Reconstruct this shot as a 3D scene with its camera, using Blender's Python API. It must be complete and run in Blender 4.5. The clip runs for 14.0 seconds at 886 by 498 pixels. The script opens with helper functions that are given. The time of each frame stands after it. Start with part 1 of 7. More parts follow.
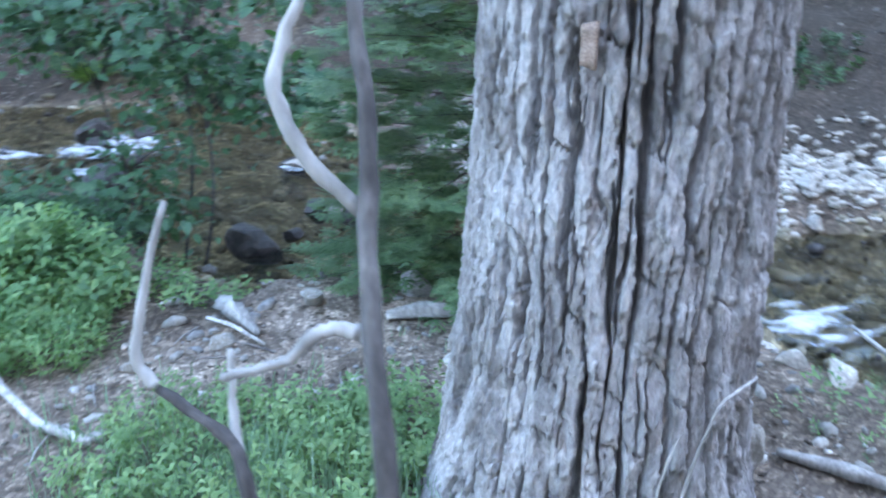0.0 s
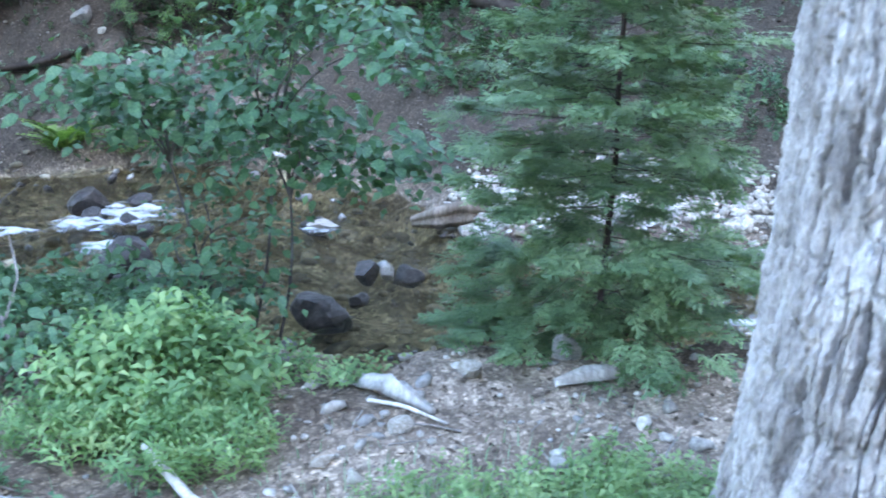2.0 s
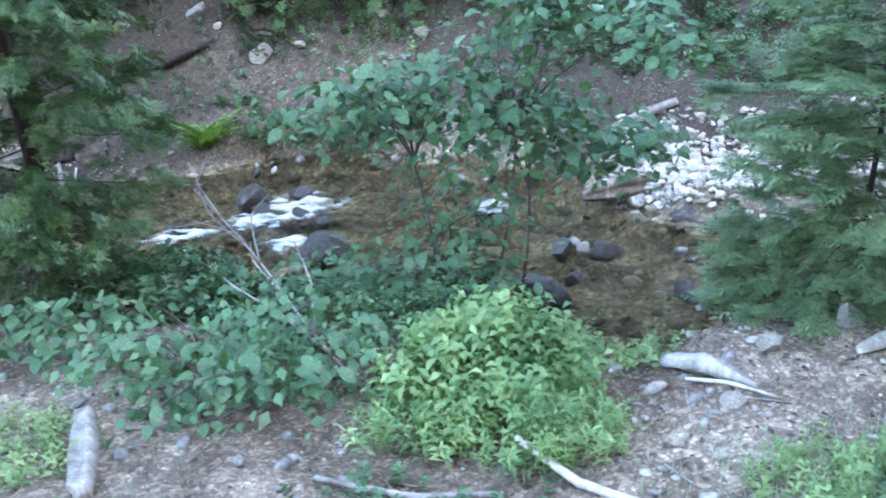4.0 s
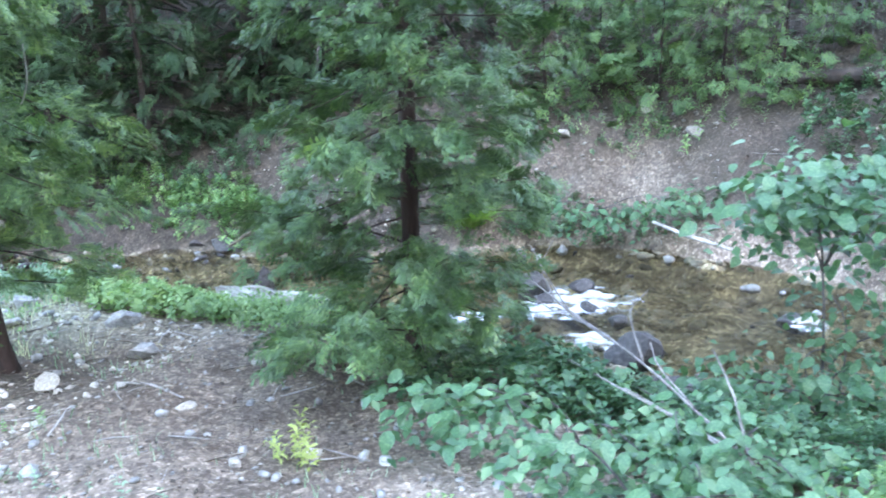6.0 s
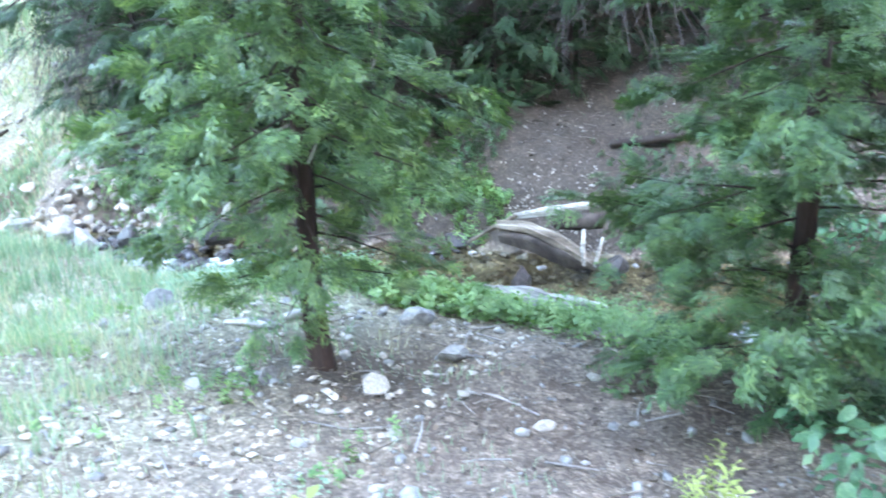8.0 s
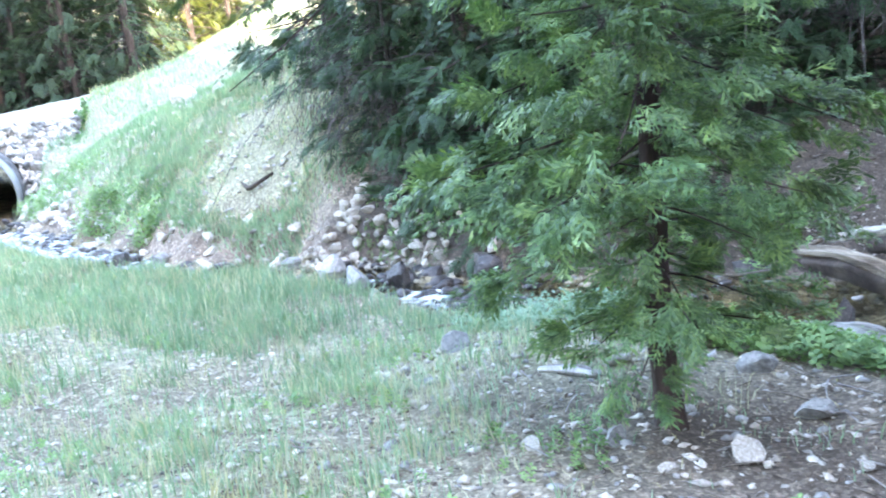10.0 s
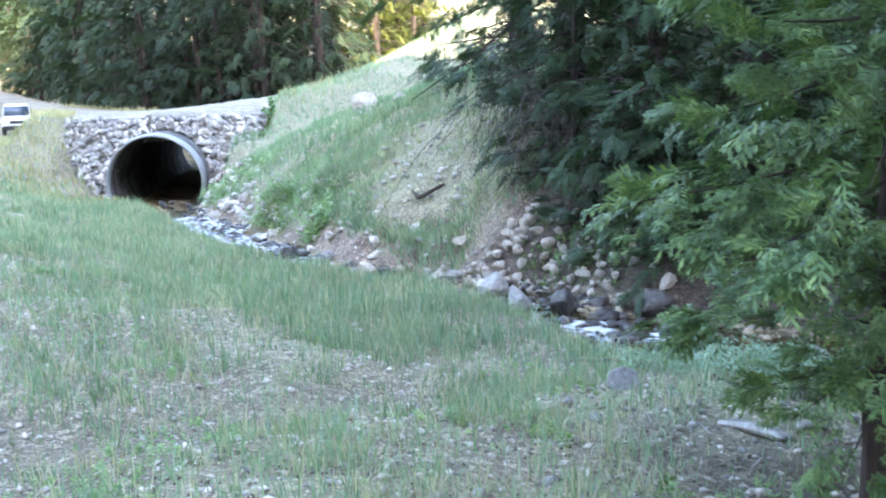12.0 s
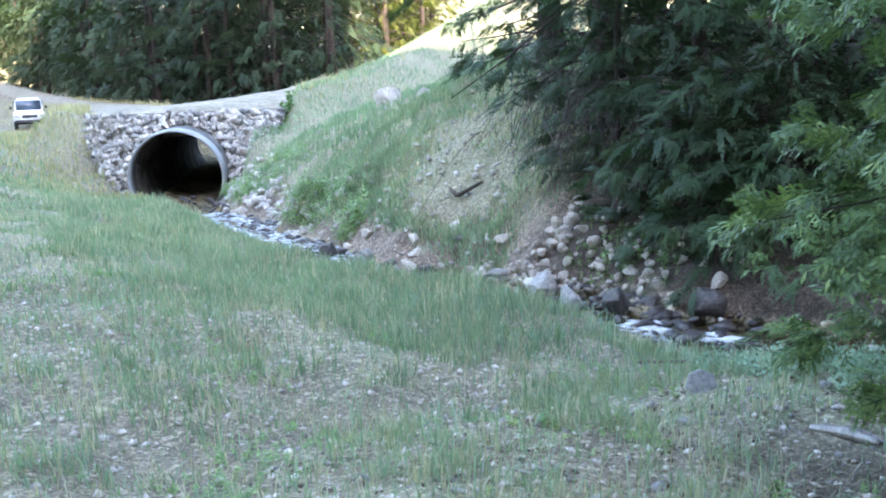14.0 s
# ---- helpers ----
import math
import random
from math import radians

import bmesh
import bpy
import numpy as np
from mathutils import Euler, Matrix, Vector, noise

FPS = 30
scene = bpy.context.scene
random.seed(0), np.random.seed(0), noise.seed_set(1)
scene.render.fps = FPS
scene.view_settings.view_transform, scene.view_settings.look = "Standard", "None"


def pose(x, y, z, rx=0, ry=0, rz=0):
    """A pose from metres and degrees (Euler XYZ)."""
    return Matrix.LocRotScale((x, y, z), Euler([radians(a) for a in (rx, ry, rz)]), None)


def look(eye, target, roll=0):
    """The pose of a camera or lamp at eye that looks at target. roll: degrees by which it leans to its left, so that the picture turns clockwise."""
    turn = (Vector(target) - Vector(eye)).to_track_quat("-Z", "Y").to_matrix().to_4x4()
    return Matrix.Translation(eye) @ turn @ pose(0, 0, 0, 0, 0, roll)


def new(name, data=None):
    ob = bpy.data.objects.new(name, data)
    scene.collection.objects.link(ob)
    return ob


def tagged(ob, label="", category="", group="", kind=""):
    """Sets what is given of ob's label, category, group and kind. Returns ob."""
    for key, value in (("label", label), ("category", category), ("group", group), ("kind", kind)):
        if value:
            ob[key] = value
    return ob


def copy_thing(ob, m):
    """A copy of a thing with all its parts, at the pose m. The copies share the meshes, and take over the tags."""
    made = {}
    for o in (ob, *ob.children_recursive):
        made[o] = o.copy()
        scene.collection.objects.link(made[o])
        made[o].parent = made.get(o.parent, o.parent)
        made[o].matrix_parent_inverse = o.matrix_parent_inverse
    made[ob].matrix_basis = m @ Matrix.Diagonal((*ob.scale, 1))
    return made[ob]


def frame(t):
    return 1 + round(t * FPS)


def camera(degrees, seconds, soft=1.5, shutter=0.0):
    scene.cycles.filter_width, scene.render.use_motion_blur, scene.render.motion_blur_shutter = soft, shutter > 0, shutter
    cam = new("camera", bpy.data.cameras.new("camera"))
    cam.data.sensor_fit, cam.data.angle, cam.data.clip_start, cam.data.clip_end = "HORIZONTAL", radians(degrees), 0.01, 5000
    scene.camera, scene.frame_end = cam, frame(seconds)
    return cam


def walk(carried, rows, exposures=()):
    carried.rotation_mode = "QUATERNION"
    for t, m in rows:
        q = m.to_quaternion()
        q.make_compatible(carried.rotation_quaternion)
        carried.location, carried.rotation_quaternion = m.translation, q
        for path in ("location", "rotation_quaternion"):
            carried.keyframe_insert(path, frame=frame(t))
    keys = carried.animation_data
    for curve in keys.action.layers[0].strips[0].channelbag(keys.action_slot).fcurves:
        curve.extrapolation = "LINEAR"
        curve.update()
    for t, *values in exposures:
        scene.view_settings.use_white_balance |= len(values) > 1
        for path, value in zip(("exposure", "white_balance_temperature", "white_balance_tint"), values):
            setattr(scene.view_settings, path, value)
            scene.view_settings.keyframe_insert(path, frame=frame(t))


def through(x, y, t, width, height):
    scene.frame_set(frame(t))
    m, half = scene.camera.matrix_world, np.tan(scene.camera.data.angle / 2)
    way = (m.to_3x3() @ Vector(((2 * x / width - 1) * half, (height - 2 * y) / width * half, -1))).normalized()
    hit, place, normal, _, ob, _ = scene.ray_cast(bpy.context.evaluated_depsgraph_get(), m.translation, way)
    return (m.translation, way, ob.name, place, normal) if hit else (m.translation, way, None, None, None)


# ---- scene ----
cam = camera(54.0, 14.0, soft=1.9, shutter=0.35)
PATH = [
    (0, (2.933, 0.427, 1.939), (2.353, 2.177, 1.165), 0.03),
    (0.2, (2.826, 0.383, 1.969), (2.371, 2.158, 1.168), -1.54),
    (0.5, (2.665, 0.315, 2.019), (2.237, 2.074, 1.169), -0.88),
    (1, (2.395, 0.344, 2.004), (1.943, 2.142, 1.256), -2.94),
    (1.2, (2.287, 0.360, 2.007), (1.842, 2.169, 1.279), -1.83),
    (1.5, (2.139, 0.357, 2.005), (1.790, 2.198, 1.306), 0.76),
    (2, (1.888, 0.281, 2.002), (1.551, 2.129, 1.314), -0.56),
    (2.2, (1.788, 0.258, 2.003), (1.411, 2.093, 1.301), -0.55),
    (4.3, (0.641, -0.107, 2.304), (0.274, 1.699, 1.528), -5.32),
    (4.5, (0.532, -0.143, 2.328), (0.137, 1.683, 1.613), -3.53),
    (5, (0.171, -0.134, 2.329), (-0.333, 1.697, 1.702), -2.46),
    (5.5, (-0.213, -0.048, 2.258), (-0.842, 1.781, 1.748), -1.30),
    (6, (-0.557, -0.013, 2.218), (-1.185, 1.800, 1.654), -1.48),
    (6.5, (-0.879, -0.021, 2.193), (-1.579, 1.753, 1.591), 0.44),
    (7, (-1.229, 0.124, 2.108), (-2.053, 1.852, 1.529), -3.24),
    (7.5, (-1.507, 0.119, 2.072), (-2.306, 1.864, 1.511), -1.35),
    (8, (-1.765, 0.090, 2.056), (-2.647, 1.798, 1.504), -0.89),
    (8.5, (-2.018, 0.059, 2.058), (-3.048, 1.708, 1.585), -3.39),
    (8.7, (-2.125, 0.044, 2.066), (-3.179, 1.676, 1.592), -2.62),
    (10.8, (-2.566, 0.230, 2.000), (-3.972, 1.582, 1.558), -6.64),
    (11, (-2.600, 0.240, 1.990), (-4.027, 1.574, 1.559), -5.47),
    (11.5, (-2.597, 0.214, 1.991), (-4.083, 1.483, 1.565), -3.95),
    (12, (-2.680, 0.209, 1.972), (-4.214, 1.430, 1.579), -1.51),
    (12.5, (-2.748, 0.167, 1.976), (-4.316, 1.346, 1.587), 1.50),
    (13, (-2.793, 0.078, 2.006), (-4.327, 1.297, 1.602), -0.05),
    (13.5, (-2.847, -0.031, 2.043), (-4.395, 1.176, 1.657), -0.02),
    (14, (-2.883, -0.153, 2.091), (-4.420, 1.057, 1.675), -1.90),
]
EXPOSURES = [(0, 4.15, 6500, 10), (1.5, 4.4, 6650, 10), (2.2, 4.47, 6750, 11), (4.3, 4.62, 7100, 11), (5.5, 5.05, 7300, 12), (6.5, 5.15, 7200, 12), (8, 5.27, 7000, 11), (8.7, 5.18, 6900, 11), (10.8, 4.56, 7000, 15), (12.5, 3.97, 6950, 14), (14, 3.85, 6950, 14)]
walk(cam, [(t, look(eye, target, roll)) for t, eye, target, roll in PATH], EXPOSURES)

# ---- daylight: an evening sky; an unseen ridge, added behind the path, keeps the stream in shade ----
SUN_ELEVATION, SUN_AZIMUTH = radians(25), radians(127)      # azimuth clockwise from +y
world = bpy.data.worlds.new("sky")
scene.world = world
world.use_nodes = True
wn = world.node_tree.nodes
sky = wn.new("ShaderNodeTexSky")
sky.sky_type = "NISHITA"
sky.sun_disc = False
sky.sun_elevation = SUN_ELEVATION
sky.sun_rotation = SUN_AZIMUTH
world.node_tree.links.new(sky.outputs[0], wn["Background"].inputs[0])
wn["Background"].inputs[1].default_value = 0.15
sun_data = bpy.data.lights.new("sun", "SUN")
sun_data.energy, sun_data.angle, sun_data.color = 2.6, radians(0.5), (1.0, 0.86, 0.68)
sun = new("sun", sun_data)
sun_way = Vector((math.sin(SUN_AZIMUTH) * math.cos(SUN_ELEVATION), math.cos(SUN_AZIMUTH) * math.cos(SUN_ELEVATION), math.sin(SUN_ELEVATION)))
sun.matrix_world = look(sun_way * 80, (0, 0, 0))


# ---- materials ----
def nodes_of(name):
    m = bpy.data.materials.new(name)
    m.use_nodes = True
    m.node_tree.nodes.clear()
    return m, m.node_tree.nodes, m.node_tree.links


def noise_node(n, l, coord, scale, detail=6.0, stretch=None, rough=0.6):
    tex = n.new("ShaderNodeTexNoise")
    tex.inputs["Scale"].default_value, tex.inputs["Detail"].default_value = scale, detail
    tex.inputs["Roughness"].default_value = rough
    if stretch:
        m = n.new("ShaderNodeMapping")
        m.inputs["Scale"].default_value = stretch
        l.new(coord, m.inputs["Vector"])
        coord = m.outputs[0]
    l.new(coord, tex.inputs["Vector"])
    return tex.outputs["Fac"]


def ramp_node(n, l, fac, stops):
    r = n.new("ShaderNodeValToRGB")
    while len(r.color_ramp.elements) < len(stops):
        r.color_ramp.elements.new(0.5)
    for e, (pos, col) in zip(r.color_ramp.elements, stops):
        e.position, e.color = pos, (*col, 1)
    l.new(fac, r.inputs["Fac"])
    return r.outputs["Color"]


def mix_node(n, l, fac, a, b, kind="MIX"):
    m = n.new("ShaderNodeMix")
    m.data_type, m.blend_type = "RGBA", kind
    if isinstance(fac, float):
        m.inputs[0].default_value = fac
    else:
        l.new(fac, m.inputs[0])
    for socket, v in ((m.inputs[6], a), (m.inputs[7], b)):
        if isinstance(v, tuple):
            socket.default_value = (*v, 1)
        else:
            l.new(v, socket)
    return m.outputs[2]


def bump_node(n, l, height, strength, distance):
    b = n.new("ShaderNodeBump")
    b.inputs["Strength"].default_value, b.inputs["Distance"].default_value = strength, distance
    l.new(height, b.inputs["Height"])
    return b.outputs[0]


def finish(n, l, color, rough, normal=None, metallic=0.0, specular=0.35):
    p = n.new("ShaderNodeBsdfPrincipled")
    if isinstance(color, tuple):
        p.inputs["Base Color"].default_value = (*color, 1)
    else:
        l.new(color, p.inputs["Base Color"])
    p.inputs["Roughness"].default_value, p.inputs["Metallic"].default_value = rough, metallic
    p.inputs["Specular IOR Level"].default_value = specular
    if normal:
        l.new(normal, p.inputs["Normal"])
    out = n.new("ShaderNodeOutputMaterial")
    l.new(p.outputs[0], out.inputs[0])
    return p, out


def mineral(name, dark, mid, light, scale, rough=0.85, relief=0.02, stretch=None, vary=0.5, fine=6.0):
    """Stone, wood, bark and soil: two scales of tone, a tone of its own for each piece, and relief."""
    m, n, l = nodes_of(name)
    coord = n.new("ShaderNodeTexCoord").outputs["Object"]
    big = noise_node(n, l, coord, scale, 4, stretch)
    small = noise_node(n, l, coord, scale * fine, 8, stretch)
    tone = ramp_node(n, l, big, [(0.3, dark), (0.5, mid), (0.72, light)])
    grain = ramp_node(n, l, small, [(0.3, (0.45, 0.45, 0.45)), (0.7, (1.35, 1.35, 1.35))])
    color = mix_node(n, l, 0.75, tone, grain, "MULTIPLY")
    if vary:
        rnd = n.new("ShaderNodeObjectInfo").outputs["Random"]
        isl = n.new("ShaderNodeNewGeometry").outputs["Random Per Island"]
        add = n.new("ShaderNodeMath")
        add.operation = "ADD"
        l.new(rnd, add.inputs[0])
        l.new(isl, add.inputs[1])
        half = n.new("ShaderNodeMath")
        half.operation = "MULTIPLY"
        half.inputs[1].default_value = 0.5
        l.new(add.outputs[0], half.inputs[0])
        own = ramp_node(n, l, half.outputs[0], [(0.15, (1 - vary,) * 3), (0.85, (1 + vary * 0.6, 1 + vary * 0.55, 1 + vary * 0.48))])
        color = mix_node(n, l, 1.0, color, own, "MULTIPLY")
    finish(n, l, color, rough, bump_node(n, l, small, 0.7, relief))
    return m


def foliage(name, dark, mid, light, through=0.35, gloss=0.45, vary_scale=1.5):
    """Leaves: a tone for each leaf, patches over the crown, and light that comes through."""
    m, n, l = nodes_of(name)
    coord = n.new("ShaderNodeTexCoord").outputs["Object"]
    isl = n.new("ShaderNodeNewGeometry").outputs["Random Per Island"]
    rnd = n.new("ShaderNodeObjectInfo").outputs["Random"]
    patch = noise_node(n, l, coord, vary_scale, 3)
    sums = None
    for v, w in ((isl, 0.3), (patch, 0.95), (rnd, 0.12)):
        k = n.new("ShaderNodeMath")
        k.operation = "MULTIPLY_ADD"
        k.inputs[1].default_value = w
        k.inputs[2].default_value = -0.2 if sums is None else 0
        l.new(v, k.inputs[0])
        if sums is not None:
            l.new(sums, k.inputs[2])
        sums = k.outputs[0]
    color = ramp_node(n, l, sums, [(0.2, dark), (0.5, mid), (0.85, light)])
    p, out = finish(n, l, color, gloss, None, 0, 0.35)
    t = n.new("ShaderNodeBsdfTranslucent")
    warm = mix_node(n, l, 1.0, color, (1.15, 1.3, 0.5), "MULTIPLY")
    l.new(warm, t.inputs[0])
    mx = n.new("ShaderNodeMixShader")
    mx.inputs[0].default_value = through
    l.new(p.outputs[0], mx.inputs[1])
    l.new(t.outputs[0], mx.inputs[2])
    l.new(mx.outputs[0], out.inputs[0])
    return m


def ground_material():
    """Grey-brown gravelly soil with pale grit, needles and leaf litter, shade painted under trees and banks, and drier
    straw on the meadow and slope.
    """
    m, n, l = nodes_of("soil")
    coord = n.new("ShaderNodeTexCoord").outputs["Object"]
    big = noise_node(n, l, coord, 0.9, 5)
    mid = noise_node(n, l, coord, 7.0, 6)
    small = noise_node(n, l, coord, 42.0, 6, None, 0.7)
    soil = ramp_node(n, l, big, [(0.32, (0.165, 0.14, 0.122)), (0.5, (0.31, 0.27, 0.24)), (0.68, (0.47, 0.425, 0.39))])
    soil = mix_node(n, l, 0.8, soil, ramp_node(n, l, mid, [(0.3, (0.55, 0.52, 0.5)), (0.7, (1.35, 1.3, 1.25))]), "MULTIPLY")
    grit = n.new("ShaderNodeTexVoronoi")
    grit.inputs["Scale"].default_value = 34.0
    l.new(coord, grit.inputs["Vector"])
    bits = ramp_node(n, l, grit.outputs["Color"], [(0.4, (0.45, 0.41, 0.38)), (0.72, (1.0, 0.95, 0.9)), (0.95, (1.7, 1.63, 1.53))])
    soil = mix_node(n, l, 0.6, soil, bits, "MULTIPLY")
    crumbs = n.new("ShaderNodeTexVoronoi")
    crumbs.inputs["Scale"].default_value = 85.0
    l.new(coord, crumbs.inputs["Vector"])
    fleck = ramp_node(n, l, crumbs.outputs["Color"], [(0.35, (0.6, 0.56, 0.52)), (0.7, (1.0, 0.97, 0.93)), (0.92, (1.7, 1.62, 1.5))])
    soil = mix_node(n, l, 0.8, soil, fleck, "MULTIPLY")
    attr = n.new("ShaderNodeAttribute")
    attr.attribute_name = "cover"
    split = n.new("ShaderNodeSeparateColor")
    l.new(attr.outputs["Color"], split.inputs[0])
    straw = mix_node(n, l, small, (0.262, 0.262, 0.185), (0.5, 0.505, 0.4))
    straw = mix_node(n, l, 0.85, straw, fleck, "MULTIPLY")
    straw = mix_node(n, l, 0.6, straw, bits, "MULTIPLY")
    green = ramp_node(n, l, big, [(0.45, (0, 0, 0)), (0.72, (0.55, 0.55, 0.55))])
    straw = mix_node(n, l, green, straw, (0.2, 0.215, 0.115))
    soil = mix_node(n, l, split.outputs[0], soil, straw)
    patches = ramp_node(n, l, noise_node(n, l, coord, 3.2, 5, (0.6, 1.4, 1.0)), [(0.36, (0, 0, 0)), (0.62, (1, 1, 1))])
    bed = mix_node(n, l, patches, (0.125, 0.108, 0.07), (0.46, 0.4, 0.28))
    bed = mix_node(n, l, 0.6, bed, ramp_node(n, l, mid, [(0.3, (0.5, 0.5, 0.5)), (0.7, (1.4, 1.38, 1.3))]), "MULTIPLY")
    bed = mix_node(n, l, 0.7, bed, bits, "MULTIPLY")
    soil = mix_node(n, l, split.outputs[1], soil, bed)
    # dark litter tone, which also carries the painted shade under the trees
    duff_and_shade = mix_node(n, l, small, (0.047, 0.04, 0.036), (0.155, 0.135, 0.12))
    duff_and_shade = mix_node(n, l, 0.8, duff_and_shade, fleck, "MULTIPLY")
    duff_and_shade = mix_node(n, l, 0.4, duff_and_shade, bits, "MULTIPLY")
    soil = mix_node(n, l, split.outputs[2], soil, duff_and_shade)
    finish(n, l, soil, 0.95, bump_node(n, l, small, 0.8, 0.03), 0, 0.15)
    return m


def water_material():
    m, n, l = nodes_of("water")
    coord = n.new("ShaderNodeTexCoord").outputs["Object"]
    ripple = noise_node(n, l, coord, 9.0, 5, (1.0, 1.8, 1.0))
    fresnel = n.new("ShaderNodeFresnel")
    fresnel.inputs["IOR"].default_value = 1.33
    normal = bump_node(n, l, ripple, 1.0, 0.14)
    l.new(normal, fresnel.inputs["Normal"])
    clear = n.new("ShaderNodeBsdfTransparent")
    clear.inputs[0].default_value = (0.94, 0.9, 0.78, 1)
    gloss = n.new("ShaderNodeBsdfGlossy")
    gloss.inputs["Roughness"].default_value = 0.12
    l.new(normal, gloss.inputs["Normal"])
    mx = n.new("ShaderNodeMixShader")
    l.new(fresnel.outputs[0], mx.inputs[0])
    l.new(clear.outputs[0], mx.inputs[1])
    l.new(gloss.outputs[0], mx.inputs[2])
    out = n.new("ShaderNodeOutputMaterial")
    l.new(mx.outputs[0], out.inputs[0])
    return m


def plain(name, color, rough=0.5, metallic=0.0, specular=0.4):
    m, n, l = nodes_of(name)
    coord = n.new("ShaderNodeTexCoord").outputs["Object"]
    g = noise_node(n, l, coord, 6.0, 5)
    c = mix_node(n, l, g, tuple(v * 0.85 for v in color), tuple(min(1, v * 1.1) for v in color))
    finish(n, l, c, rough, None, metallic, specular)
    return m


SOIL, WATER = ground_material(), water_material()
BARK = mineral("furrowed_bark", (0.2, 0.18, 0.175), (0.4, 0.375, 0.37), (0.6, 0.58, 0.58), 8.0, 0.92, 0.04, (1, 1, 0.45), 0.0, 9.0)
CEDAR_BARK = mineral("cedar_bark", (0.016, 0.01, 0.009), (0.042, 0.026, 0.023), (0.1, 0.072, 0.064), 9.0, 0.92, 0.02, (1, 1, 0.2), 0.2)
DARK_BARK = mineral("dark_bark", (0.02, 0.015, 0.013), (0.05, 0.038, 0.033), (0.1, 0.08, 0.07), 5.0, 0.9, 0.02, (1, 1, 0.25), 0.2)
DEADWOOD = mineral("weathered_wood", (0.2, 0.185, 0.17), (0.42, 0.4, 0.38), (0.64, 0.62, 0.6), 7.0, 0.8, 0.006, (1, 1, 0.15), 0.15)
TWIG = mineral("grey_twig", (0.16, 0.14, 0.13), (0.29, 0.265, 0.25), (0.42, 0.4, 0.38), 14.0, 0.8, 0.004, (1, 1, 0.3), 0.2)
STONE = mineral("pale_stone", (0.27, 0.24, 0.205), (0.4, 0.37, 0.335), (0.6, 0.57, 0.53), 9.0, 0.88, 0.012, None, 0.55)
GREYSTONE = mineral("grey_stone", (0.17, 0.165, 0.16), (0.28, 0.275, 0.27), (0.4, 0.39, 0.38), 6.0, 0.85, 0.008, None, 0.35)
WETSTONE = mineral("wet_stone", (0.026, 0.023, 0.023), (0.055, 0.048, 0.048), (0.125, 0.11, 0.105), 8.0, 0.32, 0.006, None, 0.25)
RIPSTONE = mineral("riprap_stone", (0.3, 0.285, 0.275), (0.46, 0.445, 0.435), (0.66, 0.65, 0.64), 5.0, 0.88, 0.02, None, 0.55)
CEDAR_LEAF = foliage("cedar_leaf", (0.028, 0.06, 0.03), (0.08, 0.15, 0.062), (0.23, 0.33, 0.11), 0.2, 0.38, 7.0)
SAPLING_LEAF = foliage("sapling_leaf", (0.035, 0.08, 0.036), (0.09, 0.165, 0.07), (0.21, 0.3, 0.12), 0.25, 0.42, 5.0)
FIR_LEAF = foliage("fir_leaf", (0.062, 0.122, 0.066), (0.15, 0.24, 0.13), (0.31, 0.405, 0.23), 0.28, 0.45, 5.0)
DARK_LEAF = foliage("dark_conifer_leaf", (0.016, 0.038, 0.02), (0.038, 0.078, 0.038), (0.085, 0.14, 0.062), 0.22, 0.5, 0.8)
FAR_LEAF = foliage("far_conifer_leaf", (0.018, 0.037, 0.023), (0.037, 0.066, 0.036), (0.075, 0.11, 0.055), 0.25, 0.6, 0.35)
# far leaves with the low sun's yellow put into their colour
SUN_LEAF = foliage("sun_tinted_leaf", (0.05, 0.065, 0.015), (0.12, 0.14, 0.035), (0.22, 0.23, 0.07), 0.4, 0.6, 0.3)
SHRUB_LEAF = foliage("shrub_leaf", (0.025, 0.072, 0.039), (0.07, 0.155, 0.08), (0.2, 0.315, 0.165), 0.24, 0.36, 6.0)
BUSH_LEAF = foliage("bush_leaf", (0.06, 0.135, 0.058), (0.165, 0.29, 0.12), (0.38, 0.49, 0.23), 0.3, 0.48, 6.0)
YELLOW_LEAF = foliage("yellow_leaf", (0.2, 0.25, 0.07), (0.33, 0.38, 0.13), (0.46, 0.48, 0.22), 0.35)
GRASS = foliage("grass", (0.11, 0.185, 0.12), (0.2, 0.31, 0.215), (0.38, 0.45, 0.345), 0.25, 0.5, 0.8)
WEED_LEAF = foliage("weed_leaf", (0.08, 0.15, 0.06), (0.19, 0.3, 0.13), (0.38, 0.48, 0.24), 0.3, 0.5, 5.0)
PALE_STRAW = foliage("bleached_grass", (0.3, 0.285, 0.21), (0.44, 0.42, 0.32), (0.58, 0.55, 0.44), 0.25, 0.6, 1.0)
STRAW = foliage("dry_grass", (0.25, 0.22, 0.12), (0.4, 0.36, 0.22), (0.55, 0.5, 0.36), 0.25, 0.6, 1.0)


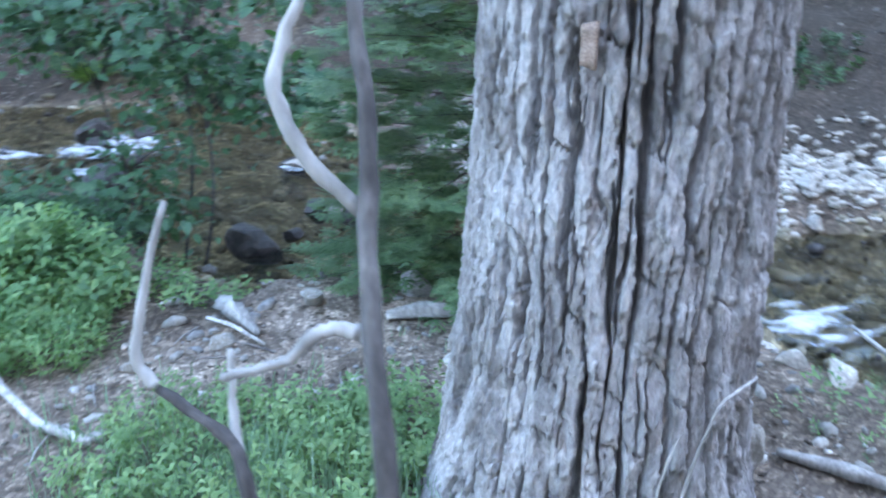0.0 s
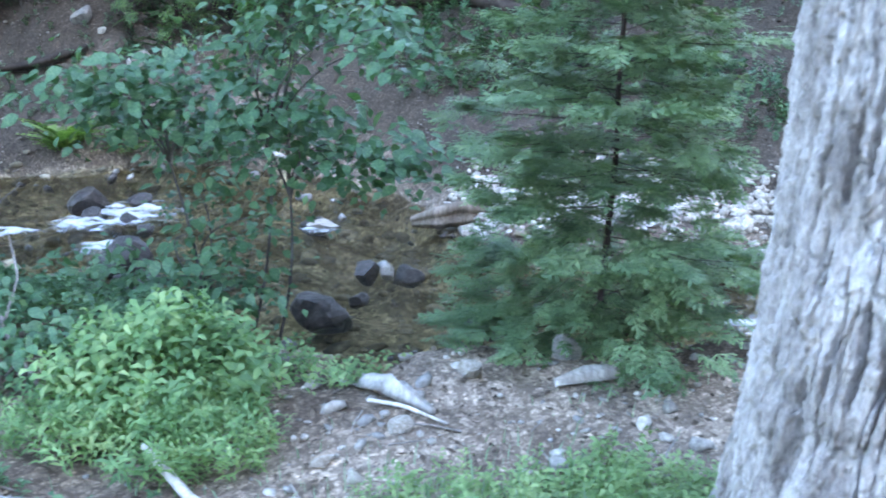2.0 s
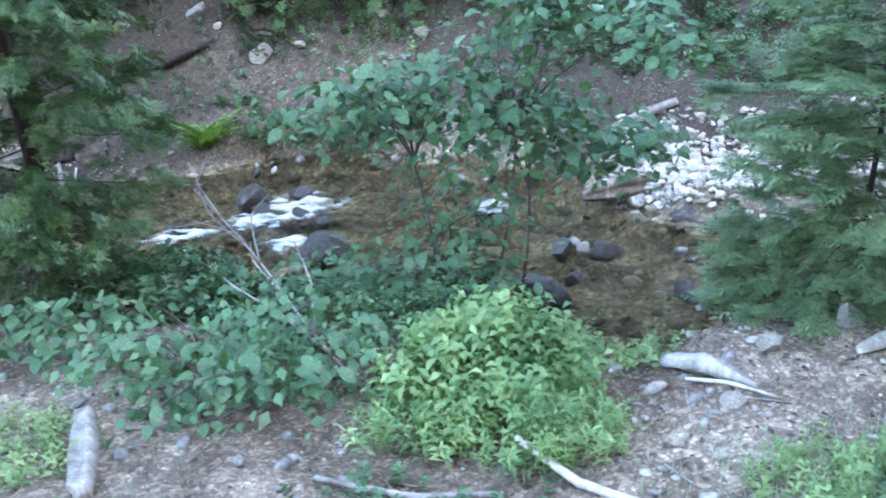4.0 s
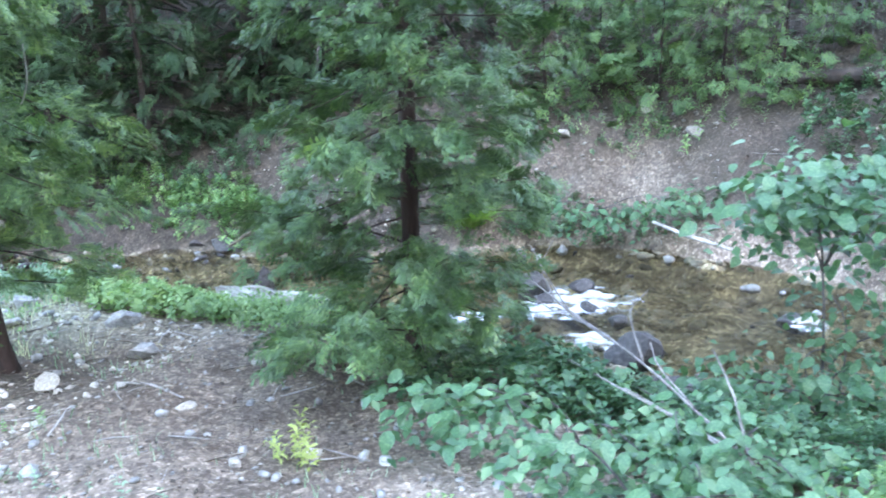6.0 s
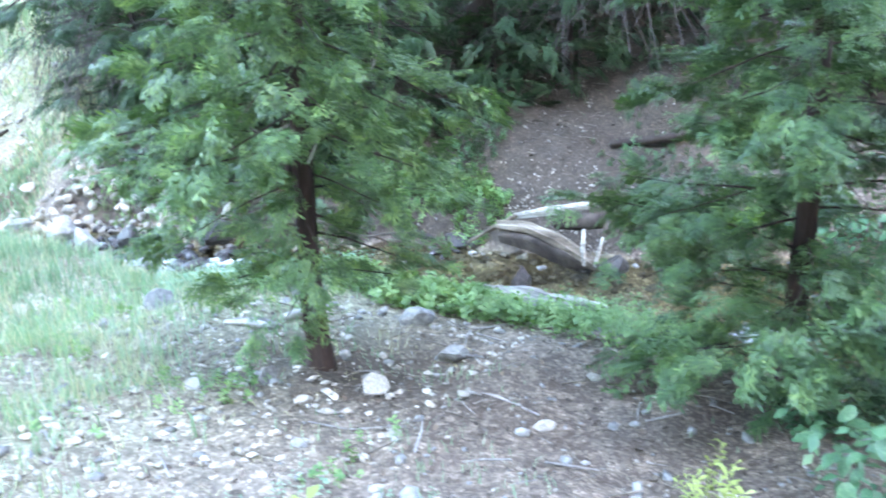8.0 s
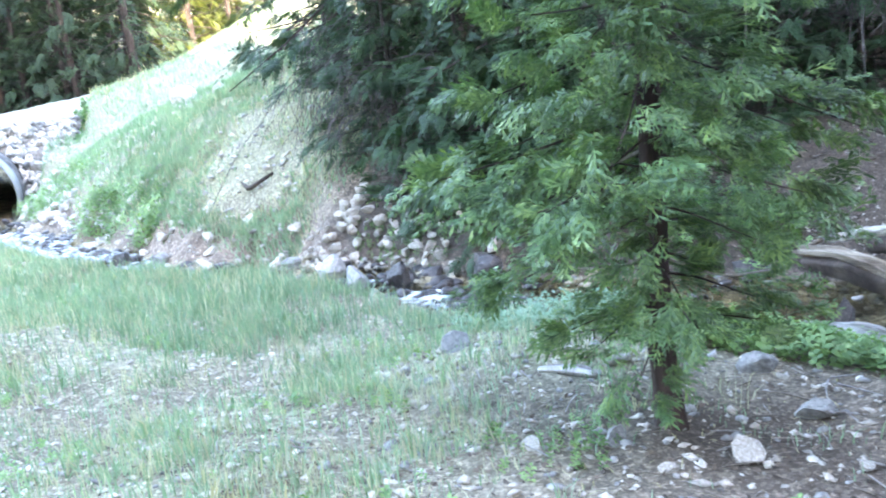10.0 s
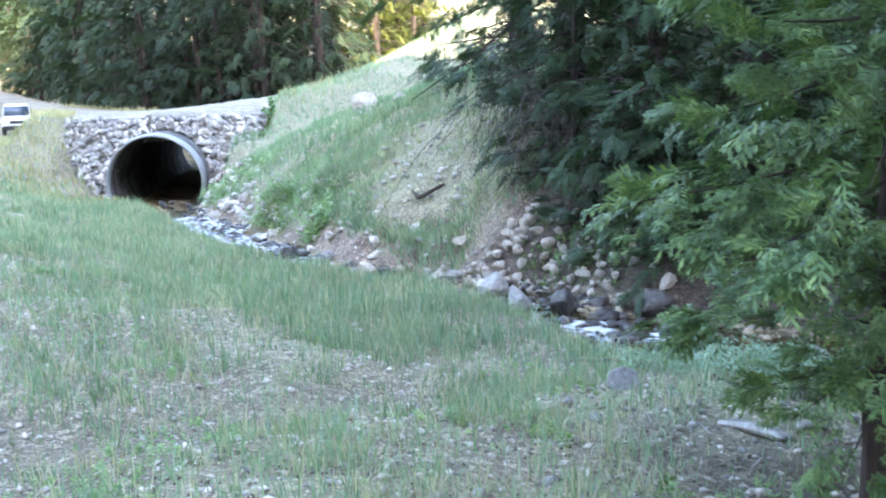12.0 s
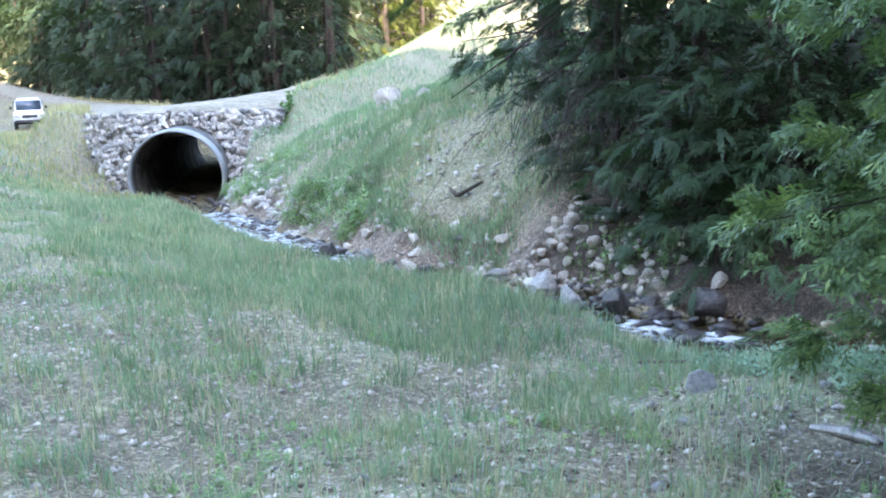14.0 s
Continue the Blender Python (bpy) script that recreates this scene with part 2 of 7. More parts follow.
def foam_material():
    """White water: bubbles in streaks that thin out to clear water."""
    m, n, l = nodes_of("foam")
    coord = n.new("ShaderNodeTexCoord").outputs["Object"]
    streak = noise_node(n, l, coord, 7.0, 4, (1.0, 1.7, 1.0), 0.6)
    attr = n.new("ShaderNodeAttribute")
    attr.attribute_name = "thickness"
    add = n.new("ShaderNodeMath")
    add.operation = "MULTIPLY_ADD"
    add.inputs[1].default_value = 0.3
    l.new(attr.outputs["Fac"], add.inputs[0])
    l.new(streak, add.inputs[2])
    fac = ramp_node(n, l, add.outputs[0], [(0.46, (0, 0, 0)), (0.86, (0.85, 0.85, 0.85))])
    p, out = finish(n, l, (0.66, 0.69, 0.72), 0.4, bump_node(n, l, streak, 0.6, 0.03))
    clear = n.new("ShaderNodeBsdfTransparent")
    mx = n.new("ShaderNodeMixShader")
    l.new(fac, mx.inputs[0])
    l.new(clear.outputs[0], mx.inputs[1])
    l.new(p.outputs[0], mx.inputs[2])
    l.new(mx.outputs[0], out.inputs[0])
    return m


FOAM = foam_material()
COBBLE = mineral("white_cobble", (0.3, 0.28, 0.255), (0.5, 0.475, 0.445), (0.7, 0.68, 0.65), 7.0, 0.88, 0.01, None, 0.55)
STEEL = plain("galvanised_steel", (0.35, 0.36, 0.37), 0.5, 0.6)
LIP_STEEL = plain("bright_galvanised_steel", (0.3, 0.31, 0.32), 0.6, 0.3)
# the shade inside the pipe is put into this dark steel colour
PIPE_STEEL = mineral("darkened_pipe_steel", (0.05, 0.045, 0.042), (0.1, 0.095, 0.09), (0.26, 0.26, 0.26), 2.0, 0.7, 0.004, None, 0.0)
ROAD_DUST = mineral("road_dust", (0.2, 0.178, 0.135), (0.28, 0.25, 0.195), (0.37, 0.335, 0.265), 0.8, 0.95, 0.02, None, 0.0)
PAINT = plain("white_paint", (0.78, 0.79, 0.8), 0.3)
GLASS = plain("car_glass", (0.05, 0.07, 0.1), 0.08, 0.0, 0.8)
BLACK = plain("black_plastic", (0.02, 0.02, 0.022), 0.5)
LAMP_GLASS = plain("lamp_glass", (0.55, 0.55, 0.55), 0.15)
BARE_WOOD = mineral("bare_wood", (0.2, 0.145, 0.115), (0.32, 0.235, 0.19), (0.42, 0.33, 0.28), 30.0, 0.9, 0.002, None, 0.0)
DEAD_STEM = mineral("dead_stem", (0.045, 0.04, 0.038), (0.09, 0.08, 0.077), (0.2, 0.185, 0.18), 16.0, 0.85, 0.004, (1, 1, 0.3), 0.1)


# ---- building helpers ----
def mesh_of(name, verts, faces, smooth=True):
    """A mesh from arrays: verts (n, 3), and faces, an array (m, k) or a list of such."""
    me = bpy.data.meshes.new(name)
    verts = np.asarray(verts, np.float32)
    sets = [np.asarray(f, np.int32) for f in (faces if isinstance(faces, list) else [faces]) if len(f)]
    loops = np.concatenate([f.ravel() for f in sets])
    sizes = np.concatenate([np.full(len(f), f.shape[1], np.int32) for f in sets])
    starts = np.concatenate([[0], np.cumsum(sizes)[:-1]]).astype(np.int32)
    me.vertices.add(len(verts))
    me.vertices.foreach_set("co", verts.ravel())
    me.loops.add(len(loops))
    me.loops.foreach_set("vertex_index", loops)
    me.polygons.add(len(sizes))
    me.polygons.foreach_set("loop_start", starts)
    if smooth:
        me.polygons.foreach_set("use_smooth", np.ones(len(sizes), bool))
    me.update(calc_edges=True)
    me.validate()
    return me


def put(name, me, material, parent=None, label="", at=None):
    ob = new(name, me)
    if material and not me.materials:
        me.materials.append(material)
    if parent:
        ob.parent = parent
    if at is not None:
        ob.matrix_basis = at
    if label:
        tagged(ob, label)
    return ob


def part(name, bm, material, parent, label=""):
    """One bmesh as one mesh object under a thing or a part."""
    me = bpy.data.meshes.new(name)
    for f in bm.faces:
        f.smooth = True
    bm.to_mesh(me)
    bm.free()
    return put(name, me, material, parent, label)


def thing(name, x, y, z, label, category, group="", turn=0.0, kind=""):
    ob = new(name)
    ob.empty_display_size = 0.2
    ob.matrix_basis = pose(x, y, z, 0, 0, turn)
    return tagged(ob, label, category, group, kind)


def ss(a, b, x):
    t = np.clip((x - a) / (b - a), 0, 1)
    return t * t * (3 - 2 * t)


class Waves:
    """Smooth random relief over the plan, quick for whole arrays."""

    def __init__(self, seed, size, count=14):
        r = np.random.RandomState(seed)
        a = r.uniform(0, 2 * np.pi, count)
        k = 2 * np.pi / (size * r.uniform(0.6, 1.8, count))
        self.kx, self.ky, self.ph = k * np.cos(a), k * np.sin(a), r.uniform(0, 6.28, count)

    def __call__(self, x, y):
        x, y = np.asarray(x, float), np.asarray(y, float)
        total = sum(np.sin(kx * x + ky * y + ph) for kx, ky, ph in zip(self.kx, self.ky, self.ph))
        return total / np.sqrt(len(self.ph))


# ---- the lie of the land ----
# x, near edge of the water, far edge, water level
STREAM = np.array([
    (-60, 22.0, 24.0, -2.6), (-36, 13.2, 15.0, -1.5), (-25.5, 7.5, 9.6, -1.1), (-22, 6.9, 8.5, -0.95), (-18.5, 6.2, 7.3, -0.65),
    (-14, 5.2, 6.2, -0.35), (-11, 4.9, 5.6, -0.2), (-8.7, 5.05, 5.75, -0.04), (-7, 4.82, 5.85, 0.0), (-6.3, 4.72, 6.1, 0.0), (-5, 5.15, 6.5, 0.0),
    (-3.9, 5.1, 6.7, 0.0), (-2.3, 4.85, 7.35, 0.0), (-1.2, 4.6, 7.45, 0.0), (0.2, 3.85, 6.9, 0.0), (0.9, 3.52, 6.0, 0.0), (1.6, 3.68, 5.6, 0.0),
    (2.4, 4.2, 5.55, 0.0), (2.8, 4.25, 5.6, 0.0), (3.4, 4.0, 5.7, 0.02), (5, 4.4, 6.4, 0.1), (12, 7.0, 8.6, 0.4), (60, 20, 22, 2.0)])
# the dirt road over the culvert: x, y, height
ROAD = np.array([(-126.4, 24.9, 1.63), (-108.5, 22.7, 1.02), (-90.6, 20.4, 0.56), (-71.9, 17.6, 0.44), (-64.7, 16.8, 0.36), (-55.1, 15.8, 0.4), (-41.5, 13.0, 0.66), (-35.2, 11.1, 0.82), (-31.0, 9.6, 1.0), (-29.9, 10.3, 1.03),
                 (-29.7, 12.2, 1.1), (-30.6, 14.5, 1.2), (-34.5, 18.9, 1.3), (-44, 27, 1.8), (-70, 46, 3.0)])
# the grassy crest beside it, which hides the road behind it
CREST = np.array([(-26.3, 11.4, 1.25), (-26.5, 13.3, 1.5), (-27.2, 15.6, 1.88), (-28.6, 19.2, 2.6), (-31.0, 24, 4.0), (-34, 31, 6.2), (-36, 45, 8.0)])
MOUTH, PIPE_WAY, PIPE_R = Vector((-25.2, 8.6, -0.58)), Vector((-0.8536, 0.521, 0)).normalized(), 1.2
WAVE_BIG, WAVE_MID, WAVE_SMALL, WAVE_FINE = Waves(3, 7.0), Waves(5, 1.6), Waves(7, 0.5), Waves(9, 0.17, 20)


def road_at(x, y, line=ROAD):
    """Distance from a line such as the road's middle, and its height there."""
    best, level = np.full(np.shape(x), 1e9), np.zeros(np.shape(x))
    for (ax, ay, az), (bx, by, bz) in zip(line[:-1], line[1:]):
        dx, dy = bx - ax, by - ay
        t = np.clip(((x - ax) * dx + (y - ay) * dy) / (dx * dx + dy * dy), 0, 1)
        d = np.hypot(x - ax - t * dx, y - ay - t * dy)
        near = d < best
        best, level = np.where(near, d, best), np.where(near, az + t * (bz - az), level)
    return best, level


def land(x, y, fine=True):
    """Height of the ground over the plan, and how far in the water (0 to 1) it lies."""
    x, y = np.asarray(x, float), np.asarray(y, float)
    near, far, level = (np.interp(x, STREAM[:, 0], STREAM[:, k]) for k in (1, 2, 3))
    wob = 0.1 * WAVE_MID(x, y) + 0.04 * WAVE_SMALL(x, y)
    south, north = near - y + wob, y - far + wob
    # camera's side: a low cut bank, then gravel that rises gently to the meadow
    flat = np.interp(x, [-60, -50, -40, -30, -20, -12, -6, 0, 4], [-1.1, -1.0, -0.6, -0.1, 0.2, 0.42, 0.4, 0.36, 0.34])
    bank = np.maximum(flat - level, 0.2)
    rise = np.interp(south, [0, 1.5, 3.5, 6, 30, 60], [0, 0.0, 0.2, 0.32, 0.8, 2.0])
    west = 1 - ss(-6.6, -4.9, x)
    brow = np.interp(x, [-1.2, 0.2, 2.6, 3.6], [0.9, 0.38, 0.38, 0.9])
    step = (1 - west) * ss(-0.05, brow, south) + west * (0.3 * ss(-0.05, 0.35, south) + 0.7 * ss(0.6, 5.5, south))
    z_s = level + bank * step + rise
    # far side: a steep bank, lower towards the culvert
    top = np.interp(x, [-34, -26, -20, -16, -12, -10, -6, 10], [1.9, 2.3, 2.7, 3.0, 4.0, 4.8, 8, 9])
    steep = np.interp(x, [-26, -20, -16, -12, -9, -7, -4, 0.5, 1.2, 3], [0.5, 0.75, 0.85, 0.75, 0.6, 0.5, 0.6, 0.62, 0.5, 0.45])
    bar = np.interp(x, [-1, 0.3, 1.0, 3.2, 4.5], [0.0, 0.1, 0.9, 0.9, 0.4])
    climb = np.maximum(north - bar, 0)
    z_n = level + 0.14 * ss(-0.05, 0.3, north) + 0.08 * ss(0, 1, north) + top * (1 - np.exp(-steep * climb / top)) + 0.25 * np.maximum(climb - 25, 0) ** 0.9
    bed = level - 0.17 * ss(0.05, 0.5, np.minimum(-south, -north)) + 0.03 * WAVE_SMALL(x, y)
    z = np.where(south > 0, z_s, np.where(north > 0, z_n, bed))
    wet = ss(-0.03, 0.1, np.minimum(-south, -north))
    # the road's bank, open where the pipe runs through
    d, zr = road_at(x, y)
    fill = zr - np.maximum(d - 2.4, 0) * 1.1
    dc, zc = road_at(x, y, CREST)
    z = np.where(wet > 0, z, np.maximum(z, zc - np.maximum(dc - 0.5, 0) * 0.42))
    u = (x - MOUTH.x) * PIPE_WAY.x + (y - MOUTH.y) * PIPE_WAY.y
    v = np.abs(-(x - MOUTH.x) * PIPE_WAY.y + (y - MOUTH.y) * PIPE_WAY.x)
    trench = (1 - ss(1.9, 3.2, v) * ss(0.2, 1.5, u) - ss(1.25, 2.2, v) * (1 - ss(0.2, 1.5, u))) * ss(-4, -1, u) * (1 - ss(20, 32, u))
    z = np.where(trench > 0.02, z, np.where(d < 2.4, zr, np.maximum(z, fill)))
    z = np.where(trench > 0.02, np.maximum(z, fill) * (1 - trench) + (-1.35) * trench, z)
    # an unseen ridge added behind the path to block the sun, and hills round the valley
    s, p = -0.8 * x + 0.6 * y, 0.6 * x + 0.8 * y
    crest = np.interp(p, [-90, -7.8, -5.6, 40], [74, 74, 38, 38]) + 1.5 * WAVE_BIG(x / 3, y / 3)
    z = z + crest * (1 - ss(-46, -12, s))
    z = z + 60 * ss(70, 260, s) * ss(3, 10, d)
    rough = np.where(wet > 0.5, 0.4, 1.0)
    z = z + (0.05 * WAVE_BIG(x, y) * ss(0.4, 2.5, np.maximum(south, north)) + 0.018 * WAVE_MID(x, y)) * np.where(d < 2.4, 0.2, 1)
    if fine:
        z = z + rough * (0.012 * WAVE_SMALL(x, y) + 0.005 * WAVE_FINE(x, y))
    return z, wet, south, north, d


def at_ground(x, y):
    return float(land(x, y)[0])


def graded(lo, hi, step, out_lo, out_hi, grow=0.04):
    a = list(np.arange(lo, hi + step / 2, step))
    s = step
    while a[-1] < out_hi:
        s += s * grow
        a.append(a[-1] + s)
    s = step
    b = []
    x = lo
    while x > out_lo:
        s += s * grow
        x -= s
        b.append(x)
    return np.array(b[::-1] + a)


def build_ground():
    gx, gy = graded(-9.5, 4.4, 0.085, -900, 700, 0.05), graded(-0.6, 8.6, 0.085, -700, 900, 0.05)
    xx, yy = np.meshgrid(gx, gy, indexing="ij")
    z, wet, south, north, d = land(xx, yy)
    nx, ny = xx.shape
    i = np.arange(nx * ny).reshape(nx, ny)
    faces = np.stack([i[:-1, :-1], i[1:, :-1], i[1:, 1:], i[:-1, 1:]], -1).reshape(-1, 4)
    me = mesh_of("ground", np.stack([xx, yy, z], -1).reshape(-1, 3), faces)
    patchy = 0.5 + 0.5 * WAVE_MID(xx, yy) * 0.6 + 0.3 * WAVE_BIG(xx, yy)
    meadow = (1 - ss(-5.2, -3.0, xx)) * ss(0.1, 1.0, south)
    slope = (1 - ss(-10.5, -8.8, xx)) * ss(0.1, 0.8, north)
    # the low bank's shade at the near water's edge, painted as darker soil
    bank_shade = (1 - ss(0.0, 0.45, south + 0.2 * WAVE_MID(xx * 2, yy * 2))) * ss(-1.5, -0.5, xx)
    cover = np.clip(np.maximum(meadow * (0.45 + 0.55 * np.clip(patchy, 0, 1)), slope * (0.88 + 0.12 * np.clip(patchy, 0, 1))), 0, 1) * ss(1.6, 2.4, d)
    # litter mask; it also paints shade below conifers, cedars and the far bank
    duff_and_shade = ss(-10.0, -8.6, xx) * ss(0.0, 0.6 - 0.4 * (1 - ss(-7.0, -5.5, xx)), north) * np.clip(0.75 + 0.5 * patchy + 0.5 * (1 - ss(-4.0, -2.6, xx)), 0, 1) * (1 - 0.4 * np.exp(-((xx + 1.5) / 0.85) ** 2 - ((yy - 8.15) / 0.45) ** 2))
    duff_and_shade = np.maximum(duff_and_shade, np.clip(1.2 - np.hypot((xx + 3.8) / 1.2, (yy - 3.1) / 0.7), 0, 1) * 0.85)
    duff_and_shade = np.maximum(duff_and_shade, np.clip(1.2 - np.hypot((xx + 2.0) / 1.3, (yy - 3.9) / 0.9), 0, 1) * 0.6)
    duff_and_shade = np.maximum(duff_and_shade, np.where(south > 0, bank_shade * 0.85, 0))
    duff_and_shade = np.maximum(duff_and_shade, np.clip(1.3 - np.hypot((xx + 2.9) / 1.9, (yy - 3.3) / 0.75), 0, 1) * 0.4)
    duff_and_shade = np.maximum(duff_and_shade, np.where(north > 0, (1 - ss(0.5, 1.3, north)) * ss(-7.2, -6.4, xx) * (1 - ss(-3.2, -2.2, xx)), 0))
    col = np.stack([cover, wet, np.clip(duff_and_shade, 0, 1), np.ones_like(z)], -1).reshape(-1, 4)
    layer = me.color_attributes.new("cover", "FLOAT_COLOR", "POINT")
    layer.data.foreach_set("color", col.astype(np.float32).ravel())
    tagged(put("ground", me, SOIL), "stony brown soil with gravel, litter and dry grass", "ground", kind="structure")


def build_water():
    gx = np.concatenate([np.arange(-24.6, -9.0, 0.25), np.arange(-9.0, 7.0, 0.07)])
    gy = np.linspace(-0.25, 1.25, 40)
    near, far, level = (np.interp(gx, STREAM[:, 0], STREAM[:, k]) for k in (1, 2, 3))
    yy = near[:, None] + (far - near)[:, None] * gy[None, :]
    xx = np.repeat(gx[:, None], len(gy), 1)
    z = level[:, None] + 0.012 * WAVE_SMALL(xx, yy * 1.6) + 0.009 * Waves(21, 0.22, 18)(xx, yy * 2)
    i = np.arange(xx.size).reshape(xx.shape)
    faces = np.stack([i[:-1, :-1], i[1:, :-1], i[1:, 1:], i[:-1, 1:]], -1).reshape(-1, 4)
    me = mesh_of("water", np.stack([xx, yy, z], -1).reshape(-1, 3), faces)
    tagged(put("water", me, WATER), "shallow clear brown stream water over gravel", "water", kind="structure")


build_ground()
build_water()


# ---- plants: templates that are stamped many times into one crown ----
def stamp(verts, faces, turns, places):
    v = np.einsum("nij,kj->nki", turns, verts) + places[:, None, :]
    f = faces[None] + (np.arange(len(places)) * len(verts))[:, None, None]
    return v.reshape(-1, 3), f.reshape(-1, faces.shape[1])


def frames(ahead, up, sizes):
    """Turns whose y axis runs ahead and whose z axis leans towards up, scaled."""
    y = ahead / np.linalg.norm(ahead, axis=1, keepdims=True)
    x = np.cross(y, up)
    x /= np.maximum(np.linalg.norm(x, axis=1, keepdims=True), 1e-6)
    z = np.cross(x, y)
    return np.stack([x, y, z], -1) * np.asarray(sizes)[:, None, None]


def diamond(p, q, width, lift=0.0):
    p, q = np.array(p, float), np.array(q, float)
    d = q - p
    side = np.array([d[1], -d[0], 0.0])
    side *= width / max(np.linalg.norm(side), 1e-6)
    m = p + d * 0.45 + (0, 0, lift)
    return [p, m + side, q, m - side]


def feather(pairs, reach, angle, width, sag, seed, ragged=0.25):
    """A flat spray one unit long: an axis with leaflets on both sides, bending down to its tip."""
    r = np.random.RandomState(seed)
    quads = []
    for k in range(pairs):
        s = (k + 0.4) / pairs
        for side in (-1, 1):
            a = radians(angle * (1 - 0.45 * s)) + r.normal(0, 0.12)
            n = reach * (1 - 0.75 * s) * (1 - ragged * r.rand()) * (0.55 + 0.45 * min(1, s * 5))
            base = (0, s, -sag * s * s)
            tip = (side * n * math.sin(a), s + n * math.cos(a), -sag * (s + 0.5 * n) ** 2 - 0.12 * n)
            quads += diamond(base, tip, width * (1 - 0.4 * s), 0.02)
    quads += diamond((0, 0, 0), (0, 1.02, -sag), width * 0.5)
    return np.array(quads), np.arange(len(quads)).reshape(-1, 4)


def frond(pairs, twigs, reach, angle, width, sag, seed):
    """A lacy flat spray one unit long: side twigs on an axis, each set with scaly leaflets."""
    r = np.random.RandomState(seed)
    quads = []
    for k in range(pairs):
        s = 0.12 + 0.82 * (k + 0.3 * r.rand()) / pairs
        for side in (-1, 1):
            a = radians(angle * (1 - 0.4 * s)) + r.normal(0, 0.1)
            n = reach * (1 - 0.68 * s) * r.uniform(0.65, 1.1) * (0.6 + 0.4 * min(1, s * 4))
            base = np.array((0, s, -sag * s * s))
            tip = base + np.array((side * n * math.sin(a), n * math.cos(a), -sag * n * (2 * s + n) - 0.1 * n))
            quads += diamond(base, tip, width * 0.8, 0.01)
            for m in range(twigs):
                q = (m + 0.7) / (twigs + 0.3)
                for turn in (-1, 1):
                    b = side * a + turn * radians(34) + r.normal(0, 0.12)
                    w = 0.36 * n * (1.1 - 0.6 * q) * r.uniform(0.7, 1.15)
                    p = base + (tip - base) * q
                    quads += diamond(p, p + np.array((w * math.sin(b), w * math.cos(b), -0.2 * w)), width * 0.75, 0.006)
    quads += diamond((0, 0, 0), (0, 1.0, -sag), width * 0.6)
    return np.array(quads), np.arange(len(quads)).reshape(-1, 4)


CEDAR_SPRAY = frond(3, 1, 0.72, 50, 0.056, 0.3, 1)
FIR_SPRAY = frond(3, 1, 0.66, 60, 0.066, 0.12, 2)
DARK_SPRAY = feather(6, 0.42, 30, 0.05, 0.4, 3, 0.45)
FAR_SPRAY = feather(4, 0.4, 36, 0.085, 0.35, 4, 0.4)


def tube(points, radii, sides=7, cap=True):
    """A round limb along points; rings turn smoothly."""
    pts, rad = np.asarray(points, float), np.asarray(radii, float)
    tang = np.gradient(pts, axis=0)
    tang /= np.maximum(np.linalg.norm(tang, axis=1, keepdims=True), 1e-9)
    ref = np.array([1.0, 0, 0]) if abs(tang[0][0]) < 0.8 else np.array([0, 1.0, 0])
    a = np.cross(tang, ref)
    a /= np.linalg.norm(a, axis=1, keepdims=True)
    b = np.cross(tang, a)
    ang = np.linspace(0, 2 * np.pi, sides, endpoint=False)
    ring = pts[:, None] + rad[:, None, None] * (np.cos(ang)[None, :, None] * a[:, None] + np.sin(ang)[None, :, None] * b[:, None])
    i = np.arange(len(pts) * sides).reshape(len(pts), sides)
    j = np.roll(i, -1, 1)
    faces = [np.stack([i[:-1], j[:-1], j[1:], i[1:]], -1).reshape(-1, 4)]
    if cap and sides >= 3:
        faces += [i[0][::-1][None], i[-1][None]]
    return ring.reshape(-1, 3), faces


def gather(tubes):
    """Several tubes as one set of vertices and faces."""
    verts, out, n = [], {}, 0
    for v, faces in tubes:
        for f in faces:
            out.setdefault(f.shape[1], []).append(f + n)
        verts.append(v)
        n += len(v)
    return np.concatenate(verts), [np.concatenate(f) for f in out.values()]


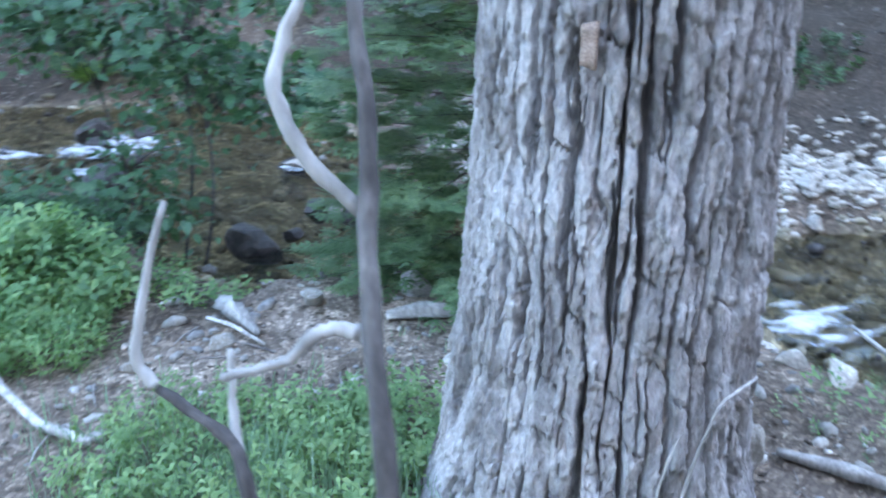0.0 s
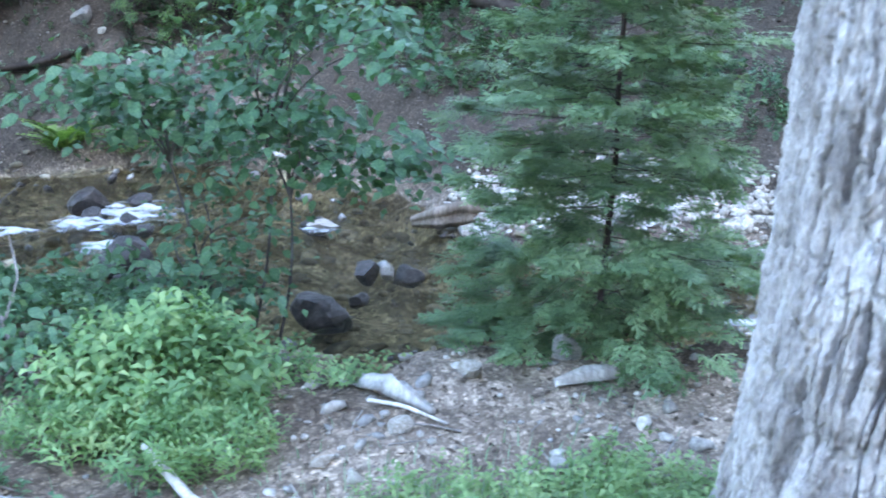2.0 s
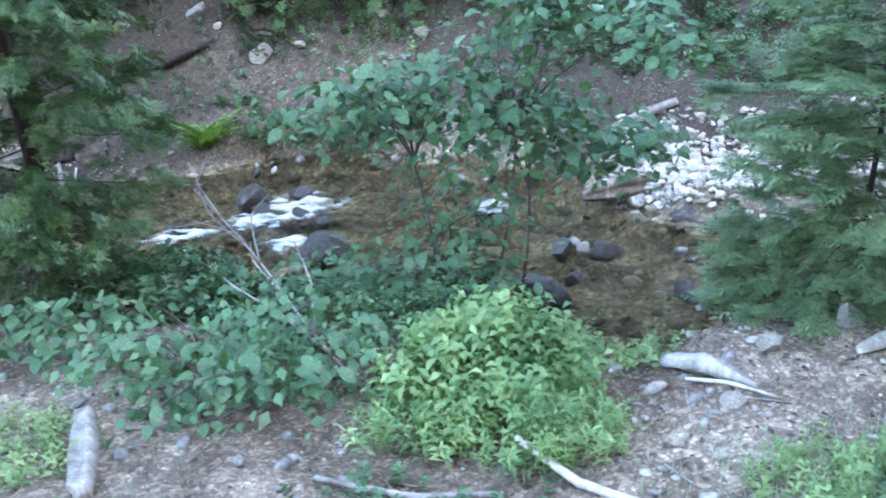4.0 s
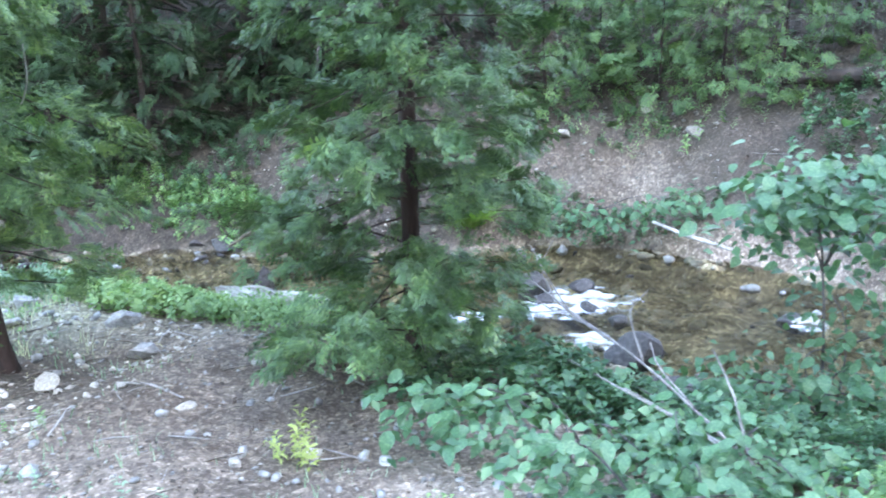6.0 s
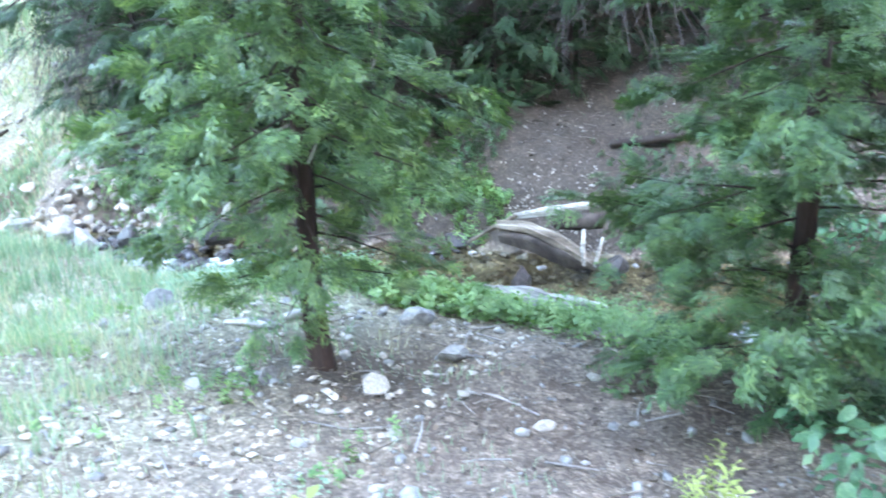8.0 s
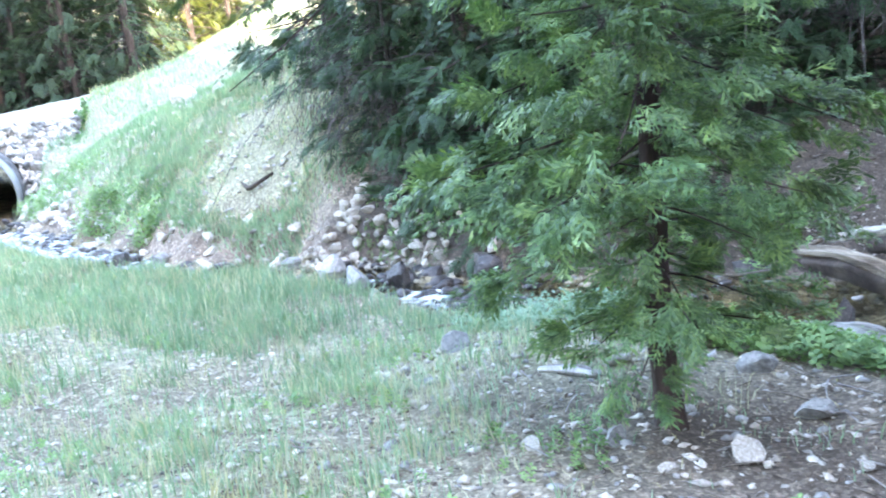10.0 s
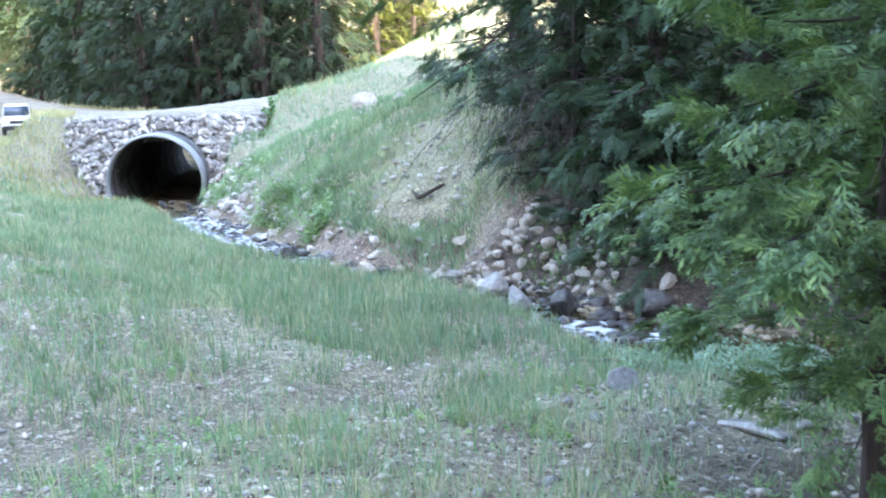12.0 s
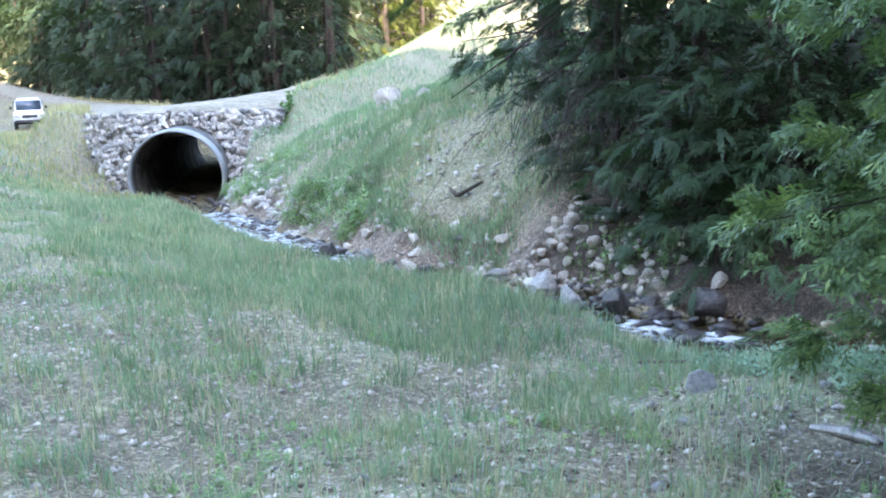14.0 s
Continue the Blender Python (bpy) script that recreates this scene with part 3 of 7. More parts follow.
def conifer_meshes(seed, height, radius, clear, whorls, spray, spray_size, density, trunk_r, droop=0.3, lift=0.15, shape=0.6, sides=10, fill=0.12, limit=None, hang=0.35, fan=0.4, loose=0.35, puff=0.0, swell=0.55, flat=0.38, tuft=9, rings=16, skirt=(0.7, 4)):
    """Trunk, boughs and leaves of a conifer. Each bough is a fan of side twigs set with sprays. limit: thinner foliage above that height."""
    r = np.random.RandomState(seed)
    hs = np.linspace(0, height, rings)
    wob = np.cumsum(r.normal(0, 0.012 * height / 16 * 3, (16, 2)), 0)
    wob = np.stack([np.interp(hs, np.linspace(0, height, 16), wob[:, c]) for c in (0, 1)], -1)
    axis = np.stack([wob[:, 0], wob[:, 1], hs], -1)
    axis -= axis[0]
    flare = 1 + swell * np.exp(-hs / (0.9 * trunk_r + 0.05))
    trunk = tube(axis, trunk_r * (1 - 0.93 * hs / height) * flare, sides)
    if rings > 16:                                   # stringy bark: ridges up the trunk, parted here and there
        v = trunk[0].reshape(rings, sides, 3)
        ridge = np.array([[noise.noise((math.cos(6.283 * k / sides) * 3, math.sin(6.283 * k / sides) * 3, z * 3.5)) + 0.7 * noise.noise((math.cos(6.283 * k / sides) * 7, math.sin(6.283 * k / sides) * 7, z * 9)) for k in range(sides)] for z in hs])
        trunk = ((axis[:, None] + (v - axis[:, None]) * (1 + 0.17 * ridge)[..., None]).reshape(-1, 3), trunk[1])
    boughs, starts, aheads, ups, sizes = [], [], [], [], []
    phi = r.rand() * 6.28
    for k in range(whorls):
        h = clear + (height - clear) * ((k + r.rand() * 0.9) / whorls) ** 1.05
        high = limit is not None and h > limit
        if high and k % 2:
            continue
        frac = (h - clear) / (height - clear)
        phi += 2.4 + r.normal(0, 0.4)
        n = radius * ((1 - frac) ** shape * r.uniform(0.5, 1.15) * min(1.0, skirt[0] + frac * skirt[1]) + 0.06)
        base = np.array([np.interp(h, hs, axis[:, 0]), np.interp(h, hs, axis[:, 1]), h])
        out = np.array([math.cos(phi), math.sin(phi), 0])
        across = np.array([-out[1], out[0], 0])
        s = np.linspace(0, 1, 7)
        curve = lift * (0.4 + frac) * s - droop * (1.15 - frac) * s**2 + 0.45 * droop * s**4 + r.normal(0, 0.2) * s
        bend = r.normal(0, 0.22)
        pts = base + n * (s[:, None] * out + (bend * s**2)[:, None] * across) + np.stack([0 * s, 0 * s, n * curve], -1)
        boughs.append(tube(pts[::2], (trunk_r * 0.11 * (1 - 0.85 * s) * (n / radius) ** 0.5 + 0.0015 * radius)[::2], 4, False))
        m = max(5, int(density * n * (n + 0.25 * radius) / (radius * spray_size) * (0.18 if high else 1)))
        tufts = max(3, m // tuft)                      # sprays stand in tufts, with gaps between
        own = r.randint(0, tufts, m)
        t = np.clip((fill + (1 - fill) * r.rand(tufts) ** 0.8)[own] + r.normal(0, 0.035, m), fill, 1)
        side = np.where(r.rand(tufts) < 0.5, -1.0, 1.0)[own]
        w = np.clip((r.rand(tufts) ** 0.9)[own] + r.normal(0, 0.12, m), 0, 1.1)
        drift = (r.normal(0, 1, tufts) * puff * radius)[own]
        reach = n * fan * np.minimum(1, t * 3) * (1 - 0.75 * t) + 0.3 * spray_size
        p = np.stack([np.interp(t, s, pts[:, c]) for c in range(3)], -1)
        p += (side * w * reach)[:, None] * across + (0.7 * w * reach)[:, None] * out
        p[:, 2] -= hang * (w * reach) ** 1.0 * 0.6
        a = np.radians((r.uniform(8, 70, tufts)[own] + r.normal(0, 30, m)) * (1.1 - 0.5 * t))
        d = np.cos(a)[:, None] * out + (side * np.sin(a))[:, None] * across
        d[:, 2] += r.normal(0.1 - hang, flat, tufts)[own] + r.normal(0, 0.13, m)
        p[:, 2] += drift + r.normal(0, 0.3 * puff * radius, m)
        starts.append(p + r.normal(0, 0.12 * spray_size, (m, 3)))
        aheads.append(d)
        ups.append(np.array([0, 0, 1.0]) + r.normal(0, loose, (tufts, 3))[own] + r.normal(0, 0.15, (m, 3)))
        sizes.append(spray_size * r.uniform(0.55, 1.25, m) * (2.2 if high else 1))
    leaves = stamp(*spray, frames(np.concatenate(aheads), np.concatenate(ups), np.concatenate(sizes)), np.concatenate(starts))
    return trunk, gather(boughs), leaves


def conifer(name, x, y, label, bark, leaf, seed, group="", turn=0.0, category="conifer tree", sink=0.04, **shape):
    z = at_ground(x, y) - sink
    tree = thing(name, x, y, z, label, category, group, turn)
    trunk, boughs, leaves = conifer_meshes(seed, **shape)
    put("trunk", mesh_of("trunk", *trunk), bark, tree)
    tagged(put("bough", mesh_of("bough", *boughs), bark, tree), kind="stuff")
    tagged(put("crown", mesh_of("crown", *leaves, smooth=False), leaf, tree), kind="stuff")
    return tree


def leaf_mesh(name, wide, fold, curl):
    """One oval leaf a unit long, folded along its midrib and curling to its tip."""
    ys = np.array([0.0, 0.18, 0.42, 0.68, 0.88, 1.0])
    w = wide * np.array([0.02, 0.36, 0.5, 0.4, 0.19, 0.0])
    zc = -curl * ys**2
    verts = [(0, y, z) for y, z in zip(ys, zc)]
    verts += [(-a, y, z + fold * a) for y, z, a in zip(ys[1:5], zc[1:5], w[1:5])]
    verts += [(a, y, z + fold * a) for y, z, a in zip(ys[1:5], zc[1:5], w[1:5])]
    tris = [(0, 1, 6), (0, 10, 1), (4, 5, 9), (4, 13, 5)]
    quads = [(k, k + 1, 5 + k + 1, 5 + k) for k in (1, 2, 3)] + [(k, 9 + k, 10 + k, k + 1) for k in (1, 2, 3)]
    return mesh_of(name, verts, [np.array(tris), np.array(quads)])


def sprig(leaves, wide, seed, tall=1.0):
    """A small upright sprig one unit tall with leaves all round it."""
    r = np.random.RandomState(seed)
    quads = []
    for k in range(leaves):
        s = 0.2 + 0.8 * k / leaves
        a = k * 2.4 + r.normal(0, 0.3)
        n = 0.42 * (1 - 0.4 * s) * r.uniform(0.75, 1.2)
        base = np.array([0.08 * math.sin(s * 3), 0, s * tall])
        tip = base + n * np.array([math.cos(a), math.sin(a), r.uniform(0.1, 0.7)])
        mid = base + (tip - base) * 0.5 + (0, 0, 0.05)
        side = np.cross(tip - base, (0, 0, 1))
        side *= wide / np.linalg.norm(side)
        quads += [base, mid + side, tip - (0, 0, 0.06), mid - side]
    return np.array(quads), np.arange(len(quads)).reshape(-1, 4)


def scatter_sprigs(name, spots, sizes, template, material, parent, seed, tilt=0.35, label=""):
    r = np.random.RandomState(seed)
    n = len(spots)
    up = np.stack([r.normal(0, tilt, n), r.normal(0, tilt, n), np.ones(n)], -1)
    up /= np.linalg.norm(up, axis=1, keepdims=True)
    a = r.uniform(0, 6.28, n)
    ref = np.stack([np.cos(a), np.sin(a), 0 * a], -1)
    x = np.cross(ref, up)
    x /= np.linalg.norm(x, axis=1, keepdims=True)
    y = np.cross(up, x)
    turns = np.stack([x, y, up], -1) * np.asarray(sizes)[:, None, None]
    v, f = stamp(*template, turns, np.asarray(spots, float))
    return tagged(put(name, mesh_of(name, v, f, smooth=False), material, parent), label, kind="stuff")


def grass_blades(name, xs, ys, heights, widths, material, label, seed, sink=0.01, lean=0.35):
    """Many single bent blades as one object."""
    r = np.random.RandomState(seed)
    along = (xs - MOUTH.x) * PIPE_WAY.x + (ys - MOUTH.y) * PIPE_WAY.y
    aside = np.abs(-(xs - MOUTH.x) * PIPE_WAY.y + (ys - MOUTH.y) * PIPE_WAY.x)
    dry = ~((along > -1.5) & (along < 14) & (aside < 1.7))        # none in the pipe
    xs, ys, heights, widths = xs[dry], ys[dry], heights[dry], widths[dry]
    n = len(xs)
    z = land(xs, ys)[0] - sink
    a, b = r.uniform(0, 6.28, n), r.uniform(0, 6.28, n)
    side = np.stack([np.cos(a), np.sin(a), 0 * a], -1) * widths[:, None]
    tilt = np.abs(r.normal(0, lean, n))[:, None] * np.stack([np.cos(b), np.sin(b), 0 * b], -1) * heights[:, None]
    root = np.stack([xs, ys, z], -1)
    mid = root + tilt * 0.3 + np.stack([0 * a, 0 * a, heights * 0.55], -1)
    tip = root + tilt + np.stack([0 * a, 0 * a, heights * np.clip(1 - 0.25 * np.linalg.norm(tilt, axis=1) / heights, 0.6, 1)], -1)
    v = np.stack([root - side, root + side, mid + side * 0.8, mid - side * 0.8, tip], 1).reshape(-1, 3)
    i = np.arange(n)[:, None] * 5
    quads, tris = i + np.array([[0, 1, 2, 3]]), i + np.array([[3, 2, 4]])
    return tagged(put(name, mesh_of(name, v, [quads, tris], smooth=False), material), label, "grass", kind="stuff")


# ---- stones and wood ----
def rock_mesh(name, seed, sub=2, rough=0.28, angular=0.5):
    """An uneven stone about one unit across; angular ones are split off along flat faces."""
    bm = bmesh.new()
    bmesh.ops.create_icosphere(bm, subdivisions=sub, radius=0.5)
    r = np.random.RandomState(seed)
    off = Vector(r.uniform(-50, 50, 3))
    low = 0.3 if angular < 0.7 else 0.2
    cuts = [(Vector(r.normal(0, 1, 3)).normalized(), r.uniform(low, 0.4)) for _ in range(int(9 * angular) + 2)]
    for v in bm.verts:
        p = v.co.copy()
        p *= 1 + rough * noise.noise(p * 2.2 + off)
        for nrm, lim in cuts:
            d = p.dot(nrm)
            if d > lim:
                p -= nrm * (d - lim)
        p *= 1.15 + rough * 0.3 * noise.noise(p * 7 + off)
        v.co = p
    me = bpy.data.meshes.new(name)
    for f in bm.faces:
        f.smooth = angular < 0.6 and sub > 2
    bm.to_mesh(me)
    bm.free()
    return me


BLOCKS = [rock_mesh("stone", 120 + k, 2, 0.25, 1.0) for k in range(10)]


def rock(name, x, y, size, material, label, seed, sink=0.3, z=None, turn=0.0, tilt=(0, 0), group="", angular=0.5, sub=3):
    base = at_ground(x, y) if z is None else z
    me = rock_mesh(name, seed, sub, 0.28, angular)
    ob = put(name, me, material)
    ob.matrix_basis = pose(x, y, base + size[2] * (0.5 - sink), tilt[0], tilt[1], turn) @ Matrix.Diagonal((*size, 1))
    return tagged(ob, label, "rock", group)


def loose_stones(parent, spots, sizes, meshes, material, seed, sink=0.3, flat=0.65, z=None):
    """Single stones as pieces of a bar or bank; they share a few meshes."""
    rng = random.Random(seed)
    for k, ((x, y), n) in enumerate(zip(spots, sizes)):
        base = at_ground(x, y) if z is None else z[k]
        ob = put("stone", rng.choice(meshes), None, parent)
        if not ob.data.materials:
            ob.data.materials.append(material)
        s = (n * rng.uniform(0.8, 1.25), n * rng.uniform(0.7, 1.05), n * flat * rng.uniform(0.75, 1.2))
        ob.matrix_basis = pose(x, y, base + s[2] * (0.5 - sink), rng.uniform(-18, 18), rng.uniform(-18, 18), rng.uniform(0, 360)) @ Matrix.Diagonal((*s, 1))


def stone_set(meshes, material, tag):
    out = []
    for m in meshes:
        c = m.copy()
        c.name = tag
        c.materials.append(material)
        out.append(c)
    return out


def pebble_bed(name, xs, ys, sizes, material, label, seed, sink=0.35, zs=None):
    """Countless small stones as one object."""
    r = np.random.RandomState(seed)
    bm = bmesh.new()
    bmesh.ops.create_icosphere(bm, subdivisions=1, radius=0.5)
    base = np.array([v.co for v in bm.verts])
    tris = np.array([[v.index for v in f.verts] for f in bm.faces])
    bm.free()
    if np.median(sizes) < 0.025:      # grit: angular chips of eight faces
        base = 0.55 * np.array([(1, 0, 0), (0, 1, 0), (-1, 0, 0), (0, -1, 0), (0, 0, 1), (0, 0, -1)])
        tris = np.array([(a, b, 4) for a, b in ((0, 1), (1, 2), (2, 3), (3, 0))] + [(b, a, 5) for a, b in ((0, 1), (1, 2), (2, 3), (3, 0))])
    n = len(xs)
    z = (land(xs, ys)[0] if zs is None else zs)
    v = base[None] * (1 + r.normal(0, 0.17, (n, len(base), 1)))
    dims = np.stack([sizes * r.uniform(0.8, 1.4, n), sizes * r.uniform(0.6, 1.0, n), sizes * r.uniform(0.35, 0.75, n)], -1)
    v = v * dims[:, None]
    a = r.uniform(0, 6.28, n)
    c, s = np.cos(a)[:, None], np.sin(a)[:, None]
    v = np.stack([v[..., 0] * c - v[..., 1] * s, v[..., 0] * s + v[..., 1] * c, v[..., 2] + r.normal(0, 0.2, n)[:, None] * v[..., 0]], -1)
    v += np.stack([xs, ys, z + dims[:, 2] * (0.5 - sink)], -1)[:, None]
    f = tris[None] + (np.arange(n) * len(base))[:, None, None]
    return tagged(put(name, mesh_of(name, v.reshape(-1, 3), f.reshape(-1, 3), smooth=False), material), label, "pebbles", kind="stuff")


def log_mesh(points, radii, seed, sides=14, gnarl=0.18):
    """A weathered log: ribs along it, knots and splintered ends."""
    r = np.random.RandomState(seed)
    pts, rad = np.asarray(points, float), np.asarray(radii, float)
    s = np.linspace(0, 1, len(pts))
    t = np.linspace(0, 1, max(10, 4 * len(pts)))
    fine = np.stack([np.interp(t, s, pts[:, c]) for c in range(3)], -1)
    v, f = tube(fine, np.interp(t, s, rad), sides)
    v = v.reshape(len(t), sides, 3)
    ribs = 1 + gnarl * r.normal(0, 1, sides)[None, :] * 0.6 + gnarl * 0.5 * np.array([[noise.noise((k * 0.9, j * 1.3, seed)) for k in range(sides)] for j in range(len(t))])
    v = fine[:, None] + (v - fine[:, None]) * ribs[..., None]
    return mesh_of("log", v.reshape(-1, 3), f)


def log(name, points, radii, material, label, seed, sides=14, category="log", group="", gnarl=0.18):
    p0 = np.asarray(points[0], float)
    me = log_mesh(np.asarray(points, float) - p0, radii, seed, sides, gnarl)
    ob = put(name, me, material, at=Matrix.Translation(p0))
    return tagged(ob, label, category, group)


def twiggy(name, x, y, z, label, limbs, material, seed, category="dead branch", sides=6):
    """A dead branch: a main limb and each side limb as a part. limbs: (points, radius) in metres from the base."""
    root = thing(name, x, y, z, label, category)
    rough = np.random.RandomState(seed)
    for k, (pts, rad, *own) in enumerate(limbs):
        pts = np.asarray(pts, float)
        s, t = np.linspace(0, 1, len(pts)), np.linspace(0, 1, 4 * len(pts))
        fine = np.stack([np.interp(t, s, pts[:, c]) for c in range(3)], -1)
        fine[1:-1] = (fine[:-2] + fine[1:-1] + fine[2:]) / 3
        put("limb" if k == 0 else "side_limb", mesh_of("limb", *tube(fine + 0.12 * rad * rough.normal(0, 1, (len(t), 3)), (rad * (1 - 0.6 * t) + 0.001) * (1 + 0.09 * rough.normal(0, 1, len(t))), sides)), own[0] if own else material, root)
    return root


# ---- the great tree beside the path ----
def great_tree():
    x0, y0 = 2.70, 2.47
    z0 = at_ground(x0, y0) - 0.15
    tree = thing("great_tree", x0, y0, z0, "large old tree trunk with deeply furrowed grey bark", "tree trunk")
    ang = np.concatenate([np.radians(np.linspace(-225, 5, 430, endpoint=False)), np.radians(np.linspace(5, 135, 46, endpoint=False))])
    sides = len(ang)
    hs = np.concatenate([np.linspace(0, 2.3, 300), np.linspace(2.4, 9.0, 40)])
    verts = np.empty((len(hs), sides, 3))
    for j, h in enumerate(hs):
        base_r = 0.352 + 0.03 * math.exp(-h / 0.7) - 0.012 * h
        for k, a in enumerate(ang):
            root = 0.13 * math.exp(-h / 0.22) * (0.5 + 0.5 * math.cos(3 * a + 0.5)) + 0.13 * math.exp(-h / 0.36) * max(0, math.cos(a - 3.5)) ** 2
            u = a * 0.345
            jag = noise.noise((u * 30, h * 22, 7.7)) + 0.7 * noise.noise((u * 70, h * 60, 4.7))
            bend = 0.35 * noise.noise((u * 4, h * 1.2, 3.1)) + 0.34 * noise.noise((u * 12, h * 4.2, 1.7)) + 0.1 * jag
            f = u * 20.0 + bend
            column = math.floor(f)
            q = f - column                                   # 0 to 1 across a plate, a crack at both edges
            width = 0.11 + 0.27 * noise.noise((round(f) * 4.1, h * 4.6, 4.4)) + 0.06 * jag
            crack = max(0.0, min(1.0, (width - min(q, 1 - q)) / 0.055))
            f2 = u * 31 + 0.7 * bend + 0.5 * noise.noise((u * 14, h * 6, 11.7))
            thin = 0.3 * noise.noise((round(f2) * 3.3, h * 4.2, 31.0)) + 0.02 + 0.05 * jag
            crack2 = max(0.0, min(1.0, (thin - abs(f2 - round(f2))) / 0.06))
            # flakes lie in steps on the plates and break off across them
            rank = h * 5.5 + 0.8 * noise.noise((column * 7.7, h * 3.0, 8.0)) + 0.25 * q + column * 0.37 + 0.08 * jag
            scale_edge = rank - math.floor(rank)
            step = 0.012 * (1 - scale_edge) * (0.4 + noise.noise((column * 3.1, math.floor(rank) * 2.7, 5.5)))
            cross = max(0.0, 1 - scale_edge / 0.09) if noise.noise((column * 1.9, math.floor(rank) * 5.3, 2.2)) > 0.05 else 0.0
            flake = 0.007 * math.floor(2.4 * noise.noise(((u + 0.01 * bend) * 26, h * 9.0, 63.0)) + 0.25 * jag)
            chip = 0.004 * noise.noise((u * 45, h * 24, 5.0)) + 0.004 * noise.noise((u * 100, h * 60, 2.0))
            tilt = 0.014 * (q - 0.5) * noise.noise((column * 2.3, h * 2.4, 27.0)) + 0.014 * noise.noise((column * 5.1, h * 2.3, 17.0))
            cleft = max(crack, 0.55 * crack2)
            r = base_r + root + 0.01 - 0.078 * cleft - 0.026 * cross * (1 - cleft) + (1 - 0.7 * cleft) * (step + flake + tilt) + chip + 0.01 * noise.noise((u * 8, h * 1.4, 9.0))
            verts[j, k] = (r * math.cos(a) + 0.004 * h, r * math.sin(a) + 0.01 * h, h)
    tip = verts[-1:].mean(1, keepdims=True)
    verts = np.concatenate([verts, tip + (verts[-1:] - tip) * 0.6 + (0, 0, 0.08), tip + (verts[-1:] - tip) * 0.02 + (0, 0, 0.12)])
    i = np.arange(verts.shape[0] * sides).reshape(-1, sides)
    q = np.roll(i, -1, 1)
    faces = np.stack([i[:-1], q[:-1], q[1:], i[1:]], -1).reshape(-1, 4)
    put("trunk", mesh_of("trunk", verts.reshape(-1, 3), faces, smooth=False), BARK, tree)
    bm = bmesh.new()
    bmesh.ops.create_cube(bm, size=1)
    bmesh.ops.subdivide_edges(bm, edges=list(bm.edges), cuts=5, use_grid_fill=True)
    for v in bm.verts:
        p = v.co.copy()
        v.co = Vector((p.x * 0.031 * (1 + 0.25 * noise.noise((0, 0, p.z * 4))), p.y * 0.014, p.z * 0.085 * (1 + 0.2 * p.x))) + 0.0025 * Vector((noise.noise(p * 5), noise.noise(p * 4 + Vector((9, 0, 0))), 0))
    scar = part("bare_patch", bm, BARE_WOOD, tree, "bare orange patch where bark has flaked off")
    scar.matrix_basis = pose(-0.032, -0.352, 1.654 - z0, 0, 0, -5.1)


great_tree()

# ---- dead sapling and sticks close to the path ----
twiggy("dead_sapling", 2.74, 0.90, 0.584, "thin grey dead sapling with a pale curved side branch", [
    ([(0, 0, -0.15), (0.0, 0.0, 0.5), (-0.013, 0.024, 0.93), (-0.05, 0.077, 1.08), (-0.06, 0.116, 1.18), (-0.09, 0.156, 1.28), (-0.1, 0.2, 1.7), (-0.07, 0.26, 2.3)], 0.0098),
    ([(-0.062, 0.1, 1.125), (-0.106, 0.097, 1.16), (-0.135, 0.103, 1.21), (-0.132, 0.123, 1.25), (-0.12, 0.143, 1.285), (-0.08, 0.18, 1.38), (-0.06, 0.2, 1.5)], 0.006, DEADWOOD),
    ([(-0.039, 0.067, 1.029), (-0.052, 0.067, 1.037), (-0.069, 0.063, 1.041), (-0.086, 0.056, 1.038), (-0.097, 0.046, 1.023), (-0.108, 0.038, 1.015), (-0.130, 0.029, 1.011), (-0.151, 0.020, 1.006)], 0.006, DEADWOOD)], DEAD_STEM, 1, "dead sapling", 10)
twiggy("dead_sapling", 2.62, 0.92, 0.594, "bleached broken stick plant with a forked top", [
    ([(0, 0, -0.15), (0.0, 0.01, 0.5), (-0.027, 0.017, 0.87), (-0.045, 0.034, 0.91), (-0.115, 0.029, 0.955)], 0.009, DEAD_STEM),
    ([(-0.115, 0.029, 0.955), (-0.133, 0.029, 0.975), (-0.133, 0.046, 1.015), (-0.127, 0.087, 1.1)], 0.0055),
    ([(-0.045, 0.034, 0.9), (-0.055, 0.05, 0.94), (-0.057, 0.058, 0.985)], 0.0042)], DEADWOOD, 2, "dead sapling", 9)


twiggy("dead_twig", 2.942, 2.132, 0.645, "thin bleached dead twig leaning on the trunk", [
    ([(0.0, -0.02, -0.3)] + [(0.000, 0.000, 0.000), (0.024, 0.018, 0.118), (0.058, 0.049, 0.232), (0.097, 0.095, 0.249), (0.132, 0.152, 0.255)], 0.004),
    ([(-0.05, -0.02, -0.3)] + [(-0.055, -0.033, 0.011), (-0.035, -0.022, 0.117), (-0.017, -0.011, 0.173)], 0.0035)], DEADWOOD, 6, "dead branch", 6)


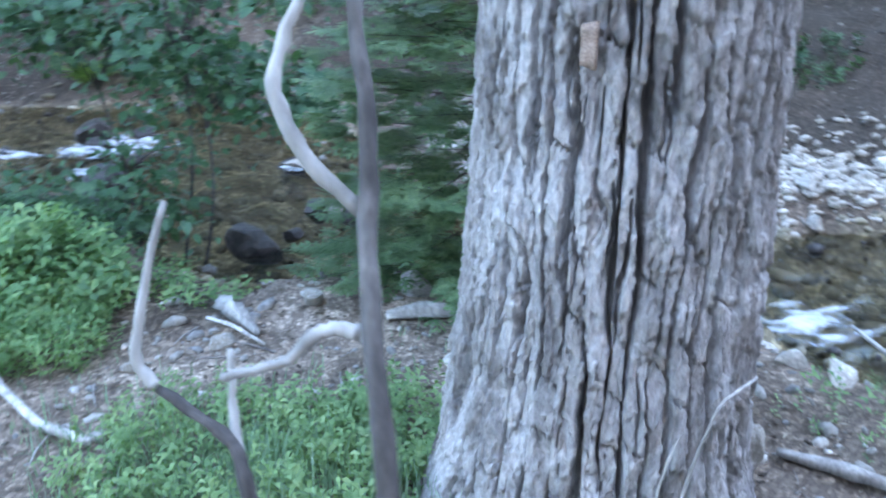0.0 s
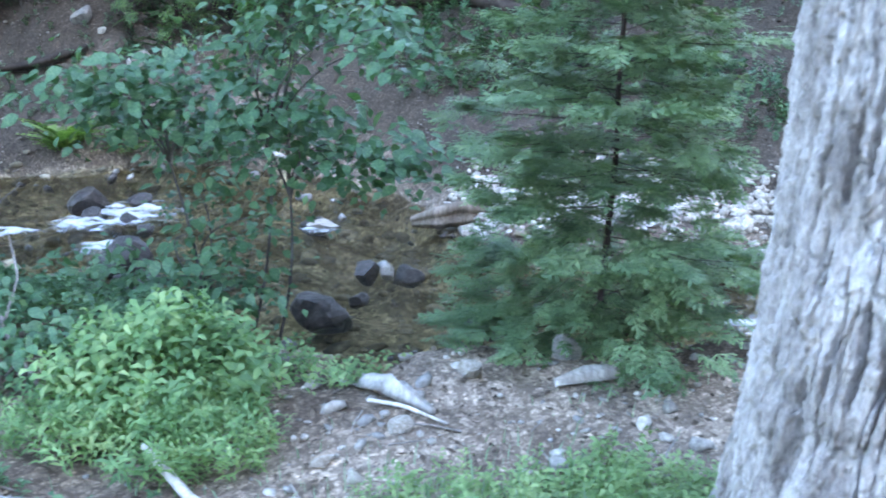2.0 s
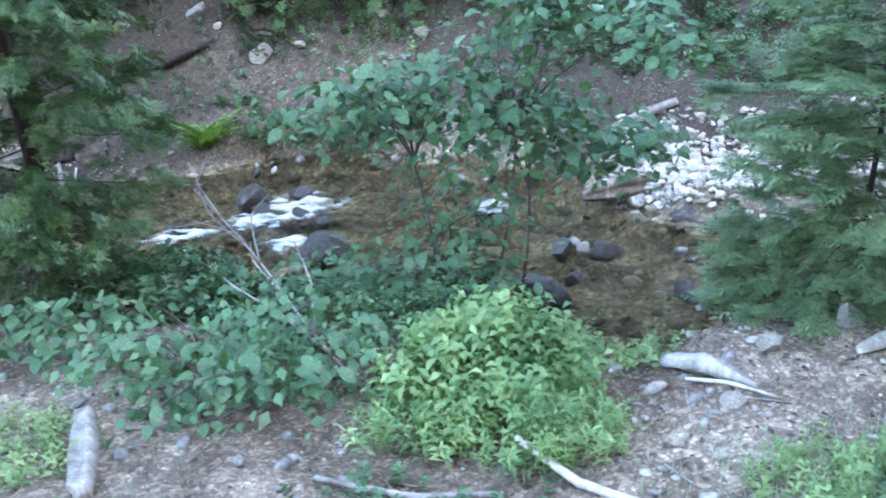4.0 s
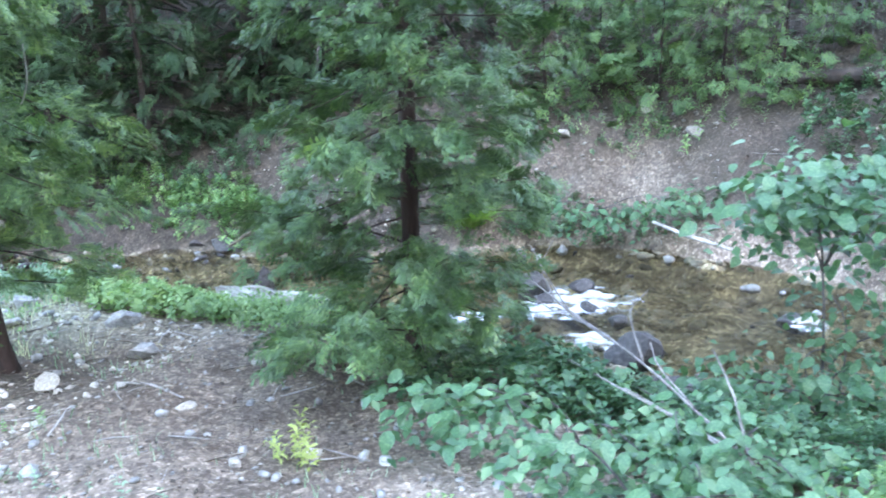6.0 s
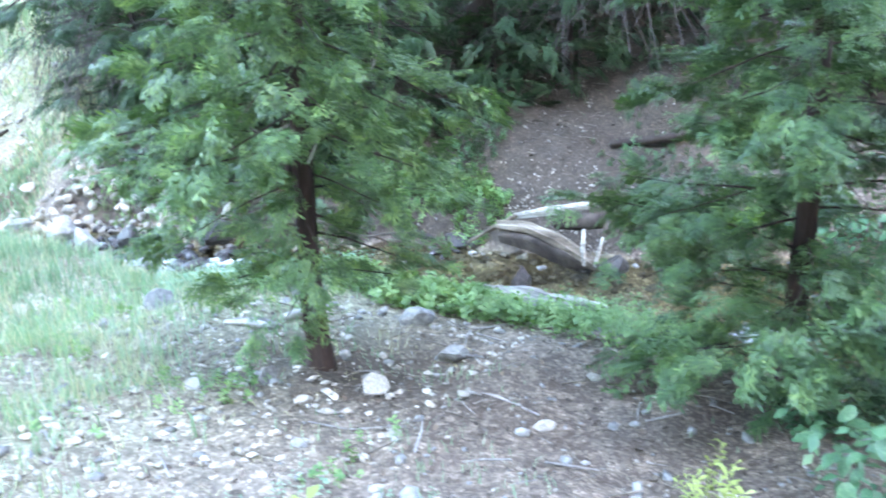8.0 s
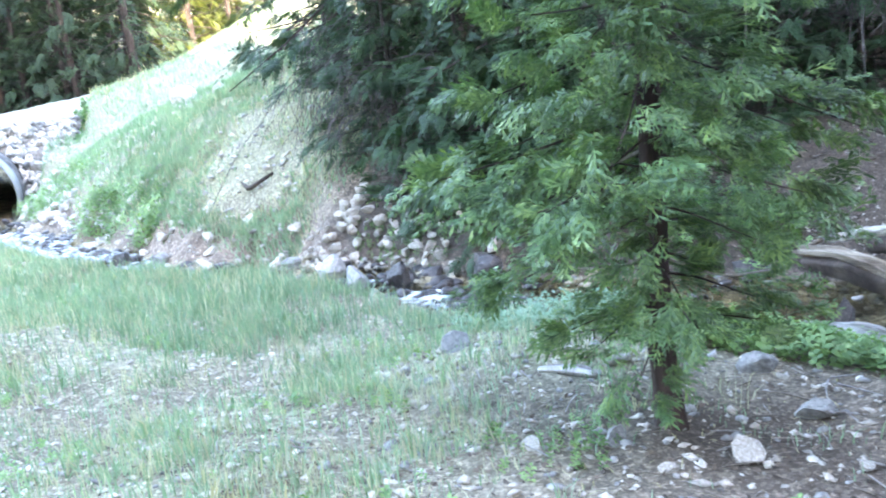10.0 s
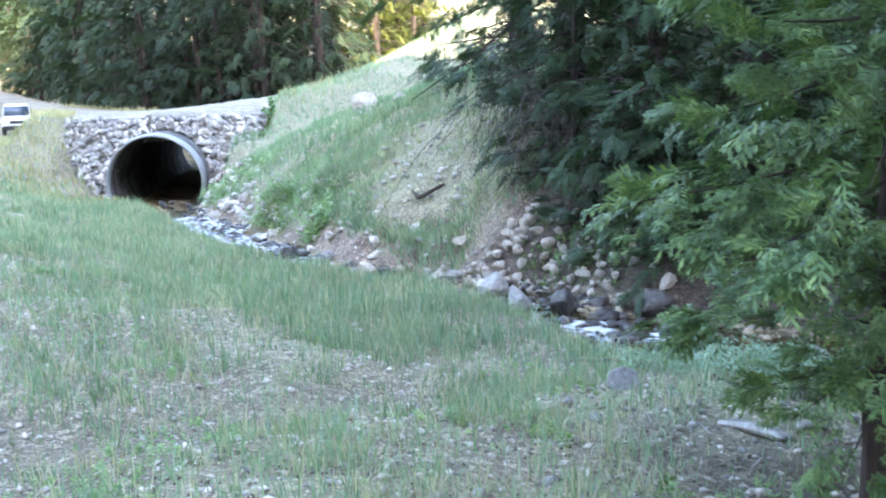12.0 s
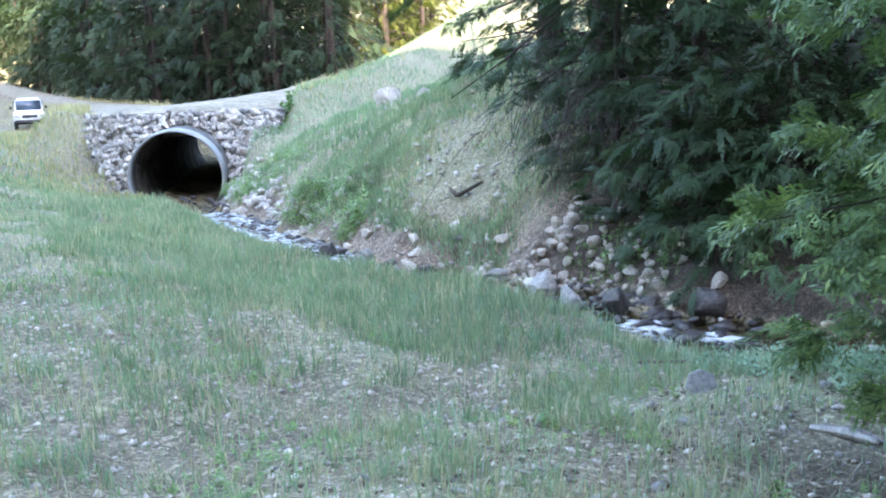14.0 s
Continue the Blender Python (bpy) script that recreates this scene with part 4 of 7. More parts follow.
# ---- young cedars and the fir ----
cedar = conifer("cedar_tree", -3.88, 3.0, "young incense cedar with reddish bark and drooping sprays", CEDAR_BARK, CEDAR_LEAF, 11, "young cedars",
        height=6.4, radius=0.82, clear=0.42, skirt=(0.42, 5), whorls=165, spray=CEDAR_SPRAY, spray_size=0.098, density=27.0, trunk_r=0.05, swell=0.45, rings=150, sides=26, fill=0.03, tuft=11, droop=0.3, lift=0.12, limit=2.4, hang=0.16, fan=0.55, loose=0.5, puff=0.05)
conifer("cedar_tree", -2.03, 3.78, "bushy young cedar with branches down to the ground", CEDAR_BARK, CEDAR_LEAF, 12, "young cedars",
        height=6.2, radius=0.74, clear=0.2, whorls=180, spray=CEDAR_SPRAY, spray_size=0.098, density=27.0, trunk_r=0.048, swell=0.45, rings=150, sides=26, fill=0.03, tuft=11, droop=0.3, lift=0.12, limit=2.4, hang=0.16, fan=0.55, loose=0.5, puff=0.05)
conifer("fir_tree", 1.93, 3.86, "young fir with flat tiers of blue-green needles", DARK_BARK, FIR_LEAF, 13,
        height=4.0, radius=0.66, clear=0.22, whorls=250, spray=FIR_SPRAY, spray_size=0.095, density=22.0, fill=0.05, trunk_r=0.016, droop=0.08, lift=0.12, limit=2.0, hang=0.0, fan=0.6, loose=0.2, puff=0.008, flat=0.14, tuft=8)

for k, line in enumerate(([(0.02, 0.01, 1.27), (0.14, 0.07, 1.24), (0.23, 0.13, 1.3), (0.26, 0.16, 1.42), (0.27, 0.15, 1.58)], [(-0.02, -0.03, 1.5), (-0.1, -0.08, 1.44), (-0.2, -0.13, 1.47), (-0.28, -0.2, 1.55)], [(-0.02, -0.03, 1.12), (-0.14, -0.1, 1.06), (-0.22, -0.16, 1.12), (-0.25, -0.2, 1.22)],
                          [(0.0, -0.04, 0.75), (-0.12, -0.14, 0.68), (-0.26, -0.22, 0.7)], [(0.03, -0.01, 0.7), (0.2, 0.06, 0.63), (0.36, 0.1, 0.66)], [(0.02, -0.04, 0.95), (0.1, -0.14, 0.98), (0.2, -0.2, 1.1)])):
    pts = np.array(line)
    t = np.linspace(0, 1, 4 * len(pts))
    fine = np.stack([np.interp(t, np.linspace(0, 1, len(pts)), pts[:, c]) for c in range(3)], -1)
    fine[1:-1] = (fine[:-2] + fine[1:-1] + fine[2:]) / 3
    put("dead_twig", mesh_of("dead_twig", *tube(fine, 0.006 * (1 - 0.7 * t) + 0.0012, 6)), TWIG, cedar, "bare grey dead twig")

# ---- dark conifers on the far bank ----
for k, (x, y, h, r, fine) in enumerate([(-10.3, 8.4, 15, 1.9, True), (-8.9, 8.2, 13, 2.4, True), (-7.6, 8.3, 14, 2.8, True), (-13.0, 10.2, 16, 2.3, True), (-5.7, 8.9, 17, 2.3, True), (-11.8, 11.2, 16, 2.6, False),
                                        (-6.6, 11.5, 16, 3.0, False), (-3.4, 11.0, 14, 2.6, False), (-0.6, 11.4, 15, 2.5, False), (2.2, 10.2, 13, 2.4, False), (5.0, 9.4, 14, 2.6, False), (-9.2, 11.5, 16, 2.8, False), (-14, 17, 17, 3.2, False), (-4.5, 10.0, 15, 2.7, False)]):
    conifer("conifer_tree", x, y, "tall dark conifer on the shaded bank with dense low boughs", DARK_BARK, DARK_LEAF, 30 + k, "bank conifers",
            height=h, radius=r, clear=0.25 if k != 4 else 1.3, whorls=130 if fine else 80, spray=DARK_SPRAY, spray_size=0.24 if fine else 0.5, density=9.0 if fine else 6.5, trunk_r=0.2, droop=0.45, lift=0.05, shape=0.5, limit=3.8, hang=0.4, sink=0.3)


# young conifers added mostly to fill the bank's deep shade with dark foliage
for k, (x, y, h, r) in enumerate([(-9.6, 7.6, 3.2, 0.9), (-8.9, 6.95, 2.9, 0.95), (-8.0, 6.95, 3.0, 1.0), (-7.1, 6.8, 3.1, 1.05), (-6.2, 7.3, 3.0, 1.0), (-5.3, 8.1, 2.4, 0.85), (-4.7, 8.6, 2.4, 0.8), (-4.1, 9.3, 2.6, 0.9), (-7.5, 6.5, 1.8, 0.8), (-6.75, 6.6, 1.8, 0.8)]):
    conifer("young_conifer", x, y, "dark bushy young conifer added to deepen the shade under the tall trees", DARK_BARK, DARK_LEAF, 50 + k, "young bank conifers",
            height=h, radius=r, clear=0.05, whorls=70, spray=DARK_SPRAY, spray_size=0.2, density=9.0, trunk_r=0.04, droop=0.3, lift=0.1, shape=0.6, hang=0.3, sink=0.15)

for k, (x, y, h, r) in enumerate([(-2.5, 9.0, 1.5, 0.6), (-1.95, 9.05, 1.3, 0.62), (-1.35, 9.1, 1.5, 0.7), (-0.75, 8.95, 1.3, 0.62), (-0.2, 9.1, 1.7, 0.7), (0.5, 9.5, 1.8, 0.7), (-1.7, 9.7, 2.0, 0.8), (-0.9, 9.7, 2.1, 0.8), (-3.1, 9.9, 1.9, 0.7), (1.5, 9.3, 1.5, 0.6)]):
    conifer("cedar_sapling", x, y, "small airy cedar sapling on the upper bank", CEDAR_BARK, SAPLING_LEAF, 70 + k, "cedar saplings",
            height=h, radius=r, clear=0.03, whorls=52, spray=CEDAR_SPRAY, spray_size=0.14, density=5.5, trunk_r=0.018, droop=0.25, lift=0.2, shape=0.5, hang=0.25, puff=0.06, loose=0.6)


# ---- culvert, road and parked car ----
def build_culvert():
    pipe = thing("culvert", MOUTH.x, MOUTH.y, MOUTH.z, "large round corrugated steel culvert under a dirt road", "culvert", kind="structure",
                 turn=math.degrees(math.atan2(PIPE_WAY.y, PIPE_WAY.x)))
    ring = 56
    xs = np.linspace(0.0, 11.5, 175)
    a = np.linspace(0, 2 * np.pi, ring, endpoint=False)
    shells = []
    for r0 in (PIPE_R, PIPE_R + 0.03):
        r = r0 + 0.018 * np.sin(xs * 2 * np.pi / 0.15)
        shells.append(np.stack([np.repeat(xs[:, None], ring, 1), r[:, None] * np.cos(a), r[:, None] * np.sin(a)], -1))
    n = len(xs) * ring
    i = np.arange(n).reshape(len(xs), ring)
    j = np.roll(i, -1, 1)
    inner = np.stack([i[:-1], i[1:], j[1:], j[:-1]], -1).reshape(-1, 4)
    outer = np.stack([i[:-1], j[:-1], j[1:], i[1:]], -1).reshape(-1, 4) + n
    lips = [np.stack([i[e], j[e], j[e] + n, i[e] + n], -1) for e in (0, -1)]
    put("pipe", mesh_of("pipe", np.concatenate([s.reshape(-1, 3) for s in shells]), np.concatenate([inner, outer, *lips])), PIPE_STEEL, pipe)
    lip = []
    for x, r in ((-0.42, PIPE_R - 0.022), (-0.42, PIPE_R + 0.02), (0.06, PIPE_R + 0.055), (0.06, PIPE_R - 0.022)):
        lip.append(np.stack([np.full(ring, x), r * np.cos(a), r * np.sin(a)], -1))
    i = np.arange(4 * ring).reshape(4, ring)
    j, up = np.roll(i, -1, 1), np.roll(i, -1, 0)
    put("lip", mesh_of("lip", np.concatenate(lip), np.stack([i, j, np.roll(j, -1, 0), up], -1).reshape(-1, 4)), LIP_STEEL, pipe, "bright galvanised end collar")


FILL = mineral("stony_fill", (0.12, 0.11, 0.1), (0.22, 0.205, 0.19), (0.36, 0.34, 0.31), 3.0, 0.95, 0.05, None, 0.0)


def build_headwall():
    """The stony fill round the culvert's mouth: a sloping face with a round hole."""
    turn = math.degrees(math.atan2(PIPE_WAY.y, PIPE_WAY.x))
    top = 1.02 - MOUTH.z
    ring, rows = 64, 8
    verts = []
    for k in range(rows):
        f = k / (rows - 1)
        for m in range(ring):
            a = 2 * math.pi * m / ring
            c, s = math.cos(a), math.sin(a)
            far = min(2.9 / max(abs(c), 1e-3), (top if s > 0 else 1.6) / max(abs(s), 1e-3))
            r = (PIPE_R + 0.01) * (1 - f) + max(far, PIPE_R + 0.2) * f
            y, z = r * c, r * s
            side = 1.35 + 0.62 * max(0.0, z + 0.9)
            y = max(-side, min(side, y))
            verts.append((0.25 + 0.55 * (z + 1.0) * 0.9 + 0.5 * max(0, abs(y) - 1.5) ** 2 + 0.05 * noise.noise((y * 2, z * 2, 1)), y, z))
    i = np.arange(rows * ring).reshape(rows, ring)
    j = np.roll(i, -1, 1)
    faces = np.stack([i[:-1], i[1:], j[1:], j[:-1]], -1).reshape(-1, 4)
    wall = put("headwall_fill", mesh_of("headwall_fill", verts, faces), ROAD_DUST, at=pose(*MOUTH, 0, 0, turn))
    wall.data.materials[0] = FILL
    tagged(wall, "stony fill face round the culvert mouth", "embankment", kind="structure")
    rng = random.Random(8)
    stones = stone_set(BLOCKS, RIPSTONE, "riprap_stone")
    count = 0
    while count < 290:
        y, z = rng.uniform(-2.5, 2.7), rng.uniform(-1.2, top - 0.05)
        if math.hypot(y, z) < PIPE_R + 0.1 or abs(y) > 1.4 + 0.66 * max(0, z + 0.9) + rng.uniform(-0.15, 0.2):
            continue
        n = rng.choice((0.13, 0.16, 0.2, 0.24, 0.3))
        ob = put("stone", rng.choice(stones), None, wall)
        s = (n * 1.1, n * rng.uniform(0.7, 1.4), n * rng.uniform(0.5, 0.9))
        ob.matrix_basis = pose(0.25 + 0.5 * (z + 1.0) + 0.5 * max(0, abs(y) - 1.5) ** 2 + rng.uniform(-0.12, 0.04), y, z, rng.uniform(-60, 60), rng.uniform(-40, 40), rng.uniform(-60, 60)) @ Matrix.Diagonal((*s, 1))
        count += 1
    # smaller stones fill the gaps between the large ones
    r = np.random.RandomState(18)
    n = 1500
    y, z = r.uniform(-2.7, 2.9, n), r.uniform(-1.3, top, n)
    keep = (np.hypot(y, z) > PIPE_R + 0.06) & (np.abs(y) < 1.45 + 0.66 * np.maximum(0, z + 0.9) + r.normal(0, 0.18, n))
    y, z = y[keep], z[keep]
    base = np.array([v.co for v in BLOCKS[0].vertices])
    tris = np.array([[v for v in p.vertices] for p in BLOCKS[0].polygons])
    x = 0.2 + 0.5 * (z + 1.0) + 0.5 * np.maximum(0, np.abs(y) - 1.5) ** 2
    turns = frames(r.normal(0, 1, (len(y), 3)), r.normal(0, 1, (len(y), 3)), r.uniform(0.1, 0.24, len(y)))
    v, f = stamp(base, tris, turns, np.stack([x, y, z], -1))
    tagged(put("small_stones", mesh_of("small_stones", v, f, smooth=False), RIPSTONE, wall), kind="stuff")


def build_road():
    """The dirt road's worn surface, laid just over the ground and over the pipe's fill."""
    s = np.concatenate([[0], np.cumsum(np.hypot(*np.diff(ROAD[:, :2], axis=0).T))])
    t = np.arange(0, s[-1], 0.6)
    line = np.stack([np.interp(t, s, ROAD[:, c]) for c in range(3)], -1)
    for _ in range(4):
        line[1:-1] = (line[:-2] + 2 * line[1:-1] + line[2:]) / 4
    way = np.gradient(line[:, :2], axis=0)
    way /= np.linalg.norm(way, axis=1, keepdims=True)
    off = np.linspace(-2.5, 2.5, 13)
    xy = line[:, None, :2] + off[None, :, None] * np.stack([-way[:, 1], way[:, 0]], -1)[:, None]
    z = line[:, None, 2] + 0.05 - 0.34 * (np.abs(off)[None] / 2.5) ** 4 - 0.03 * np.exp(-((np.abs(off)[None] - 0.8) / 0.25) ** 2) + 0.015 * WAVE_MID(xy[..., 0], xy[..., 1])
    top = np.concatenate([xy, z[..., None]], -1)
    i = np.arange(top.shape[0] * 13).reshape(-1, 13)
    faces = np.stack([i[:-1, :-1], i[1:, :-1], i[1:, 1:], i[:-1, 1:]], -1).reshape(-1, 4)
    under = top - (0, 0, 0.5)
    n = i.size
    edge = [np.stack([i[:-1, e], i[1:, e], i[1:, e] + n, i[:-1, e] + n], -1) for e in (0, -1)]
    me = mesh_of("road", np.concatenate([top.reshape(-1, 3), under.reshape(-1, 3)]), np.concatenate([faces, faces[:, ::-1] + n, *edge]))
    tagged(put("road", me, ROAD_DUST), "pale dusty dirt road with wheel tracks", "road", kind="structure")


def box_bm(sx, sy, sz, bevel=0.03, taper=1.0):
    bm = bmesh.new()
    bmesh.ops.create_cube(bm, size=1)
    for v in bm.verts:
        f = taper if v.co.z > 0 else 1
        v.co = Vector((v.co.x * sx * f, v.co.y * sy * f, v.co.z * sz))
    bmesh.ops.bevel(bm, geom=list(bm.edges), offset=bevel, segments=2, affect="EDGES")
    return bm


def parked_car():
    x, y = -55.7, 12.35
    car = thing("parked_car", x, y, at_ground(x, y) - 0.02, "small white parked car seen from the front", "car", turn=77)
    car.matrix_basis = pose(x, y, at_ground(x, y) - 0.02, 0, 0, 77) @ Matrix.Diagonal((0.95, 0.95, 1.14, 1))
    body = part("body", box_bm(1.68, 3.9, 0.62, 0.12), PAINT, car)
    body.matrix_basis = pose(0, 0, 0.66)
    cab = part("cabin", box_bm(1.6, 2.3, 0.62, 0.1, 0.84), PAINT, car)
    cab.matrix_basis = pose(0, 0.55, 1.22)
    for name, size, place in (("windscreen", (1.32, 0.05, 0.46), (0, -0.53, 1.2)), ("side_window", (0.04, 1.7, 0.36), (0.75, 0.55, 1.24)), ("side_window", (0.04, 1.7, 0.36), (-0.75, 0.55, 1.24))):
        ob = part(name, box_bm(*size, 0.015), GLASS, car, "dark glass")
        ob.matrix_basis = pose(*place, -14 if name == "windscreen" else 0, 0, 0)
    bumper = part("bumper", box_bm(1.66, 0.2, 0.2, 0.05), BLACK, car, "black bumper")
    bumper.matrix_basis = pose(0, -1.95, 0.45)
    grille = part("grille", box_bm(0.8, 0.05, 0.14, 0.02), BLACK, car)
    grille.matrix_basis = pose(0, -1.96, 0.72)
    for sx in (-1, 1):
        part("headlight", box_bm(0.3, 0.06, 0.15, 0.03), LAMP_GLASS, car, "clear headlight").matrix_basis = pose(sx * 0.62, -1.945, 0.74)
        part("mirror", box_bm(0.16, 0.12, 0.12, 0.03), BLACK, car).matrix_basis = pose(sx * 0.93, -0.45, 1.1)
        for sy in (-1.25, 1.25):
            bm = bmesh.new()
            bmesh.ops.create_cone(bm, cap_ends=True, segments=24, radius1=0.32, radius2=0.32, depth=0.2)
            bmesh.ops.bevel(bm, geom=[e for e in bm.edges], offset=0.03, segments=2, affect="EDGES")
            wheel = part("tyre", bm, BLACK, car)
            wheel.matrix_basis = pose(sx * 0.75, sy, 0.32, 0, 90, 0)
            bm = bmesh.new()
            bmesh.ops.create_cone(bm, cap_ends=True, segments=20, radius1=0.19, radius2=0.17, depth=0.22)
            part("rim", bm, STEEL, wheel, "grey metal rim")


def toe_stones():
    """Loose pale rock that has spilled from the fill down to the stream."""
    rng = random.Random(28)
    heap = thing("spilled_riprap", -19.5, 8.0, 0.0, "spill of pale angular rock beside the culvert mouth", "rocks", kind="structure")
    spots, sizes = [], []
    while len(spots) < 230:
        x = rng.uniform(-24.3, -14.5)
        f = (x + 24.3) / 9.8
        y = float(np.interp(x, STREAM[:, 0], STREAM[:, 2])) + abs(rng.gauss(0.1, 0.55 - 0.3 * f))
        spots.append((x + 19.5, y - 8.0))
        sizes.append(rng.choice((0.1, 0.14, 0.18, 0.24, 0.3)) * (1 - 0.35 * f))
    zs = [at_ground(x - 19.5, y + 8.0) for x, y in spots]
    loose_stones(heap, spots, sizes, stone_set(BLOCKS, RIPSTONE, "riprap_stone"), RIPSTONE, 29, 0.35, 0.7, z=zs)


build_road()
toe_stones()
build_culvert()
build_headwall()
parked_car()


# ---- the wood beyond the road ----
def far_wood():
    kinds = []
    for k in range(6):
        close = k < 3
        trunk, boughs, leaves = conifer_meshes(60 + k, 16 + k, 3.1, 0.1, 130 if close else 80, FAR_SPRAY, 0.66 if close else 1.15, 5.4 if close else 5.6, 0.24, 0.45, 0.1, shape=0.42, sides=7, limit=8.5, hang=0.5)
        kinds.append([mesh_of("trunk", *trunk), mesh_of("bough", *boughs), mesh_of("crown", *leaves, smooth=False)])
    rng = random.Random(5)
    spots = []
    for row in range(3):
        for m in range(12):
            f = (m + rng.uniform(-0.3, 0.3)) / 11
            spots.append((-63 + 25 * f - 3.2 * row, 18.8 + 6.0 * f + 4.0 * row + rng.uniform(-0.8, 0.8), FAR_LEAF, m % 3 if row == 0 else 3 + m % 3))
    for row in range(2):
        for m in range(9):
            f = m / 8
            spots.append((-112 + 30 * f + rng.uniform(-1, 1), 27 - 6 * f + 6 * row + rng.uniform(-1, 1), FAR_LEAF, 3 + m % 3))
        for m in range(8):
            spots.append((-96 + 4 * m + rng.uniform(-1, 1), 9.5 - 1.4 * m - 5 * row + rng.uniform(-1, 1) - (4 if m > 5 else 0), FAR_LEAF, 3 + m % 3))
    for m in range(13):
        spots.append((-86 - 3.6 * m, 26.0 + 0.5 * m + rng.uniform(-0.6, 0.6), FAR_LEAF, 3 + m % 3))
    spots += [(x, y, FAR_LEAF, 3 + k % 3) for k, (x, y) in enumerate(((-119.5, 28.8), (-123.5, 29.6), (-127.0, 29.1), (-128.6, 30.2), (-130.5, 27.8), (-116.0, 28.4)))]
    for m in range(13):
        spots.append((-131.5 - rng.uniform(0, 1.5), 22.5 + 1.0 * m, FAR_LEAF, m % 3))
        spots.append((-139 - rng.uniform(0, 2), 22.0 + 1.2 * m, FAR_LEAF, 3 + m % 3))
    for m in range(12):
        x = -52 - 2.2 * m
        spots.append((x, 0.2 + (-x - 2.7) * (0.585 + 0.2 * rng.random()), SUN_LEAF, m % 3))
    spots = [s for s in spots if s[2] is not FAR_LEAF or (s[1] - 0.2) / (-s[0] - 2.7) < 0.61]
    spots = [s for s in spots if road_at(s[0], s[1], ROAD[:9])[0] > 4.2]
    first = {}
    for n, (x, y, leaf, kind) in enumerate(spots):
        key = (kind, leaf.name)
        m = pose(x, y, at_ground(x, y) - 0.1, 0, 0, rng.uniform(0, 360))
        if key not in first:
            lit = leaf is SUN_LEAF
            tree = thing("conifer_tree" if not lit else "sunlit_tree", x, y, 0, "tall dark conifer in the wood beyond the road" if not lit else "tree beyond the road with the low sun's yellow put into its leaf colour", "conifer tree" if not lit else "tree", "far wood" if not lit else "sunlit trees")
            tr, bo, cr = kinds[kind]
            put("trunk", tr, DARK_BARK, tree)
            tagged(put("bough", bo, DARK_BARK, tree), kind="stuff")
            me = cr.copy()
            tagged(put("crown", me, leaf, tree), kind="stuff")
            tree.matrix_basis = m
            first[key] = tree
        else:
            copy_thing(first[key], m)


far_wood()


# ---- stones in and along the stream ----
def edge_y(x, which):
    return float(np.interp(x, STREAM[:, 0], STREAM[:, which]))


def water_z(x):
    return float(np.interp(x, STREAM[:, 0], STREAM[:, 3]))


